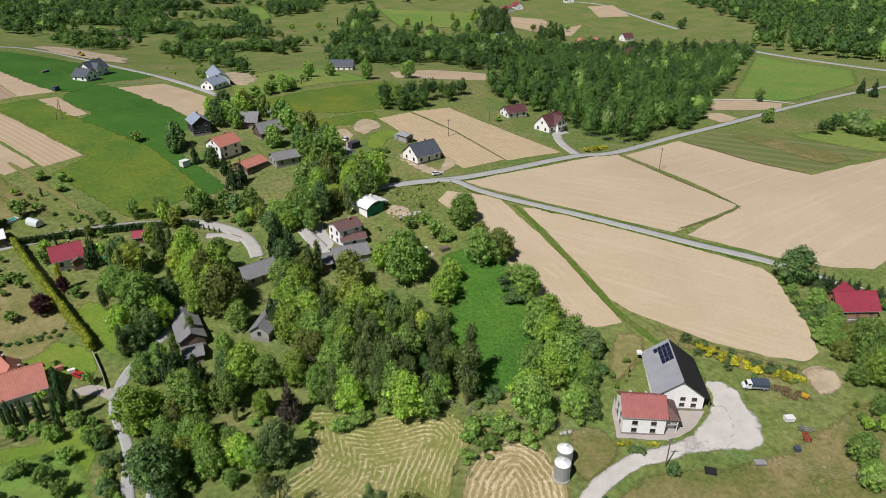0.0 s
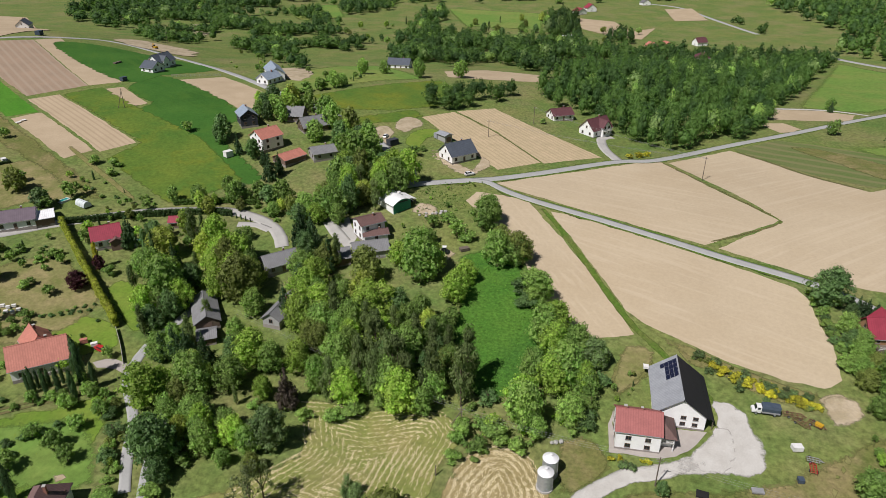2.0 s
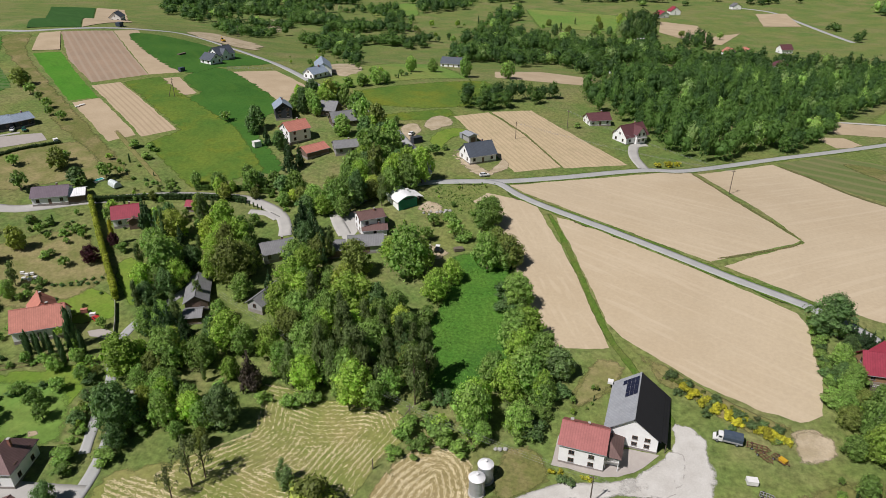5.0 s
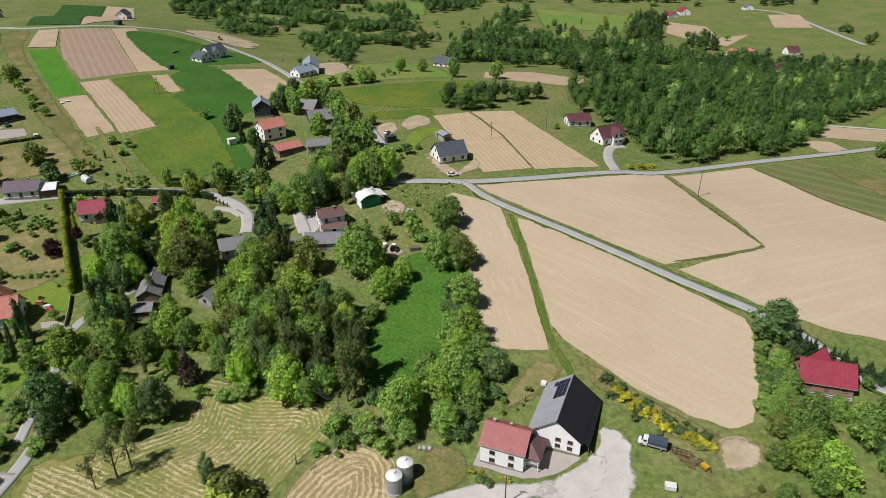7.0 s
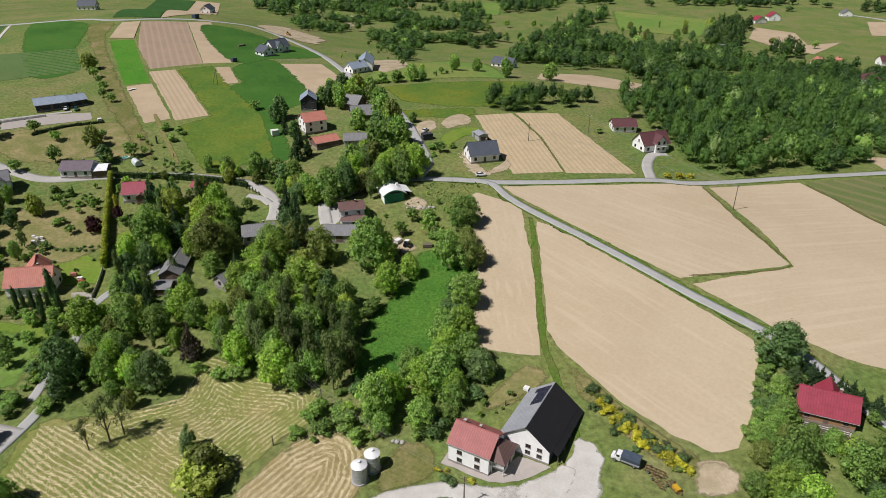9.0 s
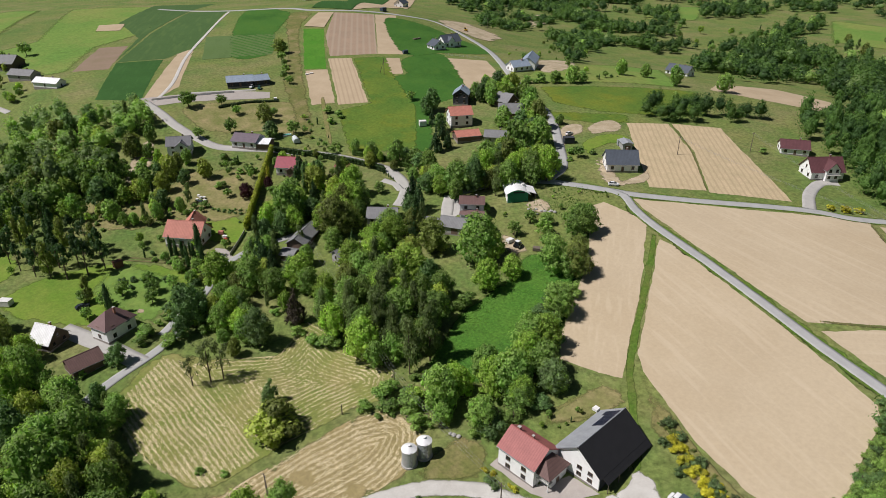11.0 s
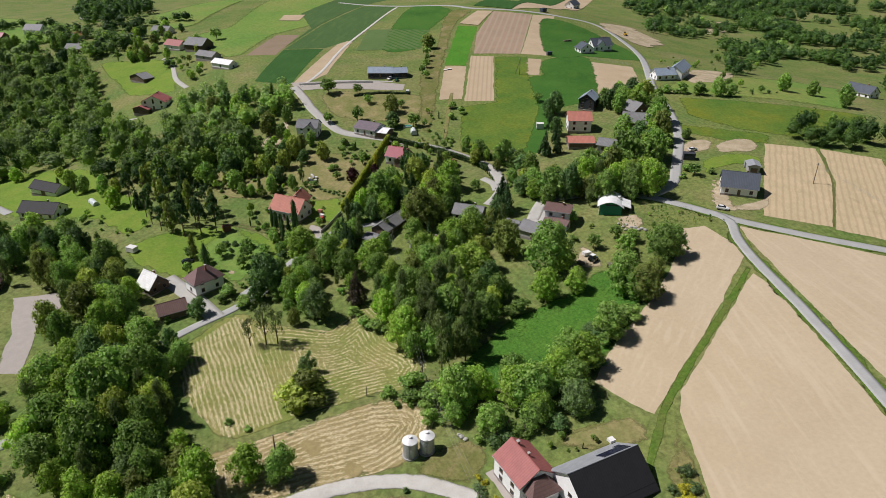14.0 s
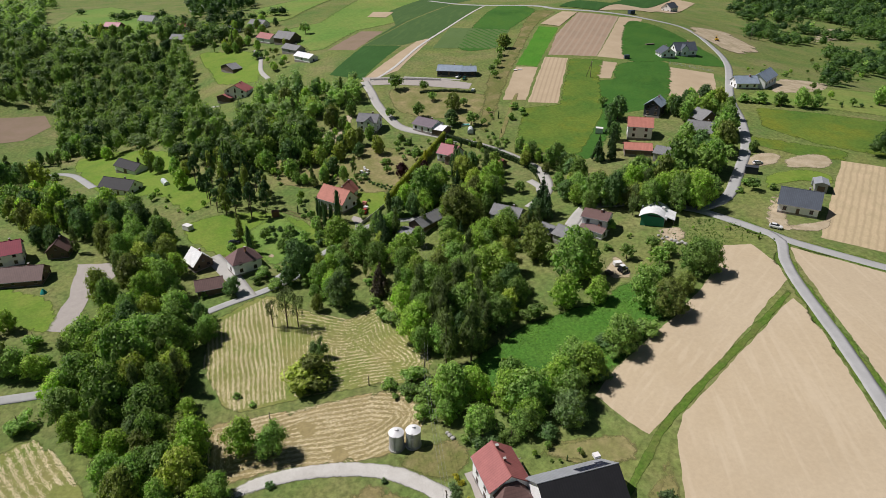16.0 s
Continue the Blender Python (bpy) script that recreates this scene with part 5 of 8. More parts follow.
cabin = house(115.6, 156.6, 1.5, 11.4, 8.0, 2.6, 3.6, 'x', 'red_tile', 'log_wall', label="log house with a crimson metal roof and porch")
wing(cabin, 0.6, 3.4, 0, 4.6, 4.6, 3.2, 2.7, 'y', 'red_tile', 'log_wall')
part("porch_floor", Shape().box(-4.6, 4.8, -6.6, -4.05, -1.0, 0.25).mesh("porch_floor", M["pole_wood"]), cabin, "pale weathered porch deck")
for u in (-4.4, -1.4, 1.6, 4.6):
    part("post", Shape().box(u - 0.08, u + 0.08, -6.5, -6.34, 0.25, 1.2).mesh("post", M["frame_white"]), cabin)
part("railing", Shape().box(-4.5, 4.7, -6.46, -6.38, 1.1, 1.2).box(-4.5, 4.7, -6.46, -6.38, 0.6, 0.68).mesh("railing", M["frame_white"]), cabin)
villa = house(52.6, 311.4, 44, 13.0, 9.0, 3.4, 4.4, 'x', 'maroon_tile', 'white_wall', label="white house with maroon tiled roof and cross gable")
wing(villa, 1.2, -3.4, 0, 5.4, 5.0, 4.4, 2.9, 'y', 'maroon_tile', 'white_wall', 0.4, 2)
part("balcony", Shape().box(-1.4, 3.8, -7.1, -5.9, 2.5, 2.68).mesh("balcony", M["concrete"]), villa)
part("railing", Shape().box(-1.4, 3.8, -7.1, -7.04, 3.4, 3.48).box(-1.4, 3.8, -7.1, -7.04, 2.9, 2.96).mesh("railing", M["frame_white"]), villa)
farmstead = house(-121.7, 346.1, -20, 7.8, 11.3, 3.0, 2.8, 'y', 'steel_blue', 'white_wall', label="white house with two wings and steel-blue roofs")
wing(farmstead, -7.6, 13.6, 138, 21.0, 8.5, 3.6, 3.2, 'x', 'steel_blue', 'white_wall', 0.5, 4)
house(36.4, 330.4, 26.6, 11.1, 8.0, 2.8, 2.6, 'x', 'maroon_tile', 'white_wall')
house(-69.2, 455.5, -5.4, 15.5, 9.0, 3.0, 3.4, 'x', 'blue_sheet', 'white_wall')
house(42.4, 513.4, 66.4, 19.9, 8.0, 2.0, 3.0, 'x', 'red_tile', 'white_wall', 1)
house(70.0, 469.6, 68.2, 20.2, 9.0, 3.0, 3.0, 'h', 'grey_tile', 'white_wall', 1)
house(173.3, 615.8, 6.5, 13.4, 11.0, 5.4, 3.6, 'h', 'maroon_tile', 'white_wall')
house(142.9, 693.1, 27.7, 10.1, 9.0, 3.0, 3.6, 'y', 'orange_tile', 'white_wall', 1)
house(159.2, 701.5, 26.5, 8.4, 9.0, 3.0, 3.6, 'y', 'orange_tile', 'white_wall', 1)
house(197.8, 726.2, 23.5, 11.6, 10.0, 4.0, 4.0, 'x', 'maroon_tile', 'white_wall', 1)
house(87.4, 930.8, 38.4, 17.8, 11.0, 4.0, 4.0, 'y', 'red_tile', 'white_wall', 1)
house(103.4, 959.3, 23.5, 14.1, 11.0, 5.0, 5.0, 'y', 'red_tile', 'white_wall', 1)
house(188.5, 1035.6, 19.3, 12.1, 11.0, 4.0, 4.0, 'y', 'grey_tile', 'white_wall', 1)
house(-490.8, 468.1, 31.3, 18.9, 11.0, 4.0, 4.0, 'x', 'blue_sheet', 'white_wall')
house(62.4, 717.6, 31.4, 17.2, 11.0, 3.0, 3.0, 'x', 'white_metal', 'white_wall', 1)
house(-38.8, 180.1, 24.0, 5.8, 7.0, 2.6, 1.8, 'x', 'grey_sheet', 'wood_wall', 0)
house(-29.9, 184.6, 22.2, 11.1, 7.0, 2.8, 2.0, 'x', 'grey_sheet', 'grey_wall', 0)
house(-29.9, 192.9, 24.2, 8.0, 3.5, 2.6, 1.0, 'x', 'brown_tile', 'white_wall', 1)
house(-98.6, 191.9, 13.0, 5.5, 4.0, 2.2, 1.2, 'x', 'red_tile', 'wood_wall', 0)
house(-65.6, 139.3, 24.4, 4.5, 5.0, 2.2, 1.0, 'x', 'grey_sheet', 'wood_wall', 0)
house(-106.6, 127.7, 51.0, 6.4, 7.0, 3.2, 3.2, 'y', 'orange_tile', 'white_wall', 1)
house(-16.8, 279.6, 44.5, 4.0, 6.0, 3.0, 0.6, 'y', 'pale_sheet', 'grey_wall', 0)
house(-87.6, 288.7, 91.4, 9.1, 8.0, 2.6, 3.2, 'y', 'grey_sheet', 'wood_wall', 1)
house(-396.0, 144.1, 29.0, 16.0, 9.0, 3.2, 3.0, 'x', 'faded_red', 'white_wall', 1)
house(-339.4, 153.0, 27.8, 15.8, 8.0, 3.0, 2.4, 'x', 'grey_sheet', 'grey_wall', 1)
house(-276.9, 100.0, 42.4, 10.1, 8.0, 3.0, 1.6, 'y', 'faded_red', 'wood_wall', 0)


# ---- trees ----
def ico():
    bm = bmesh.new()
    bmesh.ops.create_icosphere(bm, subdivisions=1, radius=1.0)
    v = np.array([p.co[:] for p in bm.verts])
    f = np.array([[p.index for p in q.verts] for q in bm.faces])
    bm.free()
    return v, f


ICO_V, ICO_F = ico()


OCTA_V = np.array([(1, 0, 0), (-1, 0, 0), (0, 1, 0), (0, -1, 0), (0, 0, 1), (0, 0, -1)], float)
OCTA_F = np.array([(0, 2, 4), (2, 1, 4), (1, 3, 4), (3, 0, 4), (2, 0, 5), (1, 2, 5), (3, 1, 5), (0, 3, 5)])


def crown_arrays(rng, lobes, leaves, size, core=0.8):
    """Leaves on many lobes: (centre, radius) each; returns corners and quads plus core triangles."""
    lobes = np.array(lobes)
    c, r = lobes[:, :3], lobes[:, 3]
    area = r ** 2
    pick = rng.choice(len(c), leaves, p=area / area.sum())
    d = rng.normal(size=(leaves, 3))
    d /= np.linalg.norm(d, axis=1)[:, None]
    d[:, 2] = np.where(rng.random(leaves) < 0.6, np.abs(d[:, 2]), d[:, 2])
    p = c[pick] + d * (r[pick] * rng.uniform(0.72, 1.2, leaves))[:, None]
    n = d + rng.normal(scale=0.34, size=(leaves, 3)) + np.array((0, 0, 0.2))
    n /= np.linalg.norm(n, axis=1)[:, None]
    a = np.cross(n, rng.normal(size=(leaves, 3)))
    a /= np.linalg.norm(a, axis=1)[:, None]
    b = np.cross(n, a)
    s = (size * rng.uniform(0.6, 1.4, leaves))[:, None]
    tri = np.stack((p + a * s, p - a * s * 0.5 + b * s * 0.9, p - a * s * 0.5 - b * s * 0.9), 1).reshape(-1, 3)
    return tri, np.arange(leaves * 3).reshape(-1, 3), c, r * core


def crown_mesh(name, rng, lobes, leaves, size, material, core=0.8):
    quad, qf, c, r = crown_arrays(rng, lobes, leaves, size, core)
    v, f, n = [quad], [list(q) for q in qf.tolist()], len(quad)
    for k in range(len(c)):
        ball, tris = (ICO_V, ICO_F) if r[k] > 0.13 else (OCTA_V, OCTA_F)
        v.append(c[k] + ball * r[k] * rng.uniform(0.85, 1.1, (len(ball), 1)))
        f += (tris + n).tolist()
        n += len(ball)
    return mesh_from(name, np.vstack(v).tolist(), f, material)


def trunk_shape(rng, height_m, spread, limbs=5, girth=0.02):
    s = Shape()
    s.tube((0, 0, -0.04), (0, 0, 0.45), girth * 1.4, girth, 7)
    s.tube((0, 0, 0.45), (rng.normal() * 0.02, rng.normal() * 0.02, 0.85), girth, girth * 0.3, 6)
    for k in range(limbs):
        a = k * math.tau / limbs + rng.uniform(-0.4, 0.4)
        z = rng.uniform(0.22, 0.5)
        s.tube((0, 0, z), (math.cos(a) * spread * 0.7, math.sin(a) * spread * 0.7, z + rng.uniform(0.15, 0.3)), girth * 0.6, girth * 0.15, 5)
    return s


def lobes_for(kind, rng):
    """Lobes of a crown in a tree of height 1 and crown width 1."""
    r = []
    if kind == "broad":
        n, lean, peak = 38, rng.normal(scale=0.04, size=2), rng.uniform(0.85, 1.25)
        for k in range(n):
            up = 1 - 2 * (k + 0.5) / n
            a = k * 2.4 + rng.uniform(-0.5, 0.5)
            w = math.sqrt(1 - abs(up) ** 2.2) * (1 - 0.24 * peak * up) * rng.uniform(0.72, 1.16)
            r.append((math.cos(a) * w * 0.37 + lean[0] * up, math.sin(a) * w * 0.37 + lean[1] * up, 0.5 + 0.42 * up * rng.uniform(0.9, 1.06), rng.uniform(0.085, 0.155)))
        r += [(0, 0, 0.38, 0.36), (0, 0, 0.56, 0.34), (lean[0] * 0.5, lean[1] * 0.5, 0.72, 0.25)]
    elif kind == "fruit":
        for k in range(18):
            up = 1 - 1.75 * (k + 0.5) / 18
            a = k * 2.4 + rng.uniform(-0.5, 0.5)
            w = math.sqrt(1 - up * up) * rng.uniform(0.7, 1.15)
            r.append((math.cos(a) * w * 0.34, math.sin(a) * w * 0.34, 0.55 + 0.32 * up * rng.uniform(0.85, 1.1), rng.uniform(0.1, 0.18)))
        r.append((0, 0, 0.54, 0.3))
    elif kind == "slim":
        for k in range(22):
            a, z = rng.uniform(0, math.tau), rng.uniform(0.2, 0.94)
            w = 0.36 * (1 - abs(z - 0.45) / 0.6) * rng.uniform(0.3, 0.95)
            r.append((math.cos(a) * w, math.sin(a) * w, z, rng.uniform(0.11, 0.17)))
    elif kind == "willow":
        for k in range(26):
            a, z = rng.uniform(0, math.tau), rng.uniform(0.2, 0.88)
            w = 0.4 * math.sqrt(max(0.05, 1 - ((z - 0.35) / 0.6) ** 2)) * rng.uniform(0.7, 1.0)
            r.append((math.cos(a) * w, math.sin(a) * w, z, rng.uniform(0.09, 0.14)))
        r.append((0, 0, 0.5, 0.33))
    elif kind == "spruce":
        for z in np.linspace(0.12, 0.97, 13):
            n = max(1, int(7 * (1 - z)) + 1)
            for k in range(n):
                a = rng.uniform(0, math.tau)
                w = 0.38 * (1 - z) * rng.uniform(0.8, 1.1)
                r.append((math.cos(a) * w, math.sin(a) * w, z, 0.13 * (1.15 - z)))
            r.append((0, 0, z, 0.28 * (1.04 - z)))
    elif kind == "pine":
        for k in range(18):
            a, z = rng.uniform(0, math.tau), rng.uniform(0.5, 0.95)
            w = 0.33 * (1.1 - z) / 0.5 * rng.uniform(0.4, 1.0)
            r.append((math.cos(a) * w, math.sin(a) * w, z, rng.uniform(0.06, 0.11)))
    elif kind == "thuja":
        for z in np.linspace(0.08, 0.95, 12):
            w = 0.42 * math.sqrt(max(0.02, 1 - ((z - 0.35) / 0.65) ** 2)) if z > 0.35 else 0.42
            a = rng.uniform(0, math.tau)
            r.append((0.05 * math.cos(a), 0.05 * math.sin(a), z, w * 0.85))
    elif kind == "shrub":
        for k in range(14):
            a, z = rng.uniform(0, math.tau), rng.uniform(0.15, 0.75)
            w = rng.uniform(0.05, 0.36)
            r.append((math.cos(a) * w, math.sin(a) * w, z * (1 - w * 0.7), rng.uniform(0.13, 0.22)))
    elif kind == "bare":
        for k in range(18):
            a, z = rng.uniform(0, math.tau), rng.uniform(0.35, 0.97)
            w = 0.36 * (1.15 - abs(z - 0.6)) * rng.uniform(0.2, 1.0)
            r.append((math.cos(a) * w, math.sin(a) * w, z, rng.uniform(0.06, 0.12)))
    return r


LEAF_COUNT = dict(broad=2350, fruit=560, slim=1700, willow=2600, spruce=1500, pine=1000, thuja=520, shrub=760, bare=900)
LEAF_SIZE = dict(broad=0.026, fruit=0.045, slim=0.024, willow=0.026, spruce=0.026, pine=0.03, thuja=0.04, shrub=0.046, bare=0.022)
FAR_FROM = 210.0   # beyond this from the middle of the flight path trees carry fewer, larger leaf clumps
PLANT_NAMES = dict(broad=("broadleaf_tree", "broadleaf tree"), fruit=("orchard_tree", "small orchard tree"), slim=("birch_tree", "tall slim birch"), willow=("willow_tree", "drooping willow tree"), spruce=("spruce_tree", "spruce tree"), pine=("pine_tree", "open-crowned pine"), thuja=("conifer", "clipped columnar thuja"), shrub=("shrub", "bushy shrub"), bare=("alder_tree", "thin half-bare tree"))
TONES = dict(fresh="with fresh light-green leaves", mid="with full green leaves", dark="with dark green leaves", olive="with olive-brown young leaves", blue="with grey-green leaves", purple="with dark purple leaves", yellow="full of yellow flowers", conifer="with dark needles", grey="with few greyish leaves", dead="with brown dying needles", birch="with fine dull green leaves", lime="with yellow-green young leaves")
STOCK = {}


def stock(kind, tone, far):
    """Four meshes of each kind, tone and fineness, as (crown, trunk)."""
    if (kind, tone, far) not in STOCK:
        rng = np.random.default_rng(sum(map(ord, kind + tone)) + far)
        made = []
        for k in range(4):
            count, size = (LEAF_COUNT[kind] // 4, LEAF_SIZE[kind] * 1.9) if far else (LEAF_COUNT[kind], LEAF_SIZE[kind])
            crown = crown_mesh("crown", rng, lobes_for(kind, rng), count, size, M["leaf_" + tone], 0.25 if kind == "bare" else 0.5 if kind == "pine" else 0.72)
            trunk = trunk_shape(rng, 1, 0.3, 3 if kind in ("spruce", "thuja", "shrub") else 6).mesh("trunk", M["bark"])
            made.append((crown, trunk))
        STOCK[kind, tone, far] = made
    return STOCK[kind, tone, far]


dice = random.Random(4)


def plant(kind, tone, x, y, w, h):
    own = random.Random(int(x * 10) * 7919 + int(y * 10))
    crown, trunk = own.choice(stock(kind, tone, math.hypot(x - 70, y - 50) > FAR_FROM))
    name, words = PLANT_NAMES[kind]
    if kind == "broad":
        name = dict(mid="broadleaf_tree", fresh="maple_tree", olive="walnut_tree", purple="plum_tree").get(tone, "deciduous_tree")
        h *= own.uniform(0.92, 1.2)
    root = new(name, trunk)
    root.matrix_basis = pose(x, y, height(x, y), 0, 0, own.uniform(0, 360)) @ Matrix.Diagonal((w, w * own.uniform(0.88, 1.12), h, 1))
    part("crown", crown, root)
    return tagged(root, words + " " + TONES[tone], name.split("_")[-1])


CLEARINGS = [(115.6, 149.5, 6.5), (109, 150, 3), (121, 150, 3), (-60.8, 139.2, 1.2), (-103.3, 165.3, 1.2), (-85.8, 174.8, 1.2), (-36.6, 134.6, 1.2), (-72, 136.9, 1.2), (-76.6, 134, 1.2), (-60.2, 21, 1.2), (-98.6, 251.4, 1.2), (-95.5, 244.9, 1.2), (-92.4, 163.6, 1.2), (-37.3, 176.4, 1.2), (-107.8, 154.3, 1.2), (-72.6, 144.8, 1.2), (-160.5, 143.5, 1.2), (-132.7, 194.7, 1.2), (-97.5, 187.5, 1.2), (-119.3, 177.7, 1.2), (-72.7, 231.4, 1.2), (-49.4, 18.1, 1.2), (-86.8, 164.7, 1.2)]   # (x, y, radius) kept free of scattered trees


def trees(kind, places):
    shape, tone = kind.split("_")
    for x, y, w, h in places:
        plant(shape, tone, x, y, w, h)


MIXES = dict(mid=(("broad", "mid", 4), ("broad", "fresh", 2), ("broad", "olive", 1), ("slim", "birch", 2), ("broad", "dark", 2), ("broad", "lime", 1), ("shrub", "mid", 1)), dark=(("broad", "dark", 3), ("broad", "mid", 2), ("slim", "birch", 1)),
             pine=(("pine", "conifer", 3), ("spruce", "conifer", 1), ("slim", "olive", 1)), conifer=(("spruce", "conifer", 3), ("broad", "dark", 1)),
             garden=(("fruit", "mid", 4), ("shrub", "mid", 3), ("fruit", "fresh", 2), ("shrub", "dark", 1), ("thuja", "conifer", 1), ("fruit", "olive", 1)))


def scatter(points, n, gap):
    """Up to n places inside an outline, kept apart."""
    xs, ys = [p[0] for p in points], [p[1] for p in points]
    got = []
    for _ in range(n * 40):
        p = (dice.uniform(min(xs), max(xs)), dice.uniform(min(ys), max(ys)))
        if inside(p, points) and all((p[0] - q[0]) ** 2 + (p[1] - q[1]) ** 2 > gap * gap for q in got):
            got.append(p)
            if len(got) == n:
                break
    return got


def grove(mix, n, low, high, points):
    bag = [(s, t) for s, t, k in MIXES[mix] for _ in range(k)]
    for x, y in scatter(points, n, (low + high) * 0.22):
        shape, tone = dice.choice(bag)
        h = dice.uniform(low, high) * (0.5 if shape == "shrub" else 1.0)
        w = h * dice.uniform(0.8, 1.0) * dict(broad=0.9, fruit=0.95, slim=0.55, spruce=0.6, pine=0.7, thuja=0.35, shrub=1.4)[shape]
        if all(math.hypot(x - cx, y - cy) > r for cx, cy, r in CLEARINGS):
            plant(shape, tone, x, y, w, h)


def hedge(tone, width, tall, points):
    """One clipped hedge along a line: overlapping leafy lobes."""
    rng = np.random.default_rng(len(points) + int(tall * 10))
    lobes = []
    for p in smooth_line(points, width * 0.4):
        z = height(p.x, p.y)
        for f in np.arange(0.25, 1.0, 0.6 * width / tall):
            lobes.append((p.x + rng.normal() * 0.12, p.y + rng.normal() * 0.12, z + tall * f, width * 0.5 * rng.uniform(0.85, 1.1)))
    key = "leaf_hedge_" + tone
    if key not in M:
        M[key] = leaf(key, *dict(yellow=((0.23, 0.27, 0.03), (0.28, 0.30, 0.04)), dark=((0.03, 0.06, 0.016), (0.04, 0.07, 0.02)), mid=((0.055, 0.11, 0.02), (0.07, 0.12, 0.02)))[tone])
    ob = new("hedge", crown_mesh("hedge", rng, lobes, min(9000, int(len(lobes) * 34)), 0.2, M[key], 0.9))
    return tagged(ob, dict(yellow="tall clipped yellow-green conifer hedge", dark="low dark green clipped hedge", mid="low green garden hedge")[tone], "hedge")


def thuja_row(points):
    line = smooth_line(points, 1.7)
    for p in line:
        h = dice.uniform(1.5, 2.0)
        tagged(plant("thuja", "conifer", p.x, p.y, 0.85, h), group="thujas along the curved driveway")


WOOD_TREES, WOOD_NEAR = [], []
wood_rng = np.random.default_rng(11)
for k in range(12):
    slim = k % 4 == 0
    lob = [(0, 0, 0.5, 0.2 if slim else 0.34), (0, 0, 0.66, 0.16 if slim else 0.24)]
    for m in range(15):
        up = 1 - 2 * (m + 0.5) / 15
        a = m * 2.4 + wood_rng.uniform(-0.5, 0.5)
        w = math.sqrt(1 - abs(up) ** 2.2) * (1 - 0.3 * up) * wood_rng.uniform(0.75, 1.15) * (0.2 if slim else 0.35)
        lob.append((math.cos(a) * w, math.sin(a) * w, 0.52 + 0.42 * up, wood_rng.uniform(0.1, 0.165) * (0.75 if slim else 1.0)))
    WOOD_NEAR.append(crown_arrays(wood_rng, lob, 430, 0.0355, 0.84))
    WOOD_TREES.append(crown_arrays(wood_rng, lob, 105, 0.066, 0.88))
WOOD_TONES = dict(mid=(6, 4.5, 0.35, 0.3), dark=(3, 6, 0.2, 0.3), valley=(2.5, 0.6, 7, 6), olive=(2, 1, 2, 4))
for tone, pair in dict(green=((0.078, 0.155, 0.036), (0.112, 0.188, 0.045)), deep=((0.05, 0.105, 0.032), (0.07, 0.13, 0.036)), light=((0.235, 0.365, 0.095), (0.29, 0.40, 0.11)), grey=((0.21, 0.305, 0.115), (0.255, 0.335, 0.13))).items():
    M["leaf_wood_" + tone] = leaf("leaf_wood_" + tone, *pair, 0.16)


def wood(tone, gap, tall, keep, points):
    """A distant wood as one body of many crowns, more open where keep is below 1."""
    rng = np.random.default_rng(int(abs(points[0][0]) * 10))
    xs, ys = [p[0] for p in points], [p[1] for p in points]
    close = math.hypot(np.mean(xs) - 40, np.mean(ys) - 40) < 480
    share = np.array(WOOD_TONES[tone], float)
    v, f3, which, n = [], [], [], 0
    for gx_ in np.arange(min(xs), max(xs), gap):
        for gy_ in np.arange(min(ys), max(ys), gap):
            x, y = gx_ + rng.uniform(-0.5, 0.5) * gap, gy_ + rng.uniform(-0.5, 0.5) * gap
            if not inside((x, y), points):
                continue
            if keep < 1 and noise.noise((x / 45, y / 45, 1.7)) * 0.8 + 0.5 > keep + rng.uniform(-0.12, 0.12):
                continue
            quad, qf, c, r = (WOOD_NEAR if close else WOOD_TREES)[rng.integers(12)]
            h = tall * rng.uniform(0.6, 1.2) * (1 + 0.35 * noise.noise((x / 30, y / 30, 8.2)))
            w = min(gap, 13.0) * rng.uniform(1.0, 1.6)
            a = rng.uniform(0, math.tau)
            turn = np.array(((math.cos(a), math.sin(a), 0), (-math.sin(a), math.cos(a), 0), (0, 0, 1)))
            scale, at = np.array((w, w, h)), np.array((x, y, height(x, y)))
            body = [quad]
            f3.append(qf + n)
            m = len(quad)
            for k in ((0, 1, 5, 8) if close else (0, 1)):
                body.append(c[k] + ICO_V * r[k])
                f3.append(ICO_F + n + m)
                m += len(ICO_V)
            v.append((np.vstack(body) * scale) @ turn + at)
            which.append(np.full(len(qf) + (4 if close else 2) * len(ICO_F), rng.choice(4, p=share / share.sum())))
            n += m
    if not v:
        return
    me = big_mesh("woodland", np.vstack(v), np.vstack(f3), M["leaf_wood_green"])
    for key in ("deep", "light", "grey"):
        me.materials.append(M["leaf_wood_" + key])
    me.polygons.foreach_set("material_index", np.concatenate(which).astype(np.int32))
    return tagged(new("woodland", me), "dense distant woodland of mixed green broadleaf trees", "woodland", kind="stuff")


trees('broad_fresh', [(-8.7, 120.8, 10.9, 11.5), (-40.6, 145.5, 11.1, 11.6), (0.2, 162.8, 9.3, 9.8), (28.7, 151.4, 10.9, 11.5), (28.1, 144.1, 8.2, 8.6), (29.3, 133.5, 9.5, 10), (21.8, 126.2, 6.8, 7.2)])
trees('broad_mid', [(-26.8, 132.1, 10.3, 10.8), (-9.8, 135.8, 11.2, 11.8), (-2.2, 142.7, 11, 11.5), (-8.3, 152.1, 8.2, 8.6), (-11.4, 173.6, 15, 15.7), (20.8, 119.2, 11.4, 12), (31.7, 121.4, 7.9, 8.3), (36, 130.6, 7.9, 8.3), (23.7, 116.5, 6.6, 7), (-3.5, 120.4, 6.9, 7.2), (-39.6, 157.3, 8.4, 8.9), (6.5, 203.3, 11.2, 11.8)])
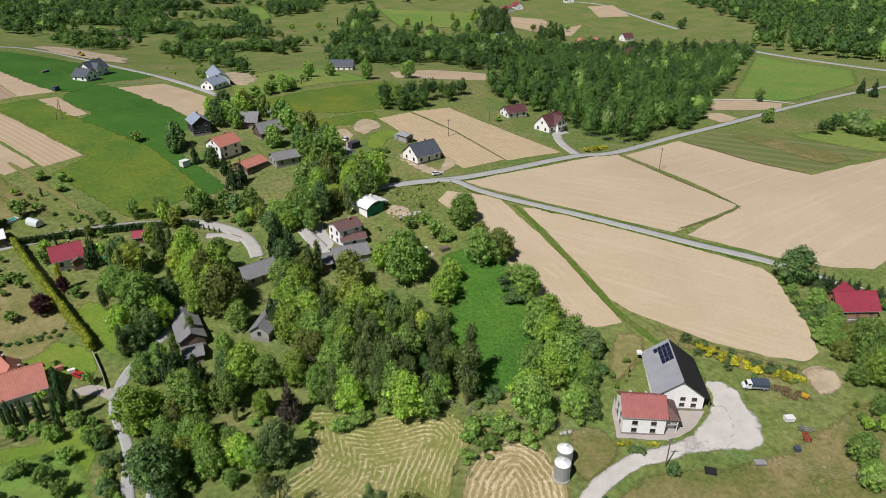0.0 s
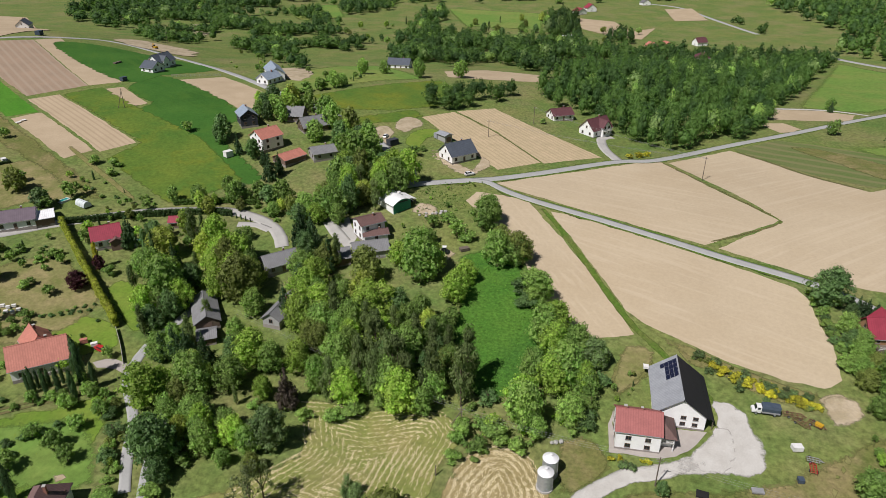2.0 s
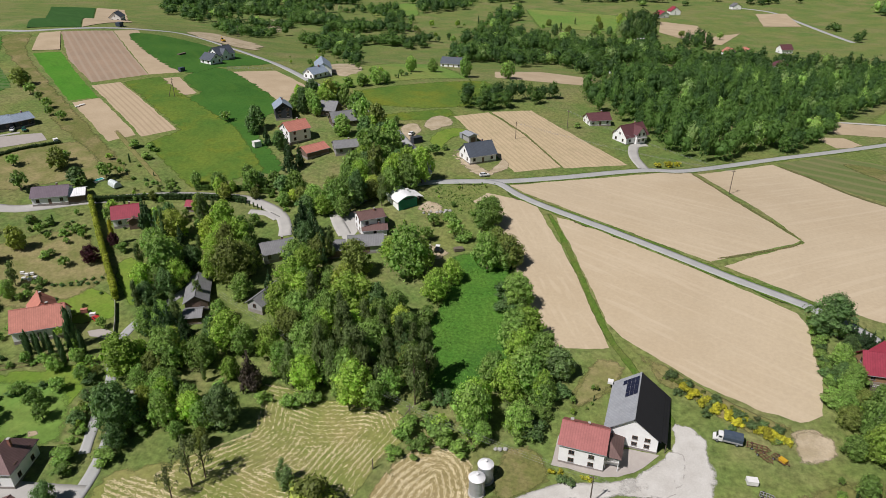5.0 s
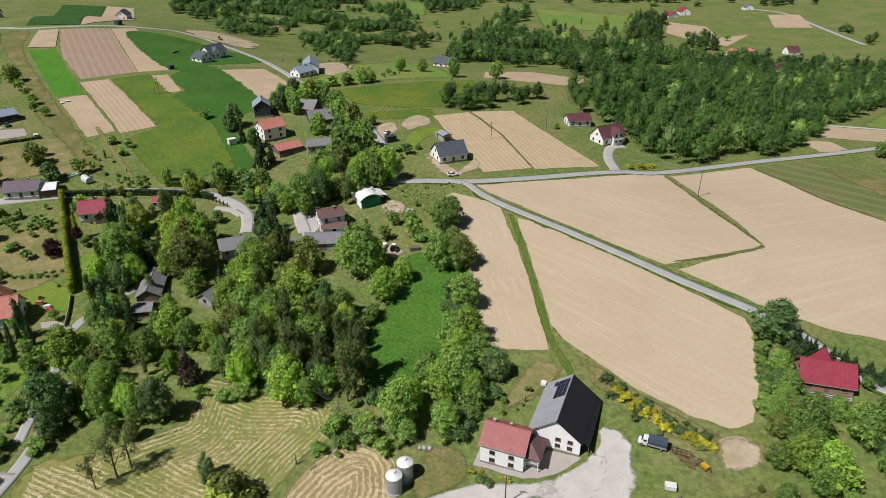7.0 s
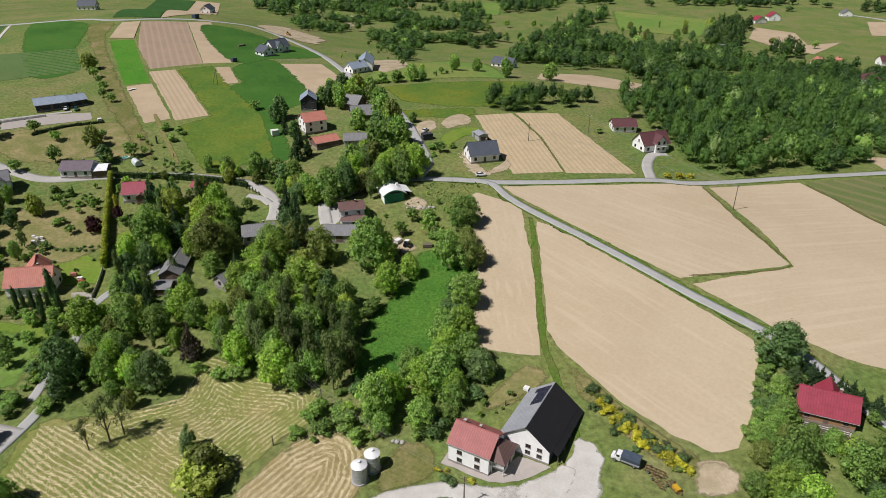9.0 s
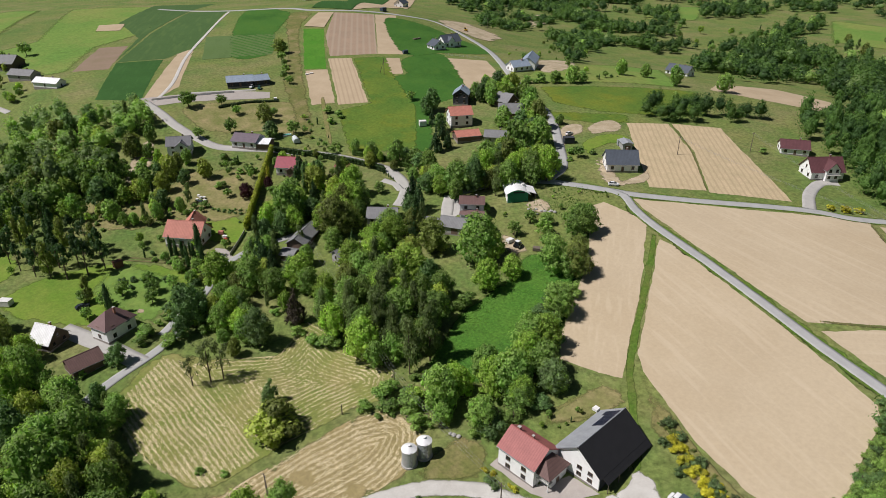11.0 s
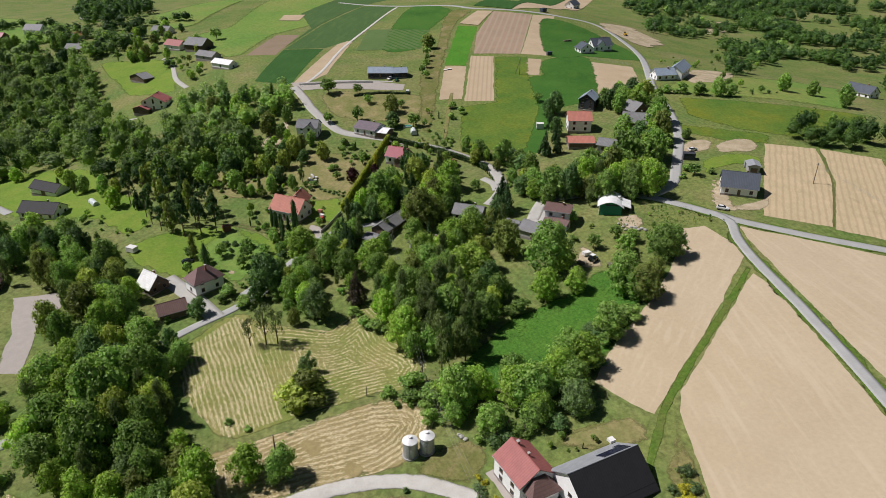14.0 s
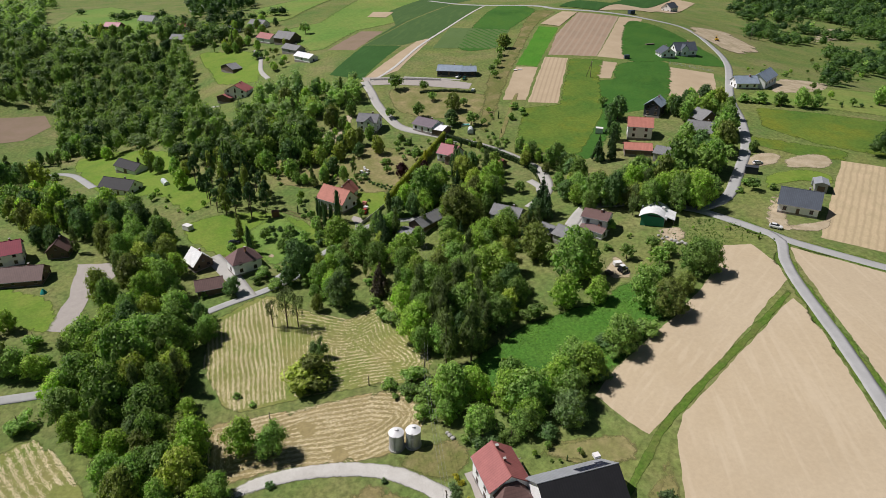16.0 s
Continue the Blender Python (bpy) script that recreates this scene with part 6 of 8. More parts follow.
trees('slim_birch', [(5.7, 124, 9, 18), (6.8, 130.7, 8.8, 17.5), (-15.7, 124.3, 7.7, 15.5), (-17.9, 137.5, 8.3, 16.6), (-10.6, 129.2, 7.9, 15.9), (-8.3, 125.7, 6.9, 13.8)])
trees('willow_fresh', [(-21.2, 150.6, 14.6, 14.6), (-16.2, 140.8, 10.3, 10.3)])
trees('broad_olive', [(-27.7, 169.6, 10.5, 11.1), (18, 184, 10.9, 11.5), (-41.6, 174.3, 8.1, 8.5), (12.4, 194.8, 6.4, 6.7)])
trees('broad_blue', [(38.7, 140.5, 8.4, 8.8)])
trees('shrub_mid', [(-0.3, 152.4, 8.7, 6.1), (22.9, 174.4, 7.4, 5.2), (24.4, 165.5, 7.9, 5.6), (22.7, 171.1, 5.9, 4.1), (0.2, 195, 7.6, 5.3), (25.1, 161.6, 6.4, 4.5), (34.6, 124.3, 7.6, 5.3), (13.6, 116.1, 5.6, 3.9), (37.1, 126.6, 5.7, 4), (33.1, 119.4, 6.4, 4.4), (31.4, 140.7, 6.7, 4.7)])
trees('shrub_dark', [(20.3, 162.4, 6.7, 4.7), (12.3, 126, 5.8, 4), (30.2, 154, 6.2, 4.3)])
trees('fruit_mid', [(-2.7, 197.2, 7.2, 6.8), (-11.3, 192.4, 6, 5.7), (-11.5, 202.1, 5.4, 5.1), (-6, 204.2, 5.3, 5), (-28.5, 198.2, 4.9, 4.7)])
trees('broad_mid', [(-83.1, 152.7, 13.7, 14.4), (-52.1, 123.1, 9.5, 10), (-60.5, 120.3, 10.7, 11.2), (-44.3, 130, 7.8, 8.1), (-50.2, 102.9, 7.3, 7.6), (-56.7, 111.8, 7.7, 8), (-94.4, 162.2, 9.8, 10.3), (-56.8, 151, 7.8, 8.2)])
trees('broad_fresh', [(-79.9, 179.8, 10.9, 11.5), (-69.3, 170.9, 11.9, 12.5), (-50, 131.5, 11.6, 12.2), (-70.2, 114.6, 11, 11.5), (-44.4, 106, 7.4, 7.8), (-42.1, 165, 10, 10.5), (-37.3, 151.9, 10.9, 11.5), (-9.1, 131.9, 7.1, 7.5), (-26.2, 142.7, 7.8, 8.2), (-19.3, 179.3, 7.9, 8.3), (-8.5, 175.5, 10.1, 10.6)])
trees('broad_dark', [(-62.5, 101.2, 10, 10.5), (-56.8, 94.4, 6.9, 7.2), (-50.9, 182.7, 7.2, 7.5), (-82.2, 140.7, 7.4, 7.8)])
trees('broad_olive', [(-62.8, 157.1, 12.8, 13.4), (-36.1, 139.4, 7.7, 8.1), (2.3, 133.8, 8.9, 9.4)])
trees('broad_blue', [(-36.3, 106.5, 10.1, 10.6)])
trees('slim_birch', [(-87.9, 180.7, 6.7, 13.4), (-19.7, 126, 8.2, 16.4), (-13.1, 129.7, 8.4, 16.7), (-1.9, 126, 8.2, 16.4), (-26.1, 122, 6.7, 13.4), (-18.1, 138.6, 7.6, 15.2), (-31.1, 147.2, 7.6, 15.2)])
trees('spruce_conifer', [(-69.8, 130.3, 7.3, 12.7), (-66.3, 129.8, 7, 12.2), (-61.3, 129.3, 6.7, 11.7), (-47.4, 151.6, 6.6, 11.5), (-107.5, 176, 7.2, 12.7), (-73.4, 129.8, 5.6, 9.8), (-93.9, 174.5, 6.2, 10.8), (-88.8, 168.4, 5.7, 10)])
trees('thuja_dark', [(-99.2, 173.8, 3.4, 11), (-97, 175.5, 3.5, 11), (-95.9, 169.9, 3.4, 10.8), (-100.6, 173, 3.1, 9.8)])
trees('thuja_yellow', [(-111.1, 163.5, 2.9, 9.4)])
trees('broad_purple', [(-111.5, 153, 6.3, 6.6), (-110.3, 162.8, 4.6, 4.8)])
trees('shrub_mid', [(-24.4, 116.9, 6.6, 4.6), (-19.2, 118.6, 6.7, 4.7), (-12.8, 121.7, 5.4, 3.8), (-30.9, 116.4, 5.3, 3.7), (-30.8, 132.6, 5.8, 4), (6, 114.2, 7.8, 5.5), (9.8, 111.4, 6.4, 4.5), (15.1, 114.1, 7.8, 5.5), (20.2, 112.9, 6.5, 4.5), (5.8, 108.7, 5.1, 3.5), (11.4, 117.9, 6.7, 4.7), (-31, 125.1, 5.5, 3.9)])
trees('shrub_fresh', [(-31.8, 129.9, 5.1, 3.6), (12.8, 117.8, 6.7, 4.7), (19.8, 121.2, 6.8, 4.7), (30.9, 122.8, 6.8, 4.8), (23.3, 117.1, 6, 4.2), (-8.9, 125.1, 6.2, 4.4)])
trees('broad_mid', [(26.2, 148.6, 10.5, 11.5), (30.9, 133.9, 11.5, 12), (34, 143.6, 9, 9.5), (23.1, 133.7, 8.6, 9.1), (24.2, 164.7, 9.9, 10.4), (11.7, 181.4, 10.6, 11.2), (8.1, 207, 9, 9.5), (17.2, 182.7, 8.9, 9.4), (39.6, 140.7, 6.7, 7)])
trees('broad_fresh', [(27.7, 130.9, 9.9, 10.4), (35.1, 132, 7.8, 8.2), (20, 124.5, 8.2, 8.6), (2.7, 172.2, 7.5, 7.9)])
trees('shrub_dark', [(19.7, 169.2, 8.5, 5.9), (22.5, 163, 7.4, 5.2), (34.6, 120.7, 7.4, 5.2), (40, 134.2, 5.8, 4.1)])
trees('shrub_mid', [(-144.5, 164.1, 5.3, 3.7), (-138.2, 165.4, 4.9, 3.4), (-127.3, 166.2, 5.6, 3.9), (-129.4, 161.9, 4.4, 3.1), (-126.4, 149.9, 4.6, 3.2), (-117.3, 138.5, 4.7, 3.3), (-108, 129.1, 3.8, 2.6)])
trees('fruit_mid', [(-117.5, 148.7, 4, 3.8), (-92.6, 112, 3.8, 3.6), (-87, 110.9, 3.6, 3.4), (-90.4, 101.2, 4.3, 4.1), (-85.4, 115.6, 4.4, 4.2), (-89.6, 118.9, 4, 3.8), (-104.9, 123.1, 4.1, 3.9), (-78.9, 109.9, 5.1, 4.8)])
trees('thuja_conifer', [(-91.6, 119.9, 2.1, 6.8), (-98.7, 113.9, 2.3, 7.4), (-95.6, 114.1, 2.3, 7.4), (-92.9, 115.1, 2.3, 7.5), (-89.6, 119.6, 4, 12.6)])
trees('shrub_dark', [(-70.6, 97.9, 5.9, 4.1), (-73.3, 105.4, 4.9, 3.5), (-76.5, 109.8, 5.1, 3.5)])
trees('fruit_mid', [(-95.6, 82.8, 5, 4.8), (-89, 86, 5.3, 5.1), (-90, 92.3, 5.4, 5.1), (-83.8, 99.4, 5.3, 5.1), (-82.2, 105.3, 4.5, 4.3), (-79, 96.5, 5.2, 5), (-86.6, 79.7, 4.4, 4.2), (-64.6, 113.4, 5.8, 5.6)])
trees('slim_olive', [(-94.6, 83.7, 5, 9.9)])
trees('thuja_conifer', [(-84.1, 85.7, 3.2, 10.3), (-88.4, 114.3, 2.5, 8.1), (-87.3, 116.2, 2.5, 8.1), (-85, 117.8, 2.5, 8.1)])
trees('broad_dark', [(-59.1, 98.8, 12.3, 12.9), (-60.2, 76.7, 6.2, 6.5)])
trees('shrub_mid', [(-65.2, 88.2, 6.8, 4.8), (-62.4, 84.9, 4.8, 3.4), (-48.1, 69.1, 4.1, 2.9), (-56.8, 90.5, 6.2, 4.4), (-18.5, 21.3, 7.7, 5.4), (-16.7, 20.2, 5.4, 3.8), (-62.3, 67.8, 4, 2.8)])
trees('bare_grey', [(-34, 89.5, 8.6, 13.8), (-32.5, 92.4, 7.3, 11.7), (-36.2, 85.5, 6, 9.6)])
trees('shrub_lime', [(-6.2, 89.6, 12, 9), (-3.4, 88.0, 8, 6.5)])
trees('shrub_olive', [(-5.2, 90.8, 12, 9.5), (-8.8, 91.4, 9, 8)])
trees('slim_blue', [(-12.6, 93.2, 6, 7.5), (-15.2, 95.6, 5, 7)])
trees('broad_mid', [(-25.1, 46.3, 16.1, 16.9), (-35.6, 50.2, 14, 14.7), (-13, 42.4, 13.8, 14.4), (-34.3, 55.8, 12.5, 13.2), (11.9, 53, 9.9, 10.4), (14.2, 47.3, 9.2, 9.6), (-15.9, 32, 11, 11.5), (-26.9, 35.2, 13.1, 13.7), (-44.2, 35.3, 11.1, 11.6), (-41.9, 17.5, 9.1, 9.5), (16.8, 58.5, 8.1, 8.5), (22.5, 63.8, 7.2, 7.5)])
trees('broad_fresh', [(10.8, 70.6, 8.6, 9), (-25, 56.7, 10, 10.5), (-2.9, 38.5, 7.8, 8.2), (-51.2, 42.2, 9.9, 10.4), (23.8, 60.2, 7.1, 7.4)])
trees('broad_mid', [(14.9, 76.9, 8, 8.4), (-6, 51.1, 12.2, 12.8), (-35.3, 61.5, 8, 8.4), (-51.2, 59.4, 10.2, 10.7), (-52.2, 46.8, 10, 10.5), (-0.5, 53.1, 8, 8.4)])
trees('slim_birch', [(-17.5, 58.7, 6.4, 12.8), (-3.7, 40.7, 6, 12), (-14, 48.7, 7, 14), (-32.3, 32.3, 7.4, 14.8)])
trees('broad_olive', [(4.9, 59.2, 9.1, 9.6), (3.6, 49.4, 7.7, 8.1)])
trees('broad_fresh', [(-25.7, 42.9, 10.3, 10.8), (-8.3, 34.6, 8, 8.4)])
trees('broad_blue', [(-0.7, 48.2, 7.9, 8.3)])
grove('mid', 48, 8, 14, [(-172, -5.6), (-192.2, 4.2), (-148.2, 24.4), (-148.9, 39.2), (-126.4, 50.2), (-105.2, 59.9), (-74.5, 60.4), (-54.2, 57.8), (-52, 48.3), (-56.6, 37.4), (-84.7, 38.6), (-110.6, 40.5), (-128.8, 26), (-130.1, 12.4)])
grove('mid', 10, 8, 15, [(-257.7, -20.4), (-260, -7.8), (-237, 10.8), (-209.1, 9), (-192.2, 4.2), (-180.7, -7.1)])
grove('mid', 12, 7, 12, [(-61.5, -2), (-69.1, 10.6), (-65.4, 19.9), (-49.6, 28.8), (-36.6, 27.2), (-35.9, 3.2)])
grove('pine', 40, 10, 14, [(-165.2, 69.5), (-161.5, 86.6), (-145.2, 94.4), (-124.4, 98.3), (-103.9, 97.1), (-108.5, 84.9), (-127.4, 76)])
grove('garden', 44, 2.5, 7, [(-205.4, 111.5), (-181, 132.7), (-152.8, 147.7), (-148.5, 136.9), (-130.6, 128.3), (-108, 124.3), (-122.4, 114), (-130.5, 101.3), (-151.6, 97.4)])
grove('mid', 16, 7, 12, [(-225.5, 118.2), (-225.3, 137), (-206.3, 151.3), (-202.4, 162.6), (-175.1, 158.9), (-177.5, 149.4), (-165.3, 125.1), (-183.8, 116.5)])
grove('mid', 30, 6, 13, [(-37.2, 202.9), (-51, 208.8), (-53.9, 233.5), (-56.1, 248.6), (-69.9, 280.5), (-55.2, 275.8), (-38.7, 247), (-30.1, 234.4), (-36.9, 220.4)])
grove('mid', 14, 4, 8, [(-114.5, 204.6), (-88.2, 217.4), (-69.4, 216.1), (-54.3, 203.9), (-61.2, 198.4), (-77.9, 204.6), (-88.4, 198.9)])
grove('conifer', 9, 7, 11, [(-117.4, 258.2), (-110.8, 261.4), (-69.1, 230.3), (-70.2, 224.4)])
grove('mid', 14, 6, 11, [(-109.6, 282.8), (-109.9, 297.9), (-93.3, 311.7), (-73.8, 293.3), (-83.7, 289.8), (-94, 279.8)])
grove('mid', 26, 7, 12, [(-109, 154.4), (-108.4, 174.6), (-93.2, 188.3), (-77.1, 185.2), (-61.7, 168), (-65, 155.9), (-75.9, 146.9), (-88.9, 142.5)])
grove('garden', 10, 2, 5, [(-134.8, 121.8), (-97.9, 145.4), (-83.7, 127.1), (-88.5, 110.9), (-117.5, 112.9)])
grove('garden', 5, 2, 5, [(-151.5, 165.5), (-132.7, 175.1), (-119.1, 162.9), (-136.8, 152.5)])
grove('garden', 18, 2, 5, [(-114.8, 110.7), (-100.8, 111.4), (-81.6, 120.6), (-75.5, 112.1), (-91, 109.5), (-104, 103.7)])
grove('garden', 8, 2, 5, [(-73.4, 102.6), (-72.4, 110.3), (-66.7, 98.6), (-68.1, 93.1)])
grove('mid', 10, 5, 9, [(-47, 123.6), (-34.8, 116.8), (-36.3, 99.7), (-50.3, 95.1), (-57.6, 106.4), (-55.7, 116.2)])
grove('mid', 20, 3.5, 7.5, [(105.6, 161.4), (112, 146.7), (121.7, 150.7), (128.8, 149.3), (137.8, 137.9), (130.8, 122.8), (112.1, 118), (107.4, 130.2)])
trees('broad_dark', [(105.9, 170.3, 12, 11)])
trees('broad_olive', [(103.6, 137.4, 6, 6.2), (107.5, 143.4, 4.6, 5)])
trees('broad_fresh', [(107.4, 128.4, 8.6, 8.6), (112.1, 126.4, 10, 10.5), (109.2, 138.1, 7.2, 7.6)])
trees('broad_mid', [(125.1, 141.4, 9.4, 9.9), (121, 139.4, 9, 8), (105.7, 149.6, 6, 6)])
trees('spruce_conifer', [(113.7, 166, 4.7, 5.2), (116.7, 164.8, 4.6, 4.9), (119.4, 162.7, 4.8, 5.4), (122.8, 161.5, 5, 5.2), (126, 160.3, 5.2, 5.6), (128.7, 159.2, 5.2, 5.3)])
trees('broad_mid', [(91.9, 106.3, 7.6, 8), (90.2, 99.4, 6.2, 6.5), (103.2, 119.2, 5.3, 5.6), (107.6, 134.6, 7.5, 7.8), (109, 136.2, 10.1, 10.6), (102.6, 128.6, 6, 6.4), (110.6, 124.4, 8, 8)])
trees('shrub_yellow', [(68.5, 141.4, 3.5, 2.5), (70.9, 139.9, 3.5, 2.4), (73.3, 138.3, 3.7, 2.6), (75.8, 136.7, 3.4, 2.4), (78.3, 135, 3.3, 2.3), (80.2, 133.2, 3.3, 2.3), (84.2, 132.2, 2.7, 1.9), (86.3, 131, 3.4, 2.4), (88.2, 130.4, 3.2, 2.2), (69.2, 143.8, 2.5, 1.7), (74.7, 136, 2.3, 1.6)])
trees('shrub_blue', [(66, 145.9, 3.9, 2.7), (69.7, 143.7, 3.3, 2.3), (75.5, 139.3, 3.7, 2.6), (80.9, 135.5, 3.8, 2.7), (83.5, 133.3, 3.8, 2.6), (88.9, 133, 3.5, 2.4), (67.6, 140.4, 3, 2.1), (73.5, 135, 2.8, 2), (78.9, 131.7, 2.3, 1.6), (85.9, 134.2, 3, 2.1)])
for k in range(64):
    u, across = dice.random(), dice.gauss(0, 1)
    bx, by = 63.5 + 27.5 * u, 146.2 - 16.4 * u
    tone = "yellow" if abs(across) < 0.75 and u > 0.16 else dice.choice(("blue", "olive", "mid", "grey"))
    w = dice.uniform(1.1, 2.3)
    tagged(plant("shrub", tone, bx - 0.5 * across, by - 0.85 * across, w, w * dice.uniform(0.5, 0.75)), group="broom and weeds on the bank")
trees('shrub_yellow', [(40.5, 111.6, 2.1, 1.4), (42.4, 111.9, 1.8, 1.3), (47.3, 111.7, 1.5, 1.1), (48.7, 111.5, 2.1, 1.4), (51.4, 104, 1.5, 1)])
trees('shrub_blue', [(43, 110.2, 3.1, 2.1), (44.8, 109.7, 2.6, 1.8)])
trees('broad_dark', [(50.2, 103.6, 3.2, 3.7)])
trees('shrub_dark', [(34.1, 97.6, 1.9, 1.4), (24, 74.6, 2.5, 1.7)])
trees('broad_mid', [(-81, 395.8, 9.1, 9.6), (-69.1, 404.2, 7.8, 8.2), (-45.1, 239.6, 14.2, 14.9), (-30.7, 237.9, 9, 9.5), (-46.2, 224.4, 9.7, 10.2), (-48, 205.9, 12.4, 13.1), (-72.3, 288.1, 11.3, 11.9), (-45.8, 393.2, 9.5, 10), (-21.3, 403.2, 10.3, 10.8), (-97.9, 206.8, 7.1, 7.4), (-85.1, 209.2, 8.4, 8.8), (-78.2, 214, 7.1, 7.4)])
trees('broad_fresh', [(-74.9, 171, 9.6, 10), (-43.9, 158.7, 10.5, 11), (-108.9, 300, 7.5, 7.9)])
trees('fruit_mid', [(-72.7, 187.8, 5.3, 5), (-128.7, 263.6, 5.4, 5.1), (-204.4, 240.5, 4.9, 4.6), (-224.2, 255.6, 4.6, 4.3), (-51.2, 271.1, 4.6, 4.4), (-26.9, 258.5, 5.3, 5)])
trees('broad_olive', [(-249.5, 270.7, 9, 9.5), (-162.2, 198.1, 8.3, 8.7), (-62.2, 162, 10.9, 11.5)])
trees('spruce_conifer', [(-53.2, 186.3, 9, 15.7), (-49.5, 185.5, 7.8, 13.6), (-78.6, 227.3, 6.9, 12.1), (-40.7, 174.3, 7.4, 12.9)])
trees('broad_dark', [(-93.6, 301.4, 6.9, 7.2), (-148, 191.1, 7.6, 7.9)])
trees('shrub_mid', [(-96.3, 331.2, 9.2, 6.5), (-89.1, 337.4, 9.9, 7), (-100, 325.1, 7.3, 5.1), (-92.1, 357.9, 5.9, 4.1), (-24.3, 265.1, 3.9, 2.7), (27.3, 318.5, 4.3, 3)])
trees('shrub_yellow', [(64.7, 278.6, 3.5, 2.5), (68.9, 280.3, 4.1, 2.8), (72.8, 283.1, 3.6, 2.5)])
trees('broad_mid', [(173.8, 340.6, 7.2, 7.6), (196.4, 401.5, 7, 7.4)])
trees('spruce_conifer', [(275.3, 427.6, 6.7, 11.7), (275.1, 413.5, 7.2, 12.6), (193.1, 392.6, 4.1, 7.2)])
trees('fruit_mid', [(-203.2, 182, 9.2, 8.7), (-193.9, 194.8, 6.1, 5.8), (-179.3, 193.8, 5.3, 5), (-165.5, 205.3, 4.6, 4.4), (-142.2, 199.3, 7, 6.7), (-162.9, 179.8, 8.3, 7.9), (-169.7, 167.4, 5.6, 5.3), (-234.6, 261, 6.3, 6), (-212, 247.7, 5.3, 5), (-195.6, 237.7, 5.1, 4.8), (-249, 272.2, 8, 7.6), (-394.5, 173.2, 9.7, 9.2), (-145.7, 190.6, 5.4, 5.1)])
trees('broad_mid', [(-106.1, 298.2, 7, 7.4), (-52.9, 284.2, 4.6, 4.8), (-34.1, 241.5, 9.4, 9.9), (-84.6, 344.9, 8, 8.4), (-81.3, 350.7, 6.4, 6.7), (-90.7, 337.4, 5.9, 6.2)])
trees('shrub_mid', [(-149.4, 225.8, 6.2, 4.3), (-141, 226, 6.1, 4.2), (-138.3, 218.5, 5.4, 3.8), (-176, 143, 5.6, 3.9), (-146.1, 403.3, 5.3, 3.7)])
hedge('yellow', 1.8, 4.2, [(-134.5, 181.8), (-123, 170.1), (-110, 157.1), (-98.8, 146.3), (-92.2, 139.8)])
hedge('dark', 2, 1.4, [(-192, 192.3), (-187.8, 205.3), (-178.8, 217.1)])
hedge('mid', 1.6, 1.8, [(-106.2, 204), (-92.2, 208.5), (-76.8, 209.8)])
thuja_row([(-106.2, 195.8), (-99.3, 199.1), (-91.5, 200.7), (-83.3, 200.1), (-75.8, 198.4)])
wood('mid', 7, 13, 1, [(27.3, 372.7), (42.1, 420.6), (103.2, 558.9), (150.8, 557.7), (212.7, 584.6), (283.7, 622.8), (200.9, 458.2), (162, 388.1), (135.1, 332.2), (79.5, 286.4), (61.1, 316.6), (49, 333.4), (32.6, 350.1)])
wood('mid', 7, 10, 1, [(-34.6, 315.9), (-34, 334.1), (-19.7, 352.2), (14.8, 368.9), (12.6, 349.9), (-12.8, 329.6), (-23.8, 320.6)])
wood('mid', 9, 10, 0.58, [(-180.5, 586.3), (-103, 665.5), (-48, 679.5), (44.9, 703.2), (118.2, 646), (152.5, 605.1), (71.5, 535.2), (31.8, 429.4), (6.9, 506.2), (-58.7, 476.1), (-86.2, 550.3), (-136, 564)])
wood('mid', 9.5, 9, 0.5, [(-304.1, 530.5), (-416.4, 699), (-339, 841.7), (-252.4, 868.7), (-177.9, 726.4), (-150.6, 511.7), (-120.4, 400.1), (-192.2, 502.8), (-250.3, 537.5), (-266.4, 509.7)])
wood('mid', 10, 12, 0.64, [(-127.6, 584.7), (-101.3, 706.4), (-41.1, 704.5), (19.3, 669.6), (69.3, 718.9), (136.3, 706.7), (175.2, 665.3), (135.6, 620.6), (73.2, 588.7), (12, 563.6), (-31.7, 548.8), (-60.8, 469.7)])
wood('dark', 15.5, 17, 1, [(377.1, 806.2), (361.4, 1034.8), (440.2, 1161), (735.2, 1165.7), (827.8, 945.5), (425.6, 460.7), (372.8, 556.1), (337.9, 625.8), (315.6, 684.9)])
wood('dark', 14, 12, 1, [(-464.9, 661.9), (-576.4, 895.8), (-488.6, 971.8), (-375.8, 989.1), (-340.5, 852.9), (-373.5, 745), (-394, 713.8), (-355.6, 585.1)])
wood('dark', 11, 12, 1, [(-221.3, 853.1), (-245.1, 983.5), (-166.2, 993.9), (-164, 887.4), (-191.7, 814.5)])
wood('mid', 10, 12, 1, [(-103.6, 733.7), (-114.3, 841.7), (-88.5, 901.6), (-74.5, 800.3), (-87.3, 725)])
wood('dark', 10, 14, 1, [(39.8, 782.6), (48.4, 885.9), (84.1, 916.9), (77.9, 821.5), (61.2, 762.3)])
wood('olive', 7, 9, 1, [(190.2, 318.2), (210.4, 344.8), (228.9, 345), (230.7, 329.1), (245.4, 315.3), (230.5, 293.6), (213.1, 300.6), (200.4, 310.8)])
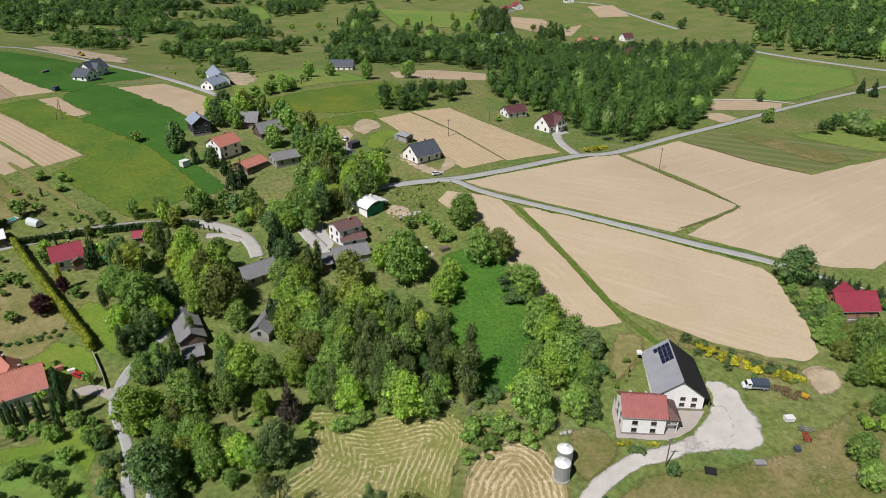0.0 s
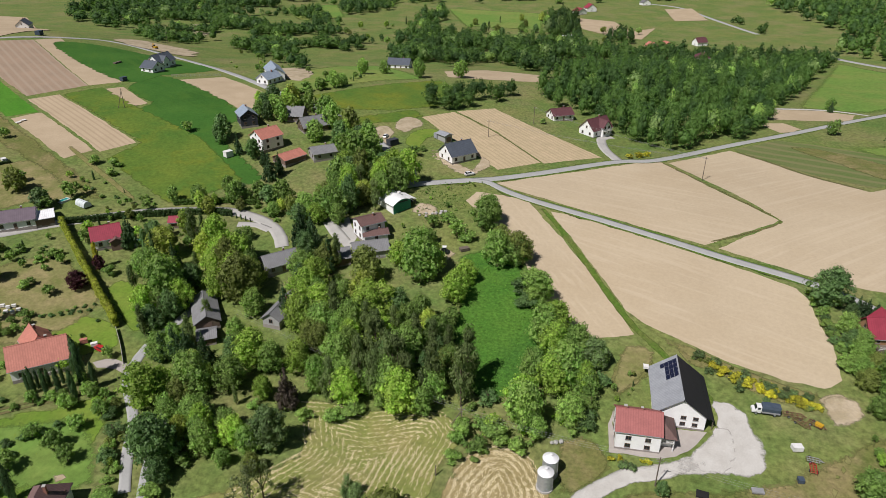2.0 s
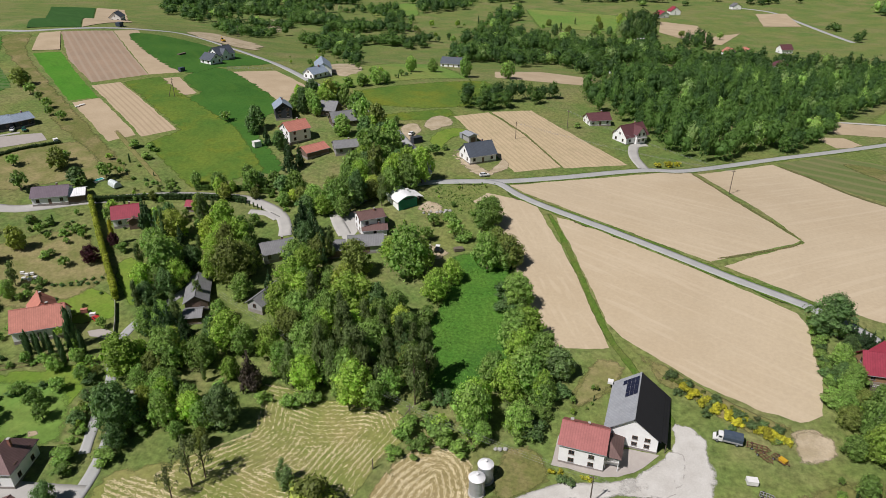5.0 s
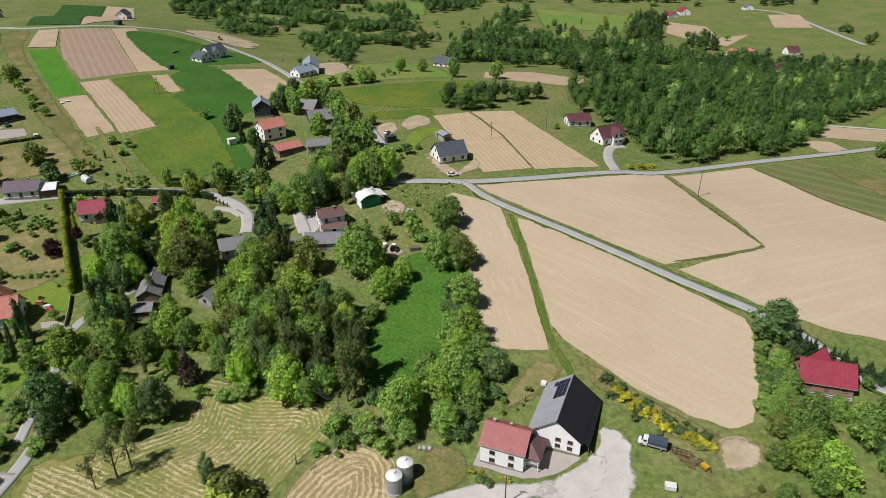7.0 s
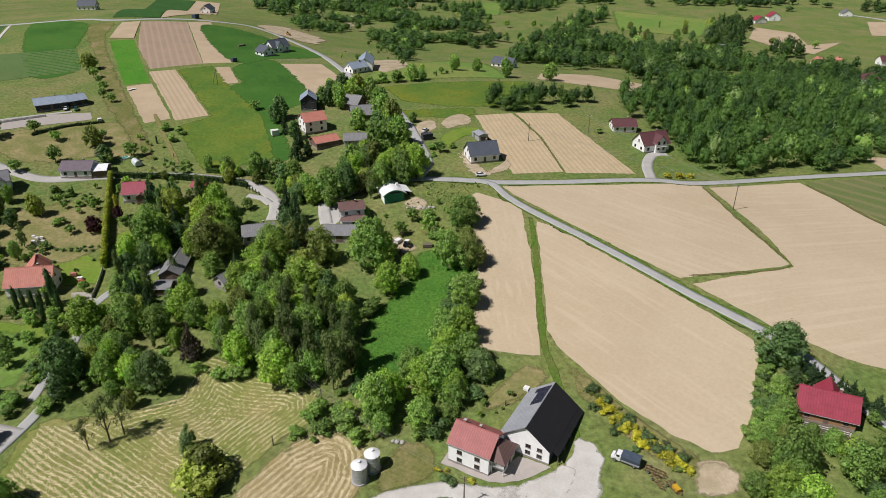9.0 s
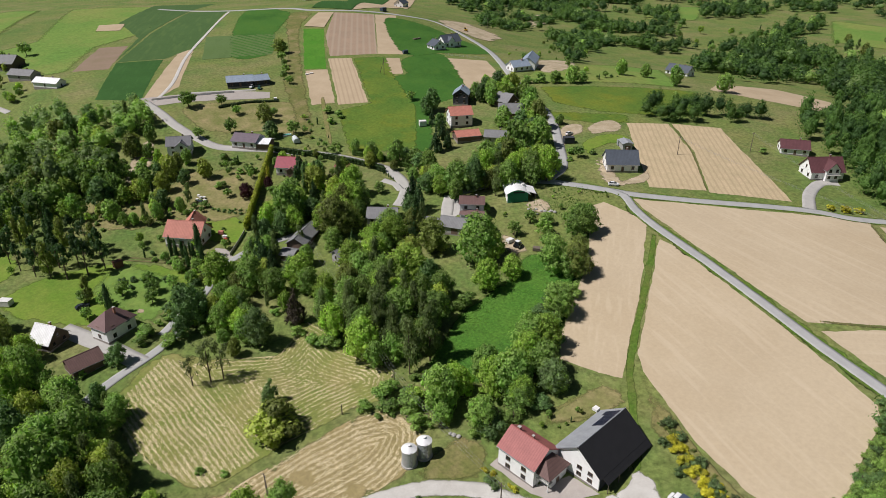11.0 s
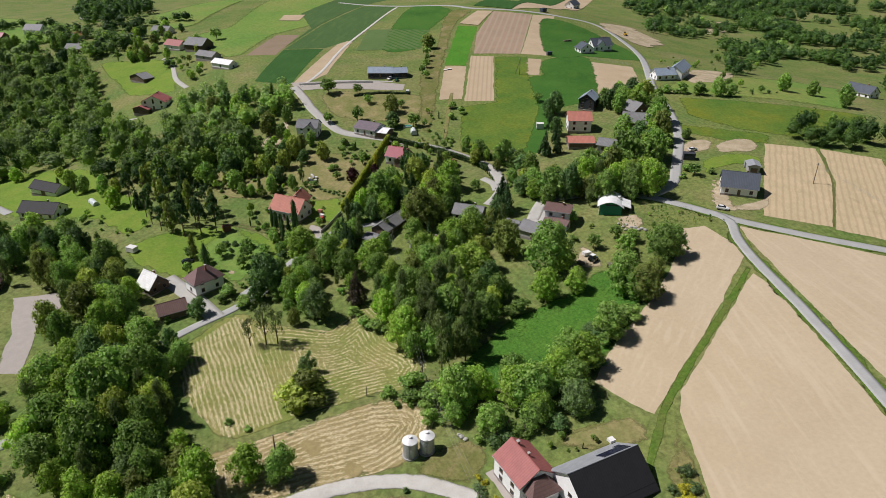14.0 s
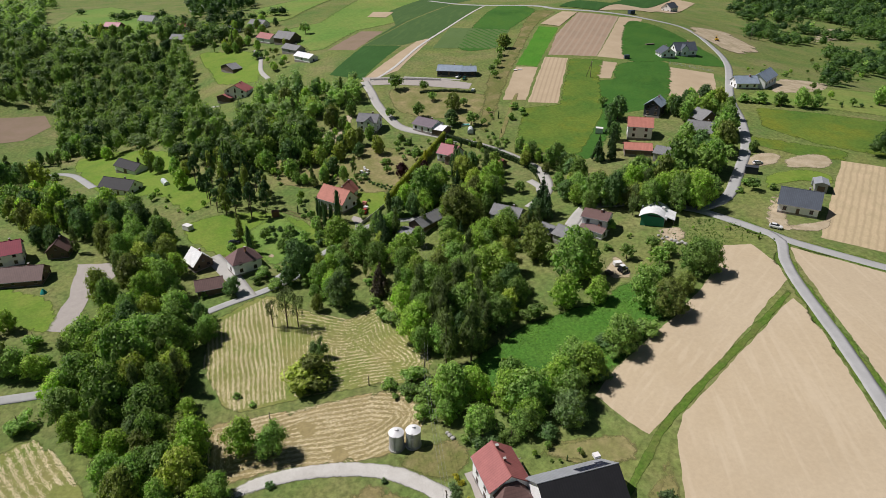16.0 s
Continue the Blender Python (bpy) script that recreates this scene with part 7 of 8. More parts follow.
wood('valley', 9, 14, 1, [(-370.9, -74), (-568.4, -106.7), (-533.1, -58.4), (-466.8, 10.1), (-422.8, 80.4), (-379.8, 86.1), (-312.1, 80.8), (-269.3, 80.7), (-227.5, 88.6), (-205.9, 106.9), (-191.8, 117.6), (-172.9, 130.7), (-157, 129.6), (-150.3, 114.8), (-156.9, 95.4), (-181.3, 69.6), (-236.3, 57.4), (-235, 34.3), (-278.4, 11.1), (-320.5, -0.3), (-361.7, -6), (-370.4, -37.4)])
wood('valley', 14, 13, 1, [(-709, -137.4), (-929.2, -122), (-947.1, -57.5), (-573.9, -33.1), (-489.5, 30.7), (-445.8, 73.3), (-471.4, 9.9), (-519.2, -56.3)])
wood('dark', 11, 14, 1, [(-576.8, 94.6), (-864, 122.2), (-862.6, 189.7), (-569, 158.6), (-508.5, 115)])
wood('mid', 11, 8, 0.42, [(-271.6, 487.6), (-420.8, 718.3), (-543.4, 1032.1), (-391.6, 1018.7), (-143.2, 567.6), (-203.8, 521), (-250, 514.2)])
wood('dark', 14, 12, 0.5, [(-301.9, 722.1), (-388.6, 942.3), (-287.6, 1061.9), (51.1, 1222.5), (95.2, 1094), (-161.2, 935), (-266.3, 904.9), (-310.6, 800.1)])
wood('dark', 14, 12, 0.4, [(-69.3, 1006.8), (-21.8, 1115.2), (201.2, 1143.6), (306.3, 1117.5), (97.7, 1027)])
wood('dark', 8, 16, 1, [(37.8, 740.8), (74.4, 733.5), (79.1, 783.2), (40.3, 791.6)])
wood('dark', 8, 15, 1, [(103, 716.3), (128.4, 705.8), (135, 745.1), (107.8, 752.2)])
wood('dark', 8, 11, 1, [(-76.5, 628.9), (73, 586.9), (79, 638.7), (-82.1, 678.6)])
wood('dark', 8, 11, 1, [(113.4, 588.3), (247.9, 626), (269.6, 589.5), (300.6, 649.9), (224.4, 669.9), (121.3, 632.6)])
wood('mid', 8, 12, 1, [(281.2, 810.1), (289.1, 809.7), (297.6, 835.3), (289.4, 835.8)])
wood('mid', 9, 12, 1, [(271.3, 881.6), (280.9, 872.1), (291.9, 909.1), (279.2, 909.5)])
wood('valley', 10, 10, 0.5, [(-465.5, -45), (-538.7, 2), (-507, 90.6), (-421.2, 146.2), (-368.8, 131.4), (-393, 82.3), (-427.9, 30.9), (-409.4, -21.1)])
grove('mid', 22, 5, 9, [(-519.1, 117.8), (-438.6, 150), (-355.8, 140), (-366.1, 124.5), (-430.5, 102.1)])
grove('garden', 16, 3, 6, [(-383, 136), (-348.9, 149), (-283.3, 136.6), (-328.1, 125.5)])
grove('mid', 24, 5, 9, [(-182.7, 143.7), (-159.5, 144.8), (-152.6, 159.3), (-136.1, 150.7), (-120, 135.3), (-119.5, 122.1), (-128, 110)])
grove('mid', 26, 8, 13, [(-48.5, 27.7), (-54.7, 42), (-54.2, 57.8), (-33.1, 63.7), (-8.1, 62.7), (2.7, 58.1), (21.3, 66.4), (31.5, 67.5), (21.1, 44.2), (-9.2, 30)])
grove('mid', 16, 6, 10, [(-170.9, 69.5), (-175.6, 106.7), (-168, 129.8), (-143.4, 103.7), (-159.5, 91.1)])
grove('mid', 12, 7, 11, [(-107.8, 49.9), (-97.1, 61.3), (-53.6, 62.5), (-50.2, 55.9), (-74.4, 48)])
grove('garden', 14, 1, 3, [(-32.8, 201.5), (-28.5, 214.6), (-14.8, 224.3), (-2.6, 215.8), (-1.1, 199.5), (-15.8, 196)])
grove('garden', 10, 0.8, 1.6, [(-21.8, 225.6), (-11.1, 235.1), (-4.9, 226.9), (-10.3, 218.1)])
grove('garden', 7, 1, 2.5, [(43.8, 137.8), (51.2, 137.6), (46, 128), (41.8, 128.1)])
wood('mid', 10, 8, 0.42, [(-753.6, -20.4), (-525.5, 96.7), (-481.3, 222.4), (-421.1, 150.8), (-337.1, 132.5), (-410.4, 105), (-470.1, 74.6)])
wood('valley', 7.5, 10, 0.9, [(-244.8, 111.8), (-257.3, 121.4), (-246.7, 143), (-227.2, 143.5), (-222, 168.2), (-196.3, 165.3), (-190.3, 152.7), (-194.9, 135.9), (-174.4, 126.8), (-190.4, 117.4), (-214.4, 108.2)])
grove('mid', 24, 4, 9, [(-199.9, 113.6), (-175.4, 131.5), (-148, 146.3), (-146.4, 136.4), (-128.6, 127.8), (-115.3, 122), (-122.8, 114.2), (-133.6, 101.9), (-153.5, 100.4)])
grove('mid', 6, 6, 10, [(-247.8, -4.1), (-266.9, 7.1), (-274, 12.2), (-228.2, 8.7)])
grove('mid', 34, 7, 12, [(-49.4, 167.9), (-39.5, 179.5), (-23.2, 157.8), (-13.8, 162.9), (-2.2, 148.3), (3.7, 133.4), (0.8, 119.5), (-11.2, 119.5), (-22.9, 117.6), (-34.6, 123.6), (-41.6, 141.4)])
grove('mid', 14, 6, 11, [(-89, 146.8), (-69.9, 148.2), (-55.4, 140), (-51, 118.8), (-66.6, 111.4), (-77.6, 121.1)])
grove('garden', 24, 1.5, 4, [(-158.3, 216.5), (-137.5, 214.1), (-113, 202.5), (-105.2, 197.4), (-122.4, 190.5), (-145.4, 193.3)])
grove('garden', 22, 2, 6, [(-127.4, 179.8), (-106.6, 187.8), (-91.6, 191.1), (-87.9, 175.8), (-98.8, 168.9), (-111, 170.3)])
hedge('dark', 1.8, 2, [(-135.1, 183.6), (-120.9, 190.7), (-106.9, 196.4), (-93.3, 200.4), (-84, 201.2)])
trees('shrub_dark', [(-116.6, 138.9, 1.6, 1.1), (-113.9, 139.4, 1.6, 1.1), (-111.4, 140.2, 1.6, 1.1), (-109.2, 141.2, 1.6, 1.1), (-107.2, 142.3, 1.6, 1.1), (-105.2, 143.5, 1.6, 1.1), (-103.2, 144.7, 1.6, 1.1), (-111.7, 134.1, 1.6, 1.1), (-108.8, 134.4, 1.6, 1.1), (-98.4, 141, 1.6, 1.1)])
trees('shrub_mid', [(-113.9, 140, 1.5, 1), (-112.2, 140.9, 1.5, 1), (-110.3, 142.2, 1.5, 1), (-108.8, 143.2, 1.5, 1.1), (-107.2, 144.8, 1.5, 1.1), (-105.3, 146.1, 1.5, 1.1), (-98.9, 134.6, 2, 1.4), (-105, 130.1, 2, 1.4)])
trees('shrub_dark', [(-96.7, 95.5, 3.3, 2.3), (-94.7, 98.3, 3, 2.1), (-92.2, 100.4, 2.8, 2), (-89.4, 102.4, 3.1, 2.2), (-87, 105.1, 2.9, 2), (-91.7, 95.8, 2.5, 1.8)])
grove('mid', 4, 5, 8, [(-47.8, 64.4), (-44.9, 70.7), (-34.3, 67.3), (-36.4, 62.9)])
trees('spruce_dead', [(-36.3, 119.3, 7.4, 13)])
trees('thuja_conifer', [(-100.8, 114.6, 1.6, 5.2), (-98.7, 115.6, 1.6, 5.2), (-96.5, 116.6, 1.6, 5.2), (-93.9, 118.2, 1.6, 5.2)])
trees('broad_fresh', [(-29.4, 48.2, 9.1, 9.6), (-21.3, 38.9, 8.6, 9), (-13.3, 54.7, 7.1, 7.5), (1.5, 44.6, 7.7, 8.1), (-45.2, 32, 7.9, 8.3), (-7.6, 59.6, 5.6, 5.9)])
grove('mid', 18, 8, 13, [(-37.1, 205.2), (-46.7, 210.7), (-51.5, 226.6), (-53.2, 243.5), (-44.7, 247), (-21.7, 229.5), (-28.5, 221)])
trees('broad_mid', [(-29.3, 241.5, 8.8, 9.3), (-44.3, 250.3, 10.7, 11.2), (-68.4, 281.7, 10.5, 11), (-71.5, 265.5, 8, 8.4)])
trees('shrub_mid', [(-54, 285.5, 5.1, 3.6), (-31.1, 260.3, 4.6, 3.2), (-27.8, 253.2, 3.7, 2.6)])
grove('garden', 14, 2, 5, [(-148.6, 160.2), (-133.8, 174.2), (-117.8, 195.1), (-107.7, 190.2), (-120.8, 174.5), (-135.4, 158.4)])
grove('mid', 24, 8, 14, [(-223.7, 75.5), (-197.7, 90.6), (-185.6, 108.5), (-162.7, 128.6), (-147.9, 135.6), (-137.4, 122.6), (-143.9, 103.9), (-158, 81.1)])
grove('mid', 10, 6, 10, [(-400.1, 89.6), (-422.1, 106.7), (-419.3, 137.3), (-361.6, 132.8), (-390.8, 111.8)])
grove('mid', 14, 5, 9, [(-498, 90.6), (-493.7, 143.3), (-443, 164.2), (-321.4, 157.5), (-406.4, 148.6), (-422.2, 115.5)])
grove('mid', 14, 7, 12, [(-522.4, 8.2), (-475.7, 89.1), (-455, 74.4), (-481.8, 22.9)])
trees('shrub_mid', [(102.8, 174.8, 3.9, 2.7), (102.5, 170, 4.1, 2.8), (102.5, 164.9, 4, 2.8), (102.5, 160.4, 3.9, 2.7), (102.2, 155.4, 4.1, 2.8), (102.3, 150.9, 4.2, 3), (102.2, 146.4, 4.4, 3.1)])
trees('shrub_dark', [(103.1, 172.7, 3.5, 2.5), (102.9, 162.6, 3.6, 2.5), (102.7, 158.1, 3.6, 2.5), (102.3, 153.5, 3.7, 2.6)])
trees('shrub_mid', [(104.8, 173.3, 4.1, 2.9), (104.1, 165.8, 4.3, 3), (103.3, 157.8, 4.5, 3.2), (102.4, 150.5, 4.4, 3.1), (100.8, 143.2, 4.5, 3.2)])
trees('broad_mid', [(106.1, 156.8, 6.7, 7), (107.3, 151.3, 7, 7.4), (103.5, 141.4, 5.5, 5.8), (105.6, 146.1, 5.9, 6.1), (112.3, 145.9, 5, 5.3), (116.7, 145.7, 5.5, 5.7)])
trees('broad_dark', [(109.1, 162.8, 5, 5.2), (105.1, 151.4, 5.8, 6.1)])
trees('spruce_conifer', [(111.7, 168.7, 3.1, 5.4), (113.2, 167.7, 3.1, 5.4), (115, 166.2, 3.3, 5.8), (116.4, 164.8, 3, 5.3), (118.7, 164.2, 3.3, 5.7), (121.3, 163.6, 3.2, 5.7)])
trees('fruit_mid', [(108.1, 168.9, 3.7, 3.5), (111.1, 164.9, 2.8, 2.6), (125, 156.5, 3.9, 3.7), (128.4, 150.7, 5, 4.7)])
grove('garden', 40, 5, 9, [(-230.9, 706.8), (-121.1, 781.9), (39.8, 749.8), (125.7, 836.6), (175, 752.4), (23.2, 630.7), (-132.3, 614.1)])
grove('mid', 16, 8, 12, [(-56.8, 789.8), (43.6, 882.3), (57.4, 734.8), (-8.2, 673.7)])
grove('garden', 12, 2, 5, [(-99.3, 353.1), (-101.9, 378), (-74.3, 387.6), (-69.5, 357.7)])
grove('garden', 22, 2, 5, [(-165.4, 387.7), (-202.1, 491.5), (-149.8, 489.7), (-107.8, 385.8), (-123.6, 362.1)])
grove('mid', 26, 8, 13, [(-169.1, 7.4), (-146.8, 24.5), (-137.7, 33.4), (-132.4, 48.1), (-110.1, 60.1), (-90.5, 61.6), (-92.7, 48.2), (-105.4, 31.4), (-124.3, 13.2)])
grove('mid', 9, 5, 9, [(-252.3, 38.3), (-225.9, 60.6), (-173.8, 69.5), (-138.5, 78.9), (-146.4, 67.9), (-175, 59.5), (-193.8, 49.5)])
grove('garden', 12, 1.5, 4, [(-167.8, 48.2), (-142.8, 67.5), (-135.2, 78.4), (-120.5, 66.1), (-141.2, 56.1)])
grove('mid', 7, 7, 12, [(-288.3, 2.1), (-260.5, 27.8), (-221.5, 35.6), (-251.5, 14.2)])
trees('broad_fresh', [(-38.2, 39.6, 9.3, 9.8), (-19.5, 49.5, 8.1, 8.5), (-25.1, 29.7, 8.6, 9), (-38.3, 23, 7.5, 7.9), (8.3, 57.6, 6.4, 6.7), (-9.2, 43.1, 7.6, 8)])
trees('broad_mid', [(-56.7, 203.5, 9.7, 10.2), (-52.1, 209.6, 9.5, 10), (-67.4, 210.9, 8.4, 8.8), (-49.3, 219.4, 9.8, 10.3), (-44.7, 200.4, 7.2, 7.5)])
trees('broad_fresh', [(-52.1, 200.5, 7.2, 7.6), (-43.5, 211.6, 7, 7.4)])
trees('broad_dark', [(-73.2, 211.2, 7.6, 8), (-58.5, 199.6, 8, 8.4)])
trees('shrub_mid', [(-69.8, 202.7, 3.3, 2.3), (-66.4, 199.7, 2.8, 2), (-76.4, 207.5, 2.9, 2.1), (-73, 205, 2.9, 2), (-19.4, 191.6, 3.8, 2.7)])
trees('shrub_dark', [(-124.3, 138.6, 1.3, 0.9), (-123.1, 140.1, 1.4, 0.9), (-121.5, 141.2, 1.4, 0.9), (-114.5, 139.5, 1.3, 0.9), (-112.3, 140.5, 1.3, 0.9), (-110, 142.1, 1.3, 0.9), (-107.4, 143.7, 1.4, 0.9), (-105.3, 145.5, 1.4, 1), (-103.1, 147.3, 1.4, 1)])
trees('fruit_mid', [(-117.8, 130.6, 2.9, 2.8), (-116.8, 132.7, 2.9, 2.8), (-113.7, 132.7, 2.9, 2.8), (-119.9, 135.4, 2.6, 2.5), (-115.7, 135.9, 2.6, 2.5), (-125.2, 151.7, 2.8, 2.7), (-125.7, 158.8, 2.6, 2.4)])
trees('slim_birch', [(-21.8, 144.5, 6.2, 12.4), (-13.8, 141.9, 6.7, 13.3), (-7.8, 139.8, 6.6, 13.1), (-2.9, 138.6, 6.5, 13), (-13.6, 133.1, 5.8, 11.7), (1, 137.9, 5.9, 11.7)])
trees('broad_mid', [(-154.3, 26, 9.4, 9.8), (-133.6, 37.7, 9.8, 10.3), (-116.8, 48.2, 9.4, 9.9), (-171.8, 17.8, 8.8, 9.3)])
trees('shrub_mid', [(-8.9, 71.8, 2.9, 2), (-4.3, 74.7, 2.3, 1.6), (10.1, 108.4, 2.5, 1.8), (12.4, 110.6, 2.2, 1.6), (11.7, 118.4, 3.7, 2.6), (8.1, 123, 3.5, 2.5)])
grove('garden', 8, 1.5, 4, [(99.1, 125.7), (109.2, 127.2), (101.5, 113.5), (95.5, 113.7)])
grove('garden', 8, 0.6, 1.5, [(-12, 233.6), (-6.1, 239.8), (5.4, 237.4), (0.8, 232.9)])
grove('garden', 8, 2, 5, [(-126.7, 199.4), (-120.4, 209.2), (-102.6, 199.9), (-116.5, 191.7)])
trees('broad_mid', [(-65, 104.1, 7.5, 7.9), (-62.5, 110.7, 6.9, 7.3), (-52.8, 105.8, 6.7, 7), (-47.8, 109.9, 6.2, 6.6), (-58.6, 99.6, 5.7, 6), (-54.8, 113.1, 6.1, 6.4)])
trees('shrub_mid', [(-53.5, 100.3, 5.2, 3.6), (-41.7, 104.8, 5.3, 3.7), (-67.9, 95.7, 3.4, 2.4), (-67.1, 92.6, 3.3, 2.3), (-71.6, 101.9, 3, 2.1)])

# ---- loose things ----
def ground_pose(x, y, yaw=0.0, lift=0.0):
    return pose(x, y, height(x, y) + 0.12 + lift, 0, 0, yaw)


def silo(x, y, r=1.65, tall=4.2):
    root = new("grain_silo")
    root.matrix_basis = ground_pose(x, y)
    part("base", Shape().tube((0, 0, -0.8), (0, 0, 0.15), r * 1.15, r * 1.15, 24).mesh("base", M["concrete"]), root)
    s, rings, n = Shape(), 21, 28
    v = []
    for k in range(rings):
        w = r + 0.045 * (k % 2)
        v += [(w * math.cos(j * math.tau / n), w * math.sin(j * math.tau / n), 0.15 + k * tall / (rings - 1)) for j in range(n)]
    s.add(v, [(k * n + j, k * n + (j + 1) % n, (k + 1) * n + (j + 1) % n, (k + 1) * n + j) for k in range(rings - 1) for j in range(n)])
    part("barrel", s.mesh("barrel", M["zinc"]), root)
    part("roof", Shape().tube((0, 0, tall + 0.15), (0, 0, tall + 0.95), r + 0.15, 0.35, 28).mesh("roof", M["silo_white"]), root, "white conical lid")
    part("hatch", Shape().tube((0, 0, tall + 0.9), (0, 0, tall + 1.2), 0.4, 0.36, 16).mesh("hatch", M["silo_white"]), root)
    lad = Shape().box(-0.22, -0.17, -r - 0.16, -r - 0.1, 0.2, tall + 0.5).box(0.17, 0.22, -r - 0.16, -r - 0.1, 0.2, tall + 0.5)
    for k in range(12):
        lad.box(-0.2, 0.2, -r - 0.15, -r - 0.11, 0.4 + k * 0.38, 0.44 + k * 0.38)
    part("ladder", lad.mesh("ladder", M["gutter"]), root, at=pose(0, 0, 0, 0, 0, 60))
    return tagged(root, "galvanised corrugated grain silo with white cone lid", "silo", "silos by the hay meadow")


def pole(x, y, tall=8.5, strut=None, arm=True):
    root = new("utility_pole")
    root.matrix_basis = ground_pose(x, y, 0)
    part("post", Shape().tube((0, 0, -0.8), (0, 0, tall), 0.16, 0.11, 8).mesh("post", M["pole_wood"]), root)
    if arm:
        part("crossarm", Shape().box(-0.8, 0.8, -0.06, 0.06, tall - 0.7, tall - 0.58).mesh("crossarm", M["pole_wood"]), root)
        for u in (-0.7, 0, 0.7):
            part("insulator", Shape().tube((u, 0, tall - 0.58), (u, 0, tall - 0.36), 0.05, 0.04, 6).mesh("insulator", M["frame_white"]), root)
    if strut is not None:
        a = radians(strut)
        part("strut", Shape().tube((math.cos(a) * 3.0, math.sin(a) * 3.0, -0.8), (0, 0, tall - 1.0), 0.14, 0.11, 8).mesh("strut", M["pole_wood"]), root)
    return tagged(root, "wooden utility pole standing in the grass", "pole")


def wire(a, b, sag=1.0, lines=3):
    """Sagging lines between two pole tops."""
    a, b = Vector((a[0], a[1], height(a[0], a[1]) + a[2])), Vector((b[0], b[1], height(b[0], b[1]) + b[2]))
    side = (b - a).cross(Vector((0, 0, 1))).normalized()
    for k in range(lines):
        off = side * (k - (lines - 1) / 2) * 0.7
        v = []
        for t in np.linspace(0, 1, 17):
            p = a.lerp(b, t) + off - Vector((0, 0, sag * 4 * t * (1 - t)))
            v += [p + side * 0.018, p + Vector((0, 0, 0.018)), p - side * 0.018, p - Vector((0, 0, 0.018))]
        f = [(4 * m + c, 4 * m + (c + 1) % 4, 4 * m + 4 + (c + 1) % 4, 4 * m + 4 + c) for m in range(16) for c in range(4)]
        tagged(new("overhead_wire", mesh_from("overhead_wire", v, f, M["cable"])), "thin overhead power wire strung between poles", "wire", "power wires")


def wheel(root, x, y, r=0.33, w=0.22):
    ob = part("wheel", Shape().tube((x, y - w / 2, r), (x, y + w / 2, r), r, r, 16).mesh("wheel", M["rubber"]), root)
    part("rim", Shape().tube((x, y - w / 2 - 0.01, r), (x, y + w / 2 + 0.01, r), r * 0.6, r * 0.6, 12).mesh("rim", M["zinc"]), ob)


def loft(sections):
    """A closed body through cross-sections (x, half width, z low, z high, top half width)."""
    s = Shape()
    v = []
    for x, w, z0, z1, wt in sections:
        zm = z0 + (z1 - z0) * 0.55
        v += [(x, -w * 0.92, z0), (x, -w, zm), (x, -wt, z1), (x, wt, z1), (x, w, zm), (x, w * 0.92, z0)]
    n = len(sections)
    f = [tuple(range(6))[::-1], tuple(range((n - 1) * 6, n * 6))]
    for k in range(n - 1):
        for j in range(6):
            f.append((k * 6 + j, k * 6 + (j + 1) % 6, (k + 1) * 6 + (j + 1) % 6, (k + 1) * 6 + j))
    return s.add(v, [t[::-1] for t in f])


def car(x, y, yaw, key="car_white", words="white", lift=0.0):
    root = new("car")
    root.matrix_basis = ground_pose(x, y, yaw, lift)
    part("body", loft([(-2.05, 0.70, 0.35, 0.85, 0.62), (-1.95, 0.82, 0.25, 0.98, 0.74), (-1.0, 0.86, 0.22, 1.0, 0.78), (0.7, 0.86, 0.22, 1.0, 0.78), (1.6, 0.83, 0.24, 0.9, 0.74), (2.05, 0.68, 0.32, 0.72, 0.6)]).mesh("body", M[key]), root)
    part("glasshouse", loft([(-1.75, 0.70, 0.96, 1.05, 0.66), (-1.3, 0.74, 0.98, 1.40, 0.58), (0.2, 0.74, 0.98, 1.45, 0.58), (1.0, 0.72, 0.96, 1.04, 0.66)]).mesh("glasshouse", M["glass"]), root)
    part("roof_panel", Shape().box(-1.28, 0.18, -0.57, 0.57, 1.42, 1.475).mesh("roof_panel", M[key]), root)
    for u in (-1.25, 1.3):
        for v in (-0.78, 0.78):
            wheel(root, u, v)
    for v in (-0.52, 0.52):
        part("headlight", Shape().box(1.98, 2.06, v - 0.14, v + 0.14, 0.58, 0.7).mesh("headlight", M["silo_white"]), root)
        part("tail_light", Shape().box(-2.07, -1.99, v - 0.12, v + 0.12, 0.68, 0.84).mesh("tail_light", M["red_paint"]), root)
    return tagged(root, words + " car parked outdoors", "car")


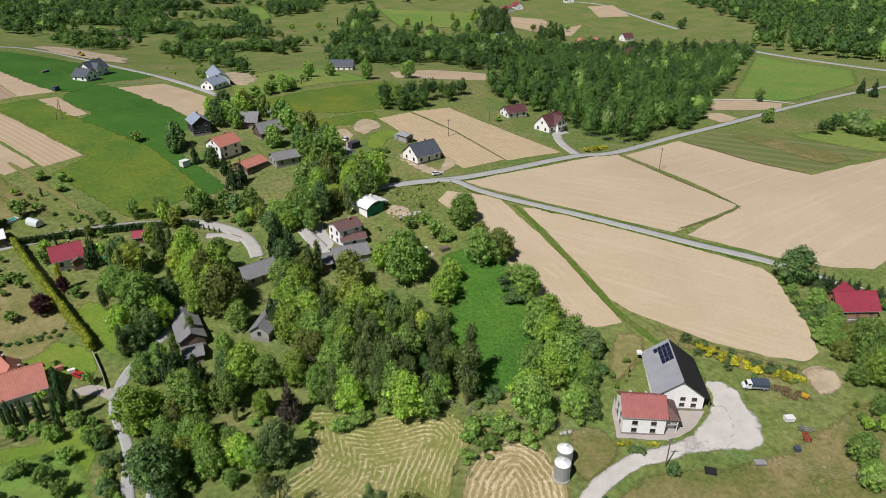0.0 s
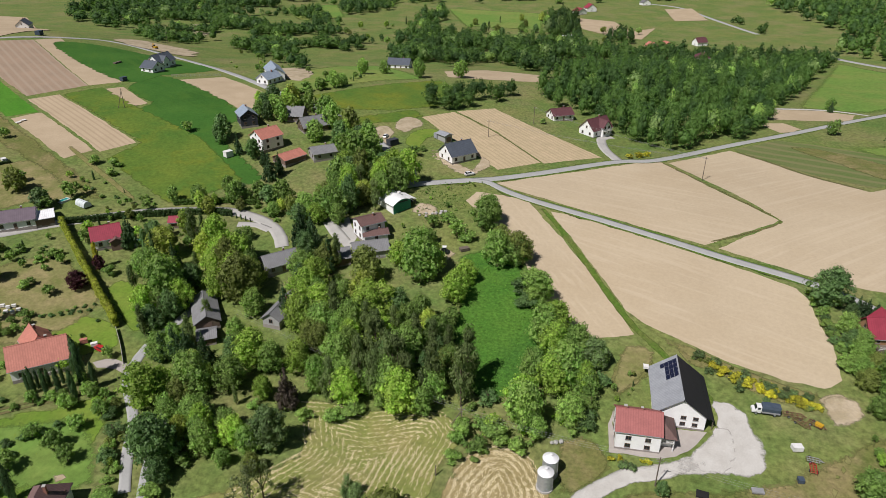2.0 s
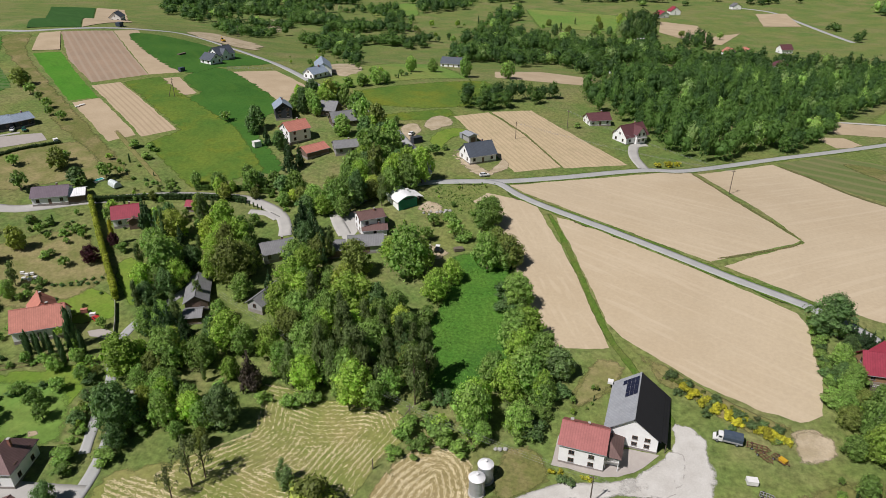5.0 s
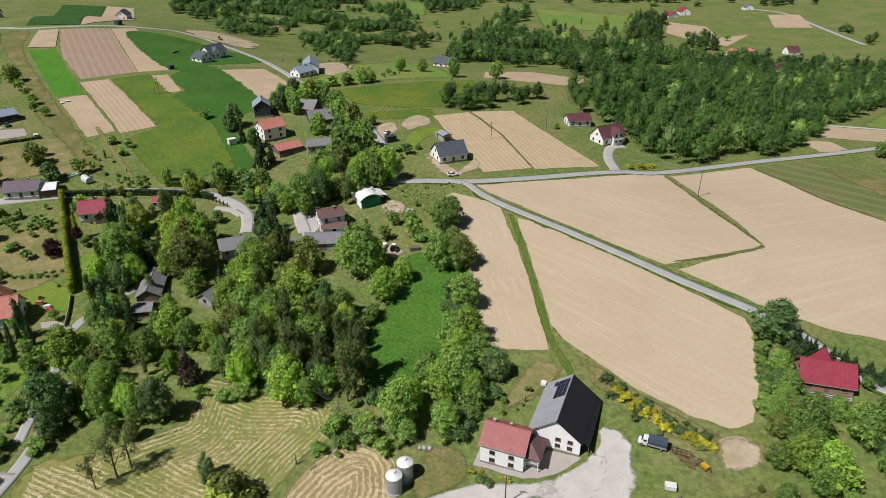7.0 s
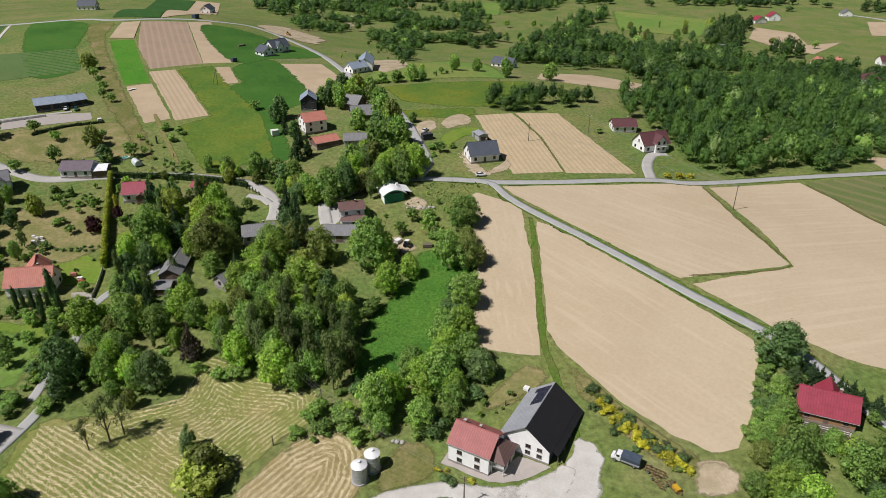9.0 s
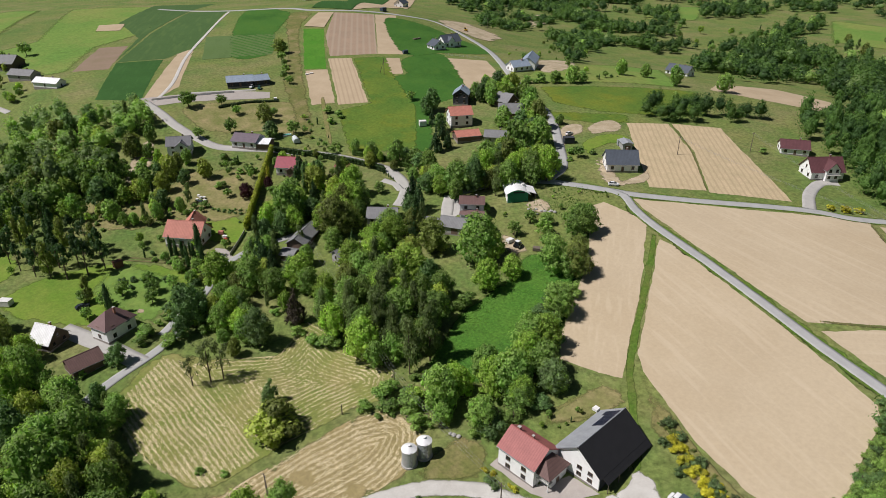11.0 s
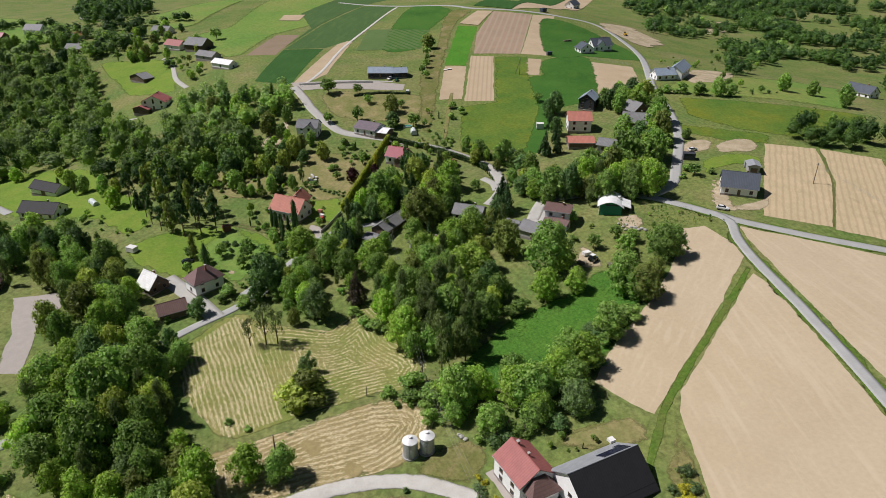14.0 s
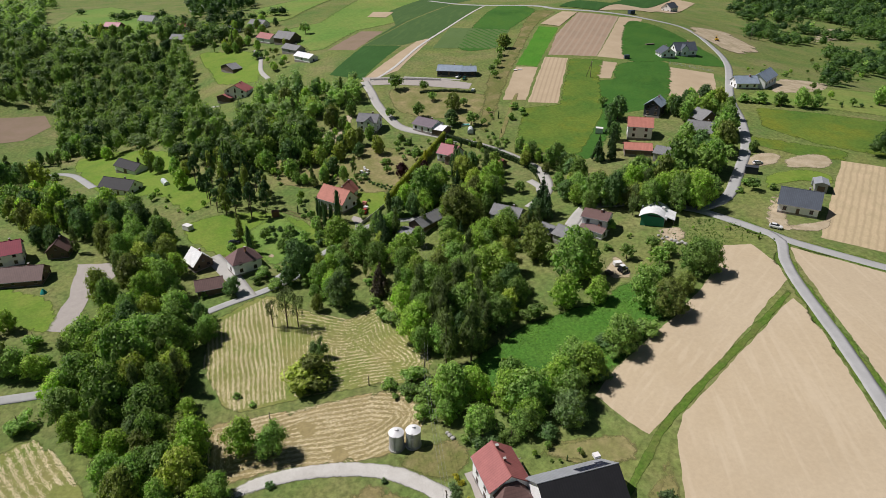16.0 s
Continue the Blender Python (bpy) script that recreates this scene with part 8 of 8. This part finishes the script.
def truck(x, y, yaw):
    root = new("delivery_truck")
    root.matrix_basis = ground_pose(x, y, yaw)
    part("chassis", Shape().box(-3.0, 2.6, -0.4, 0.4, 0.45, 0.65).mesh("chassis", M["black_sheet"]), root)
    part("cab", loft([(1.0, 0.95, 0.4, 2.1, 0.82), (2.0, 0.95, 0.4, 2.05, 0.80), (2.35, 0.93, 0.4, 1.35, 0.85), (3.05, 0.85, 0.42, 1.1, 0.75)]).mesh("cab", M["car_white"]), root, "white cab")
    part("windscreen", Shape().add([(2.06, -0.76, 1.95), (2.06, 0.76, 1.95), (2.40, 0.82, 1.37), (2.40, -0.82, 1.37), (1.98, -0.76, 1.93), (1.98, 0.76, 1.93), (2.3, 0.82, 1.33), (2.3, -0.82, 1.33)], [(0, 1, 2, 3), (4, 7, 6, 5), (0, 3, 7, 4), (1, 5, 6, 2), (0, 4, 5, 1), (3, 2, 6, 7)]).mesh("windscreen", M["glass"]), root)
    for v in (-1, 1):
        part("side_window", Shape().box(1.25, 1.95, 0.9 * v - 0.03, 0.9 * v + 0.03, 1.4, 1.92).mesh("side_window", M["glass"]), root)
    part("bed", Shape().box(-3.1, 0.9, -1.05, 1.05, 0.65, 1.05).mesh("bed", M["gutter"]), root)
    part("tarpaulin", loft([(-3.1, 1.05, 1.05, 2.55, 0.85), (-1.1, 1.07, 1.05, 2.62, 0.85), (0.9, 1.05, 1.05, 2.55, 0.85)]).mesh("tarpaulin", M["tarp_blue"]), root, "dark blue tarpaulin cover")
    for u in (-2.0, 2.1):
        for v in (-0.85, 0.85):
            wheel(root, u, v, 0.36, 0.28)
    return tagged(root, "white light truck with dark blue tarpaulin cover", "truck")


def tractor(x, y, yaw, key="tarp_blue"):
    root = new("tractor")
    root.matrix_basis = ground_pose(x, y, yaw)
    part("bonnet", loft([(0.1, 0.42, 0.7, 1.35, 0.38), (1.5, 0.38, 0.7, 1.25, 0.32)]).mesh("bonnet", M[key]), root)
    part("cabin", loft([(-1.2, 0.75, 0.8, 2.4, 0.62), (0.1, 0.7, 0.8, 2.4, 0.6)]).mesh("cabin", M["glass"]), root)
    part("cabin_roof", Shape().box(-1.25, 0.15, -0.7, 0.7, 2.38, 2.5).mesh("cabin_roof", M["car_white"]), root)
    for v in (-0.85, 0.85):
        wheel(root, -0.75, v, 0.75, 0.4), wheel(root, 1.2, v * 0.9, 0.45, 0.28)
    return tagged(root, "small tractor with white cabin roof", "tractor")


def scrap(x, y, yaw, key, L=2.5, W=1.4, words="rusty red farm implement lying on the grass"):
    """A farm implement: a welded frame with cross bars, tines and two small wheels."""
    root = new("farm_implement")
    root.matrix_basis = ground_pose(x, y, yaw)
    s = Shape()
    for v in (-W / 2, 0, W / 2):
        s.tube((-L / 2, v, 0.45), (L / 2, v, 0.5), 0.07, 0.07, 6)
    for u in np.linspace(-L / 2, L / 2, 5):
        s.tube((u, -W / 2, 0.48), (u, W / 2, 0.48), 0.06, 0.06, 6)
    part("frame", s.mesh("frame", M[key]), root)
    for u in np.linspace(-L / 2, L / 2, 5):
        t = Shape()
        for v in (-W / 2, -W / 6, W / 6, W / 2):
            t.tube((u, v, 0.48), (u - 0.2, v, 0.02), 0.04, 0.03, 5)
        part("tines", t.mesh("tines", M["rust"]), root)
    part("drawbar", Shape().tube((L / 2, 0, 0.5), (L / 2 + 1.0, 0, 0.35), 0.06, 0.05, 6).tube((L / 2, -W / 2, 0.5), (L / 2 + 0.8, 0, 0.38), 0.05, 0.05, 6).tube((L / 2, W / 2, 0.5), (L / 2 + 0.8, 0, 0.38), 0.05, 0.05, 6).mesh("drawbar", M[key]), root)
    for v in (-W / 2 - 0.15, W / 2 + 0.15):
        wheel(root, -L / 4, v, 0.3, 0.16)
    return tagged(root, words, "implement")


def crate(x, y, yaw, L, W, H, key, name, words):
    """A slatted crate or stack on two skids."""
    root = new(name)
    root.matrix_basis = ground_pose(x, y, yaw)
    part("box", Shape().box(-L / 2, L / 2, -W / 2, W / 2, 0.12, H).mesh("box", M[key]), root)
    part("lid", Shape().box(-L / 2 - 0.04, L / 2 + 0.04, -W / 2 - 0.04, W / 2 + 0.04, H, H + 0.06).mesh("lid", M[key]), root)
    for v in (-W / 2 + 0.1, W / 2 - 0.1):
        part("skid", Shape().box(-L / 2, L / 2, v - 0.06, v + 0.06, -0.1, 0.12).mesh("skid", M["pole_wood"]), root)
    return tagged(root, words, name.split("_")[-1])


def greenhouse(x, y, yaw, L=5.0, W=2.6, H=1.9):
    root = new("greenhouse")
    root.matrix_basis = ground_pose(x, y, yaw)
    s = Shape()
    arc = [(W / 2 * math.cos(a), H * math.sin(a) ** 0.8 if math.sin(a) > 0 else 0.0) for a in np.linspace(0, math.pi, 11)]
    v = [(u, p, q) for u in (-L / 2, L / 2) for p, q in arc]
    s.add(v, [(k, k + 1, 12 + k, 11 + k) for k in range(10)] + [tuple(range(11))[::-1], tuple(range(11, 22))])
    part("cover", s.mesh("cover", M["film"]), root, "milky plastic cover")
    for u in np.linspace(-L / 2, L / 2, 5):
        h = Shape()
        for (p, q), (p2, q2) in zip(arc, arc[1:]):
            h.tube((u, p * 1.01, q * 1.01), (u, p2 * 1.01, q2 * 1.01), 0.03, 0.03, 5)
        part("hoop", h.mesh("hoop", M["zinc"]), root)
    return tagged(root, "small arched greenhouse with milky plastic cover", "greenhouse")


def heap(x, y, r, h, key, words, name="sand_mound"):
    """A rounded uneven heap."""
    rng = np.random.default_rng(int(abs(x * 7 + y)))
    v, f = [(0, 0, h)], []
    rings, sides = 6, 20
    for i in range(1, rings + 1):
        for k in range(sides):
            a = k * math.tau / sides
            t = i / rings
            w = r * t * (1 + 0.25 * noise.noise((math.cos(a) * 1.5, math.sin(a) * 1.5, x)))
            v.append((math.cos(a) * w, math.sin(a) * w * 0.8, h * (1 - t) ** 1.2 * (1 + rng.normal() * 0.06) - (0.3 if i == rings else 0)))
    f = [(0, 1 + k, 1 + (k + 1) % sides) for k in range(sides)]
    for i in range(rings - 1):
        for k in range(sides):
            a, b = 1 + i * sides + k, 1 + i * sides + (k + 1) % sides
            f.append((a, a + sides, b + sides, b))
    ob = new(name, mesh_from(name, v, f, M[key], True))
    ob.matrix_basis = ground_pose(x, y)
    return tagged(ob, words, name.split("_")[-1])


def boulder(x, y, r):
    bm = bmesh.new()
    bmesh.ops.create_icosphere(bm, subdivisions=2, radius=r)
    for p in bm.verts:
        p.co *= 1 + 0.3 * noise.noise(p.co * (1.3 / r) + Vector((x, y, 0)))
        p.co.z *= 0.7
    me = bpy.data.meshes.new("boulder")
    bm.to_mesh(me)
    bm.free()
    me.materials.append(M["stone"])
    ob = new("boulder", me)
    ob.matrix_basis = ground_pose(x, y, 0, r * 0.3)
    return tagged(ob, "rough grey field boulder lying in grass", "boulder")


def fence(points, tall=1.3, gap=2.4, key="gutter", words="thin wire mesh fence on metal posts", wall=False):
    root = new("fence")
    line = smooth_line(points, gap)
    root.matrix_basis = pose(line[0].x, line[0].y, 0)
    base = line[0]
    for p in line:
        z = height(p.x, p.y)
        part("post", Shape().box(-0.05, 0.05, -0.05, 0.05, -0.4, tall).mesh("post", M[key]), root, at=pose(p.x - base.x, p.y - base.y, z))
    for p, q in zip(line, line[1:]):
        s = Shape()
        a, b = Vector((p.x - base.x, p.y - base.y, height(p.x, p.y))), Vector((q.x - base.x, q.y - base.y, height(q.x, q.y)))
        side = Vector((-(b - a).y, (b - a).x, 0)).normalized() * 0.05
        if wall:
            slab_v = [a - side, b - side, b - side + Vector((0, 0, tall * 0.9)), a - side + Vector((0, 0, tall * 0.9))]
            s.add(slab_v + [u + side * 2 for u in slab_v], [(0, 1, 2, 3), (7, 6, 5, 4), (3, 2, 6, 7), (0, 4, 5, 1), (1, 5, 6, 2), (0, 3, 7, 4)])
            part("panel", s.mesh("panel", M[key]), root)
        else:
            for z in (0.25, 0.7, tall - 0.1):
                s.tube(a + Vector((0, 0, z)), b + Vector((0, 0, z)), 0.03, 0.03, 4)
            part("rail", s.mesh("rail", M[key]), root)
    return tagged(root, words, "fence")


def pool(x, y, yaw, L=6, W=3.5):
    root = new("swimming_pool")
    root.matrix_basis = ground_pose(x, y, yaw)
    rim = Shape().box(-L / 2, L / 2, -W / 2, -W / 2 + 0.25, -0.4, 0.35).box(-L / 2, L / 2, W / 2 - 0.25, W / 2, -0.4, 0.35).box(-L / 2, -L / 2 + 0.25, -W / 2 + 0.25, W / 2 - 0.25, -0.4, 0.35).box(L / 2 - 0.25, L / 2, -W / 2 + 0.25, W / 2 - 0.25, -0.4, 0.35)
    part("rim", rim.mesh("rim", M["frame_white"]), root)
    part("cover", Shape().box(-L / 2 + 0.25, L / 2 - 0.25, -W / 2 + 0.25, W / 2 - 0.25, -0.4, 0.2).mesh("cover", M["teal"]), root, "teal pool cover")
    return tagged(root, "garden pool with a teal cover", "pool")


def digger(x, y, yaw):
    root = new("excavator")
    root.matrix_basis = ground_pose(x, y, yaw)
    for v in (-0.9, 0.9):
        part("track", loft([(-1.6, 0.25, 0.05, 0.6, 0.25), (-1.2, 0.25, 0, 0.75, 0.25), (1.2, 0.25, 0, 0.75, 0.25), (1.6, 0.25, 0.05, 0.6, 0.25)]).mesh("track", M["rubber"]), root, at=pose(0, v, 0))
    part("house", Shape().box(-1.5, 1.0, -1.0, 1.0, 0.8, 1.7).mesh("house", M["digger_yellow"]), root)
    part("cab", loft([(-0.1, 0.5, 1.7, 2.8, 0.45), (1.1, 0.5, 1.2, 2.7, 0.45)]).mesh("cab", M["glass"]), root, at=pose(0, 0.45, 0))
    part("boom", Shape().tube((0.9, -0.3, 1.4), (3.2, -0.3, 3.4), 0.22, 0.18, 6).mesh("boom", M["digger_yellow"]), root)
    part("arm", Shape().tube((3.2, -0.3, 3.4), (4.6, -0.3, 1.2), 0.17, 0.14, 6).mesh("arm", M["digger_yellow"]), root)
    part("bucket", Shape().box(4.2, 5.0, -0.7, 0.1, 0.3, 1.1).mesh("bucket", M["rust"]), root)
    return tagged(root, "yellow excavator standing on bare dirt", "excavator")


silo(25.8, 103.3)
silo(26.9, 107.0)
truck(77.5, 128.0, 174)
pole(90.4, 256.5, 9.7)
pole(49.2, 105.8, 8.0)
pole(7.8, 77.9, 6.5, -20)
pole(6.5, 117.7, 6.0, 170)
pole(2.2, 103.8, 3.0, None, False)
pole(23.1, 316.5, 8.5)
pole(2.4, 289.2, 8.0)
pole(-169.3, 283.4, 9, 200)
pole(-257.6, 490.4, 9.0)
wire((49.2, 105.8, 7.6), (6.5, 117.7, 5.6), 1.2, 3)
wire((49.2, 105.8, 7.6), (98.6, 93.3, 7.6), 1.5, 3)
wire((6.5, 117.7, 5.6), (-58.2, 142.4, 8), 1.2, 3)
wire((90.4, 256.5, 9.3), (2.4, 289.2, 7.6), 1.5, 3)
wire((23.1, 316.5, 8.1), (90.4, 256.5, 9.3), 1.5, 3)
car(-2.5, 243.9, 31, 'car_white', 'white')
car(-42.9, 276.5, 85, 'car_white', 'white')
car(-204.8, 219.7, -53, 'car_white', 'white')
car(-200.5, 221.6, -38, 'car_green', 'dark green')
car(-93.4, 81.2, 87, 'car_dark', 'dark')
car(-91.4, 130.5, 153, 'red_paint', 'red')
tractor(-5.8, 187.3, 93)
scrap(83.6, 127.4, -10, 'rust', 4.0, 1.6)
scrap(84.7, 125.2, -51, 'rust', 3.2, 1.5)
scrap(87.8, 125.0, -42, 'rust', 3.0, 1.6, 'rusty harrow lying on bare ground')
scrap(83.2, 112.4, 76, 'red_paint', 2.6, 1.3, 'red farm implement lying on the grass')
scrap(83.9, 114.8, -15, 'gutter', 2.4, 1.4, 'grey harrow lying on the grass')
crate(88.4, 124.5, -45, 1.6, 1.0, 0.9, 'digger_yellow', 'fuel_tank', 'small yellow fuel tank among scrap')
crate(81.5, 117.7, 5, 2.2, 1.5, 1.1, 'frame_white', 'storage_crate', 'pale plastic storage crate standing on grass')
crate(79.6, 109.2, -2, 1.2, 1.2, 0.9, 'tarp_blue', 'water_tank', 'small blue-grey water tank on the lawn')
crate(70.1, 106.0, -2, 2.4, 1.4, 0.4, 'gutter', 'pallet_stack', 'low stack of grey pallets on grass')
crate(58.5, 104.1, -15, 2.4, 1.8, 0.5, 'rubber', 'stock_trough', 'black stock trough standing on the lawn')
boulder(28.5, 115.3, 0.6)
boulder(27.6, 115.1, 0.5)
boulder(29.7, 115.6, 0.6)
greenhouse(-135.8, 195.8, -26, 5.5, 2.8, 2.0)
greenhouse(-168.8, 59.6, -167, 6.0, 2.5, 1.6)
crate(-113.7, 66.2, 36, 3.6, 2.4, 1.9, 'frame_white', 'rabbit_hutch', 'small pale garden hutch standing on the lawn')
crate(-102.2, 243.8, 54, 3.2, 2.6, 2.4, 'frame_white', 'garden_shed', 'small white garden shed on the meadow edge')
crate(-19.5, 281.8, 42, 4.2, 2.3, 2.3, 'pale_sheet', 'site_container', 'grey metal site container behind the house')
crate(-38.3, 268.8, 47, 4.5, 3.0, 2.5, 'dark_wall', 'garden_shed', 'dark flat-roofed shed on bare ground')
crate(-297.1, 405.1, 100, 5.0, 3.0, 2.6, 'tarp_blue', 'site_container', 'dark blue container beside the road')
crate(-193.9, 325.5, 72, 3.0, 2.2, 2.0, 'tarp_blue', 'garden_shed', 'small blue garden shed on the grass')
crate(-106.4, 98.7, 93, 2.6, 2.2, 2.3, 'rust', 'garden_hut', 'small reddish garden hut under trees')
crate(-181.5, 218.1, -35, 2.4, 1.6, 1.0, 'frame_white', 'bee_hive', 'white wooden hives on the dry lawn')
pool(-105.4, 180.5, 37, 7, 4)
pool(-143.8, 196.9, 67, 4, 2.5)
digger(-236.1, 435.1, 147)
heap(-34.1, 302.3, 4.2, 2.2, 'bare_dirt', 'pale heap of dug sand on the grass')
heap(-41.9, 298.4, 2.0, 1.0, 'bare_dirt', 'small pale heap of dug sand')
heap(-34.2, 293.4, 2.6, 1.0, 'bare_dirt', 'low heap of dug earth on grass')
boulder(-10.0, 211.2, 0.7)
boulder(-9.9, 212.7, 0.7)
boulder(-8.5, 212.8, 0.7)
boulder(-11.6, 211.4, 0.7)
heap(-242.9, 503.3, 7, 2.5, 'bare_dirt', 'long heap of pale quarry dirt')
fence([(-91.6, 138.6), (-86.8, 132.4), (-83, 126.8)], 1.4, 2.4, 'concrete', 'low pale concrete panel fence', True)
fence([(-176.4, 343.3), (-165.7, 348.8), (-153.9, 355.6)], 1.3, 2.4, 'gutter')
fence([(-225.5, 174.3), (-214.9, 192.6), (-204.9, 209.1)], 1.2, 2.2, 'frame_white', 'low white board fence', True)
crate(-126.5, 141.0, 18, 1.1, 0.7, 0.8, 'frame_white', 'bee_hive', 'white wooden bee hive in the garden')
crate(-124.7, 140.8, 18, 1.1, 0.7, 0.8, 'frame_white', 'bee_hive', 'white wooden bee hive in the garden')
crate(-123.6, 141.7, 18, 1.1, 0.7, 0.8, 'frame_white', 'bee_hive', 'white wooden bee hive in the garden')
crate(-124.1, 139.0, 18, 1.1, 0.7, 0.8, 'frame_white', 'bee_hive', 'white wooden bee hive in the garden')
crate(-122.2, 139.1, 18, 1.1, 0.7, 0.8, 'frame_white', 'bee_hive', 'white wooden bee hive in the garden')
crate(-121.4, 140.5, 18, 1.1, 0.7, 0.8, 'frame_white', 'bee_hive', 'white wooden bee hive in the garden')
crate(-97.1, 132.3, 32, 1.8, 1.0, 1.2, 'orange_tile', 'garden_swing', 'orange garden swing beside the drive')
crate(-93.9, 131.8, 32, 1.6, 1.0, 0.9, 'frame_white', 'storage_crate', 'white box standing beside the drive')
heap(-87.0, 19.2, 1.4, 1.7, 'teal', 'small teal garden tent on the lawn', 'garden_tent')
crate(-73.8, 134.5, 108, 3.0, 2.0, 1.8, 'red_tile', 'garden_shed', 'small red-roofed shed among trees')
boulder(-17.4, 209.4, 0.55)
boulder(-15.0, 209.0, 0.55)
boulder(-15.1, 210.9, 0.55)
boulder(-12.9, 210.9, 0.55)
boulder(-12.9, 208.2, 0.55)
crate(-7.1, 183.2, 12, 2.2, 1.4, 0.8, 'pole_wood', 'wood_stack', 'stack of firewood in the yard')
crate(-9.9, 188.1, 81, 2.4, 1.6, 1.2, 'frame_white', 'storage_crate', 'white sacks stacked in the yard')
crate(0.5, 189.2, 28, 3.0, 1.8, 0.9, 'pole_wood', 'farm_trailer', 'low wooden trailer parked on grass')
crate(-201.3, 257.0, 60, 2.2, 1.6, 0.3, 'frame_white', 'garden_fleece', 'white fleece sheet laid on the soil')
crate(-201.6, 254.2, 61, 1.8, 1.6, 0.3, 'frame_white', 'garden_fleece', 'white fleece sheet laid on the soil')
crate(-219.6, 362.7, 85, 6.0, 1.6, 0.7, 'pole_wood', 'timber_stack', 'long stack of timber on the grass')
